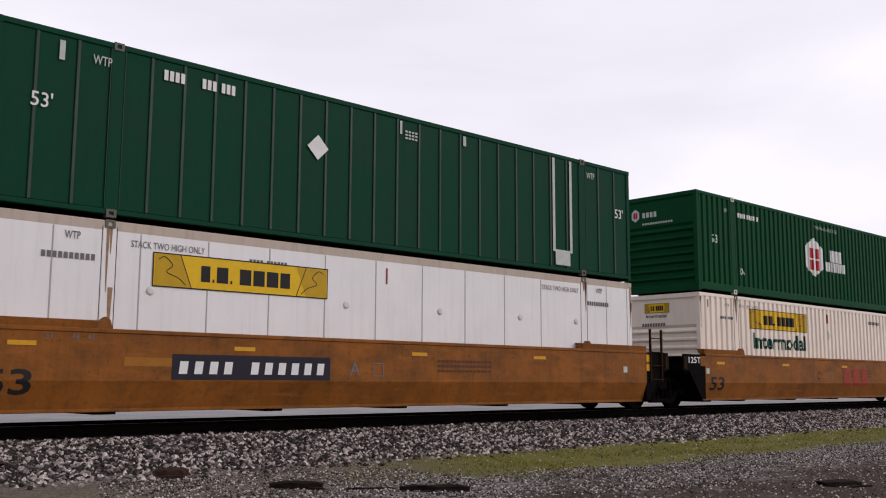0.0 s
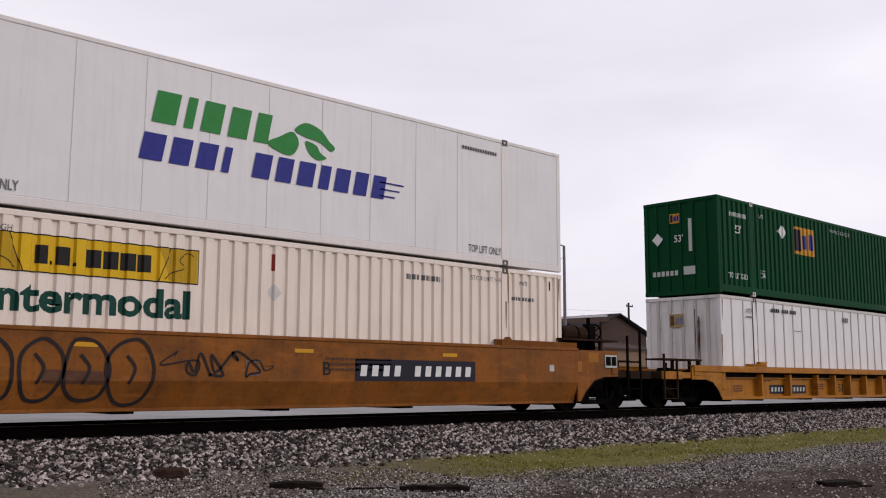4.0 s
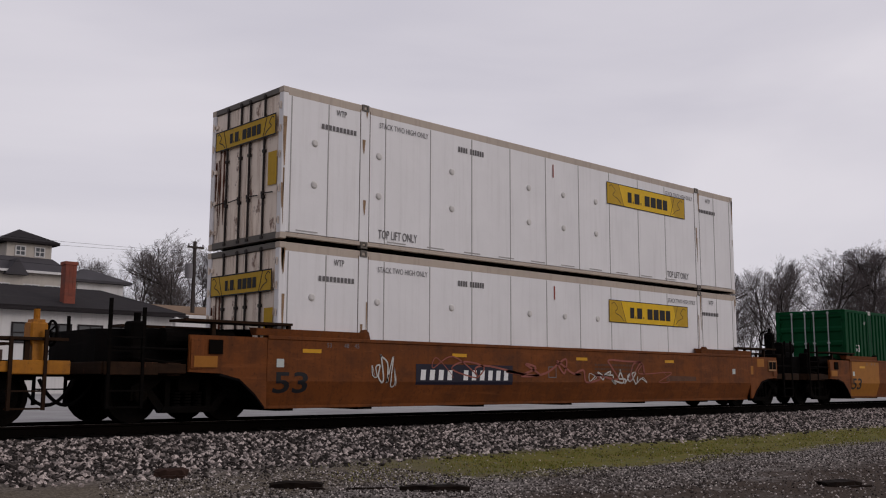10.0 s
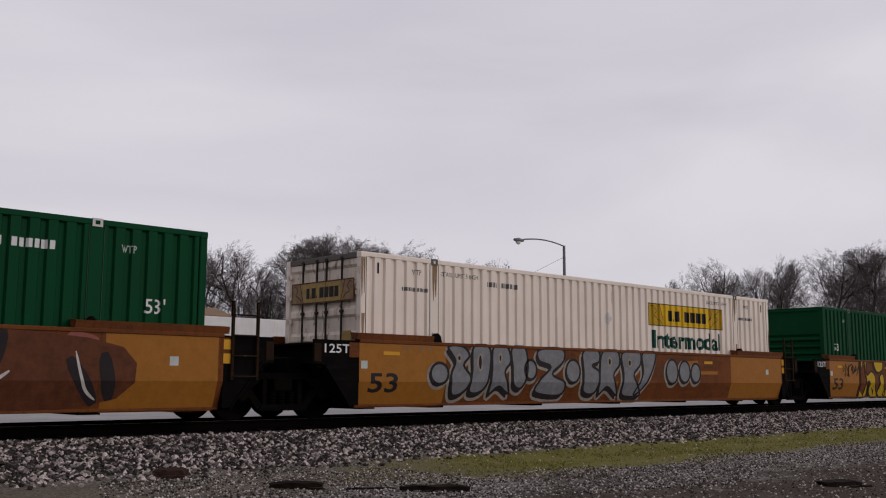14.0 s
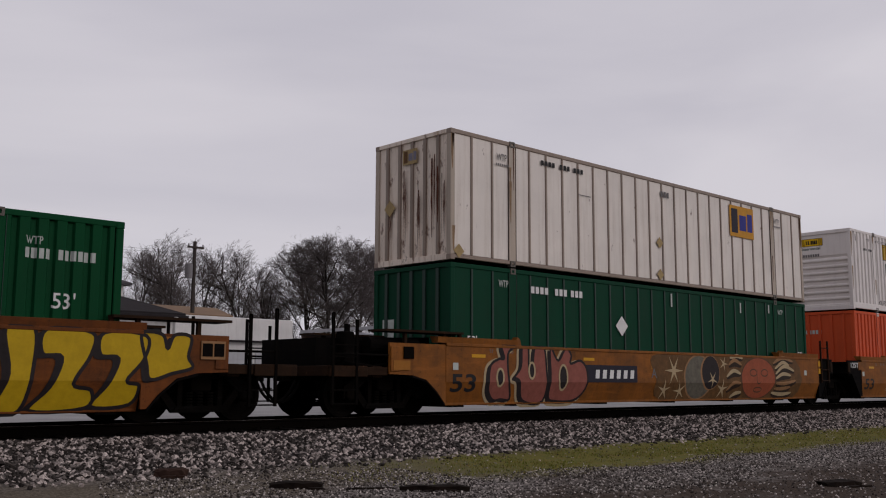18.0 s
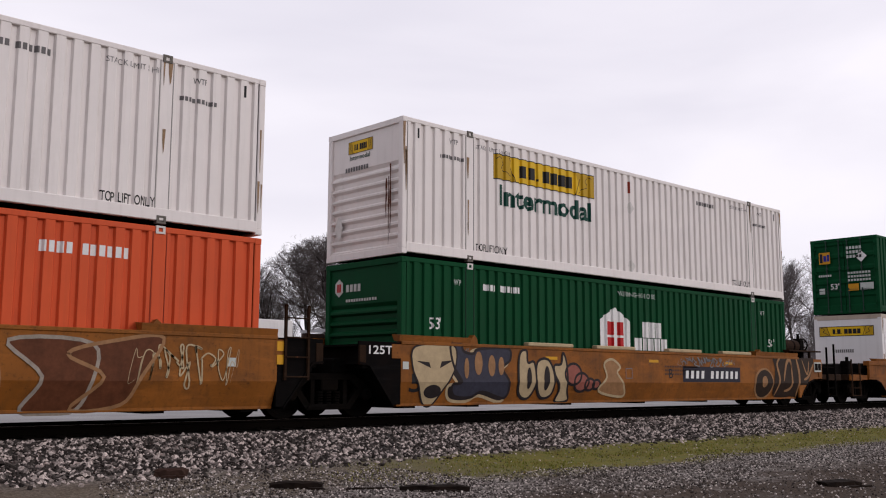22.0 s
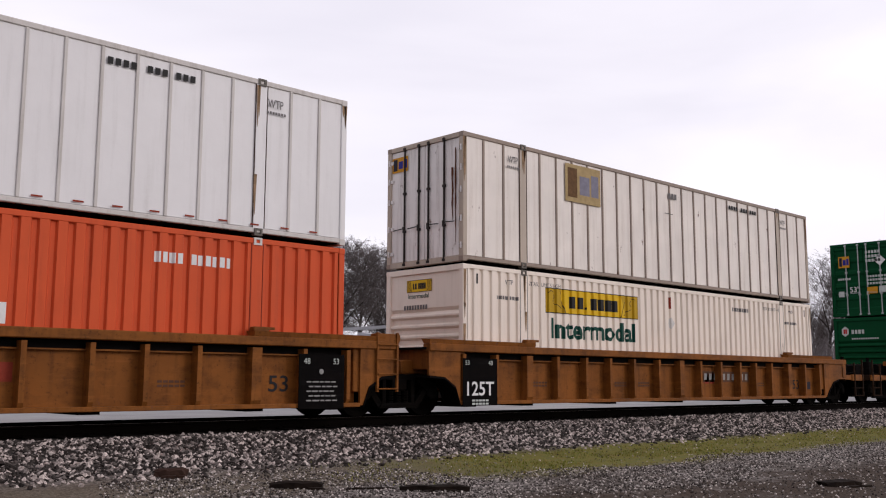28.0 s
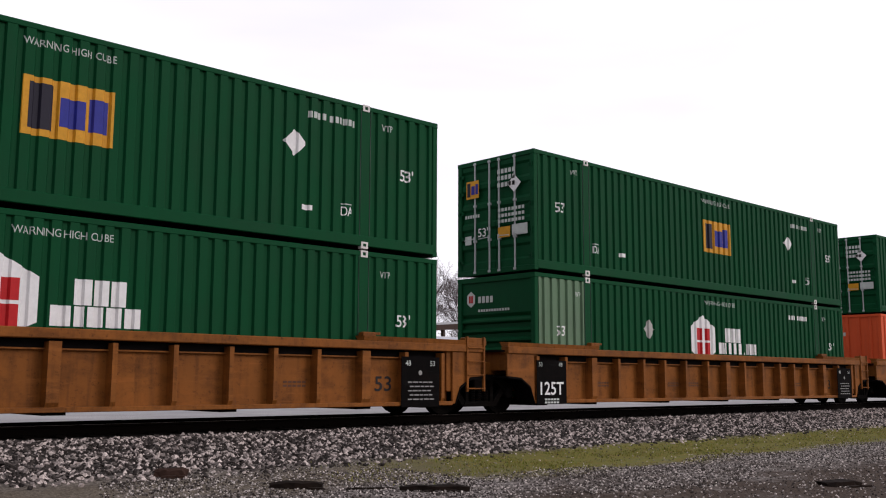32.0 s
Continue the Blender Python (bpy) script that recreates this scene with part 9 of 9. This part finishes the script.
def woods(name, label, n, d0, d1, h0, h1, thick, seed):
    """A band of bare undergrowth: leaning stems with side shoots."""
    r = np.random.RandomState(seed)
    verts, faces = [], []
    for i in range(n):
        a = r.uniform(math.radians(5), math.radians(80))
        d = r.uniform(d0, d1)
        x, y = d * math.sin(a), d * math.cos(a)
        if y < 55 or (d0 < 180 and math.radians(53) < a < math.radians(56)):
            continue
        z = ground_z(x, y) - 0.1
        h_ = r.uniform(h0, h1) * (0.78 + 0.3 * math.sin(a * 17) + 0.2 * math.sin(a * 41))
        w = r.uniform(0.3, 1.0) * thick
        dx, dy = math.cos(a) * w, -math.sin(a) * w
        lx = r.uniform(-1.2, 1.2)
        k = len(verts)
        verts += [(x - dx, y - dy, z), (x + dx, y + dy, z), (x + lx * math.cos(a), y - lx * math.sin(a), z + h_)]
        faces.append((k, k + 1, k + 2))
        for j in range(4):
            b = r.uniform(0.1, 0.9) * h_
            k = len(verts)
            sx = r.uniform(-2.0, 2.0)
            verts += [(x, y, z + b), (x + 0.5 * thick, y, z + b + 0.6 * thick), (x + sx * math.cos(a), y - sx * math.sin(a), z + b + r.uniform(0.5, 2.2))]
            faces.append((k, k + 1, k + 2))
    me = bpy.data.meshes.new(name)
    me.from_pydata(verts, [], faces)
    me.materials.append(TWIG)
    tagged(new(name, me), label, "woods", kind="stuff")


woods("far_woods", "hazy band of distant bare woods", 7000, 190, 330, 6, 12, 0.2, 4)
woods("thicket", "grey-brown bare undergrowth between the trees", 11000, 112, 165, 3.6, 7.4, 0.075, 9)


# ---- the train rolls ----
def motions():
    times = [0.0, 2.0, 4.0, 6.0, 8.0, 10.0, 12.0, 14.0, 16.0, 18.0, 20.0, 22.0, 24.0, 26.0, 28.0, 30.0, 32.0]
    for ob in [o for o in scene.objects if o.parent is None and o.get("group") in ("containers on the train", "cars of the train")]:
        x, y, z = ob.location
        walk(ob, [(t, pose(x - gone(t), y, z)) for t in times])
    turns = [(i / FPS, -math.degrees(gone(i / FPS) / R_WHEEL)) for i in range(0, 32 * FPS + 1)]
    for w in WHEELSETS:
        x, y, z = w.location
        walk(w, [(t, pose(x, y, z, 0, a, 0)) for t, a in turns])


motions()
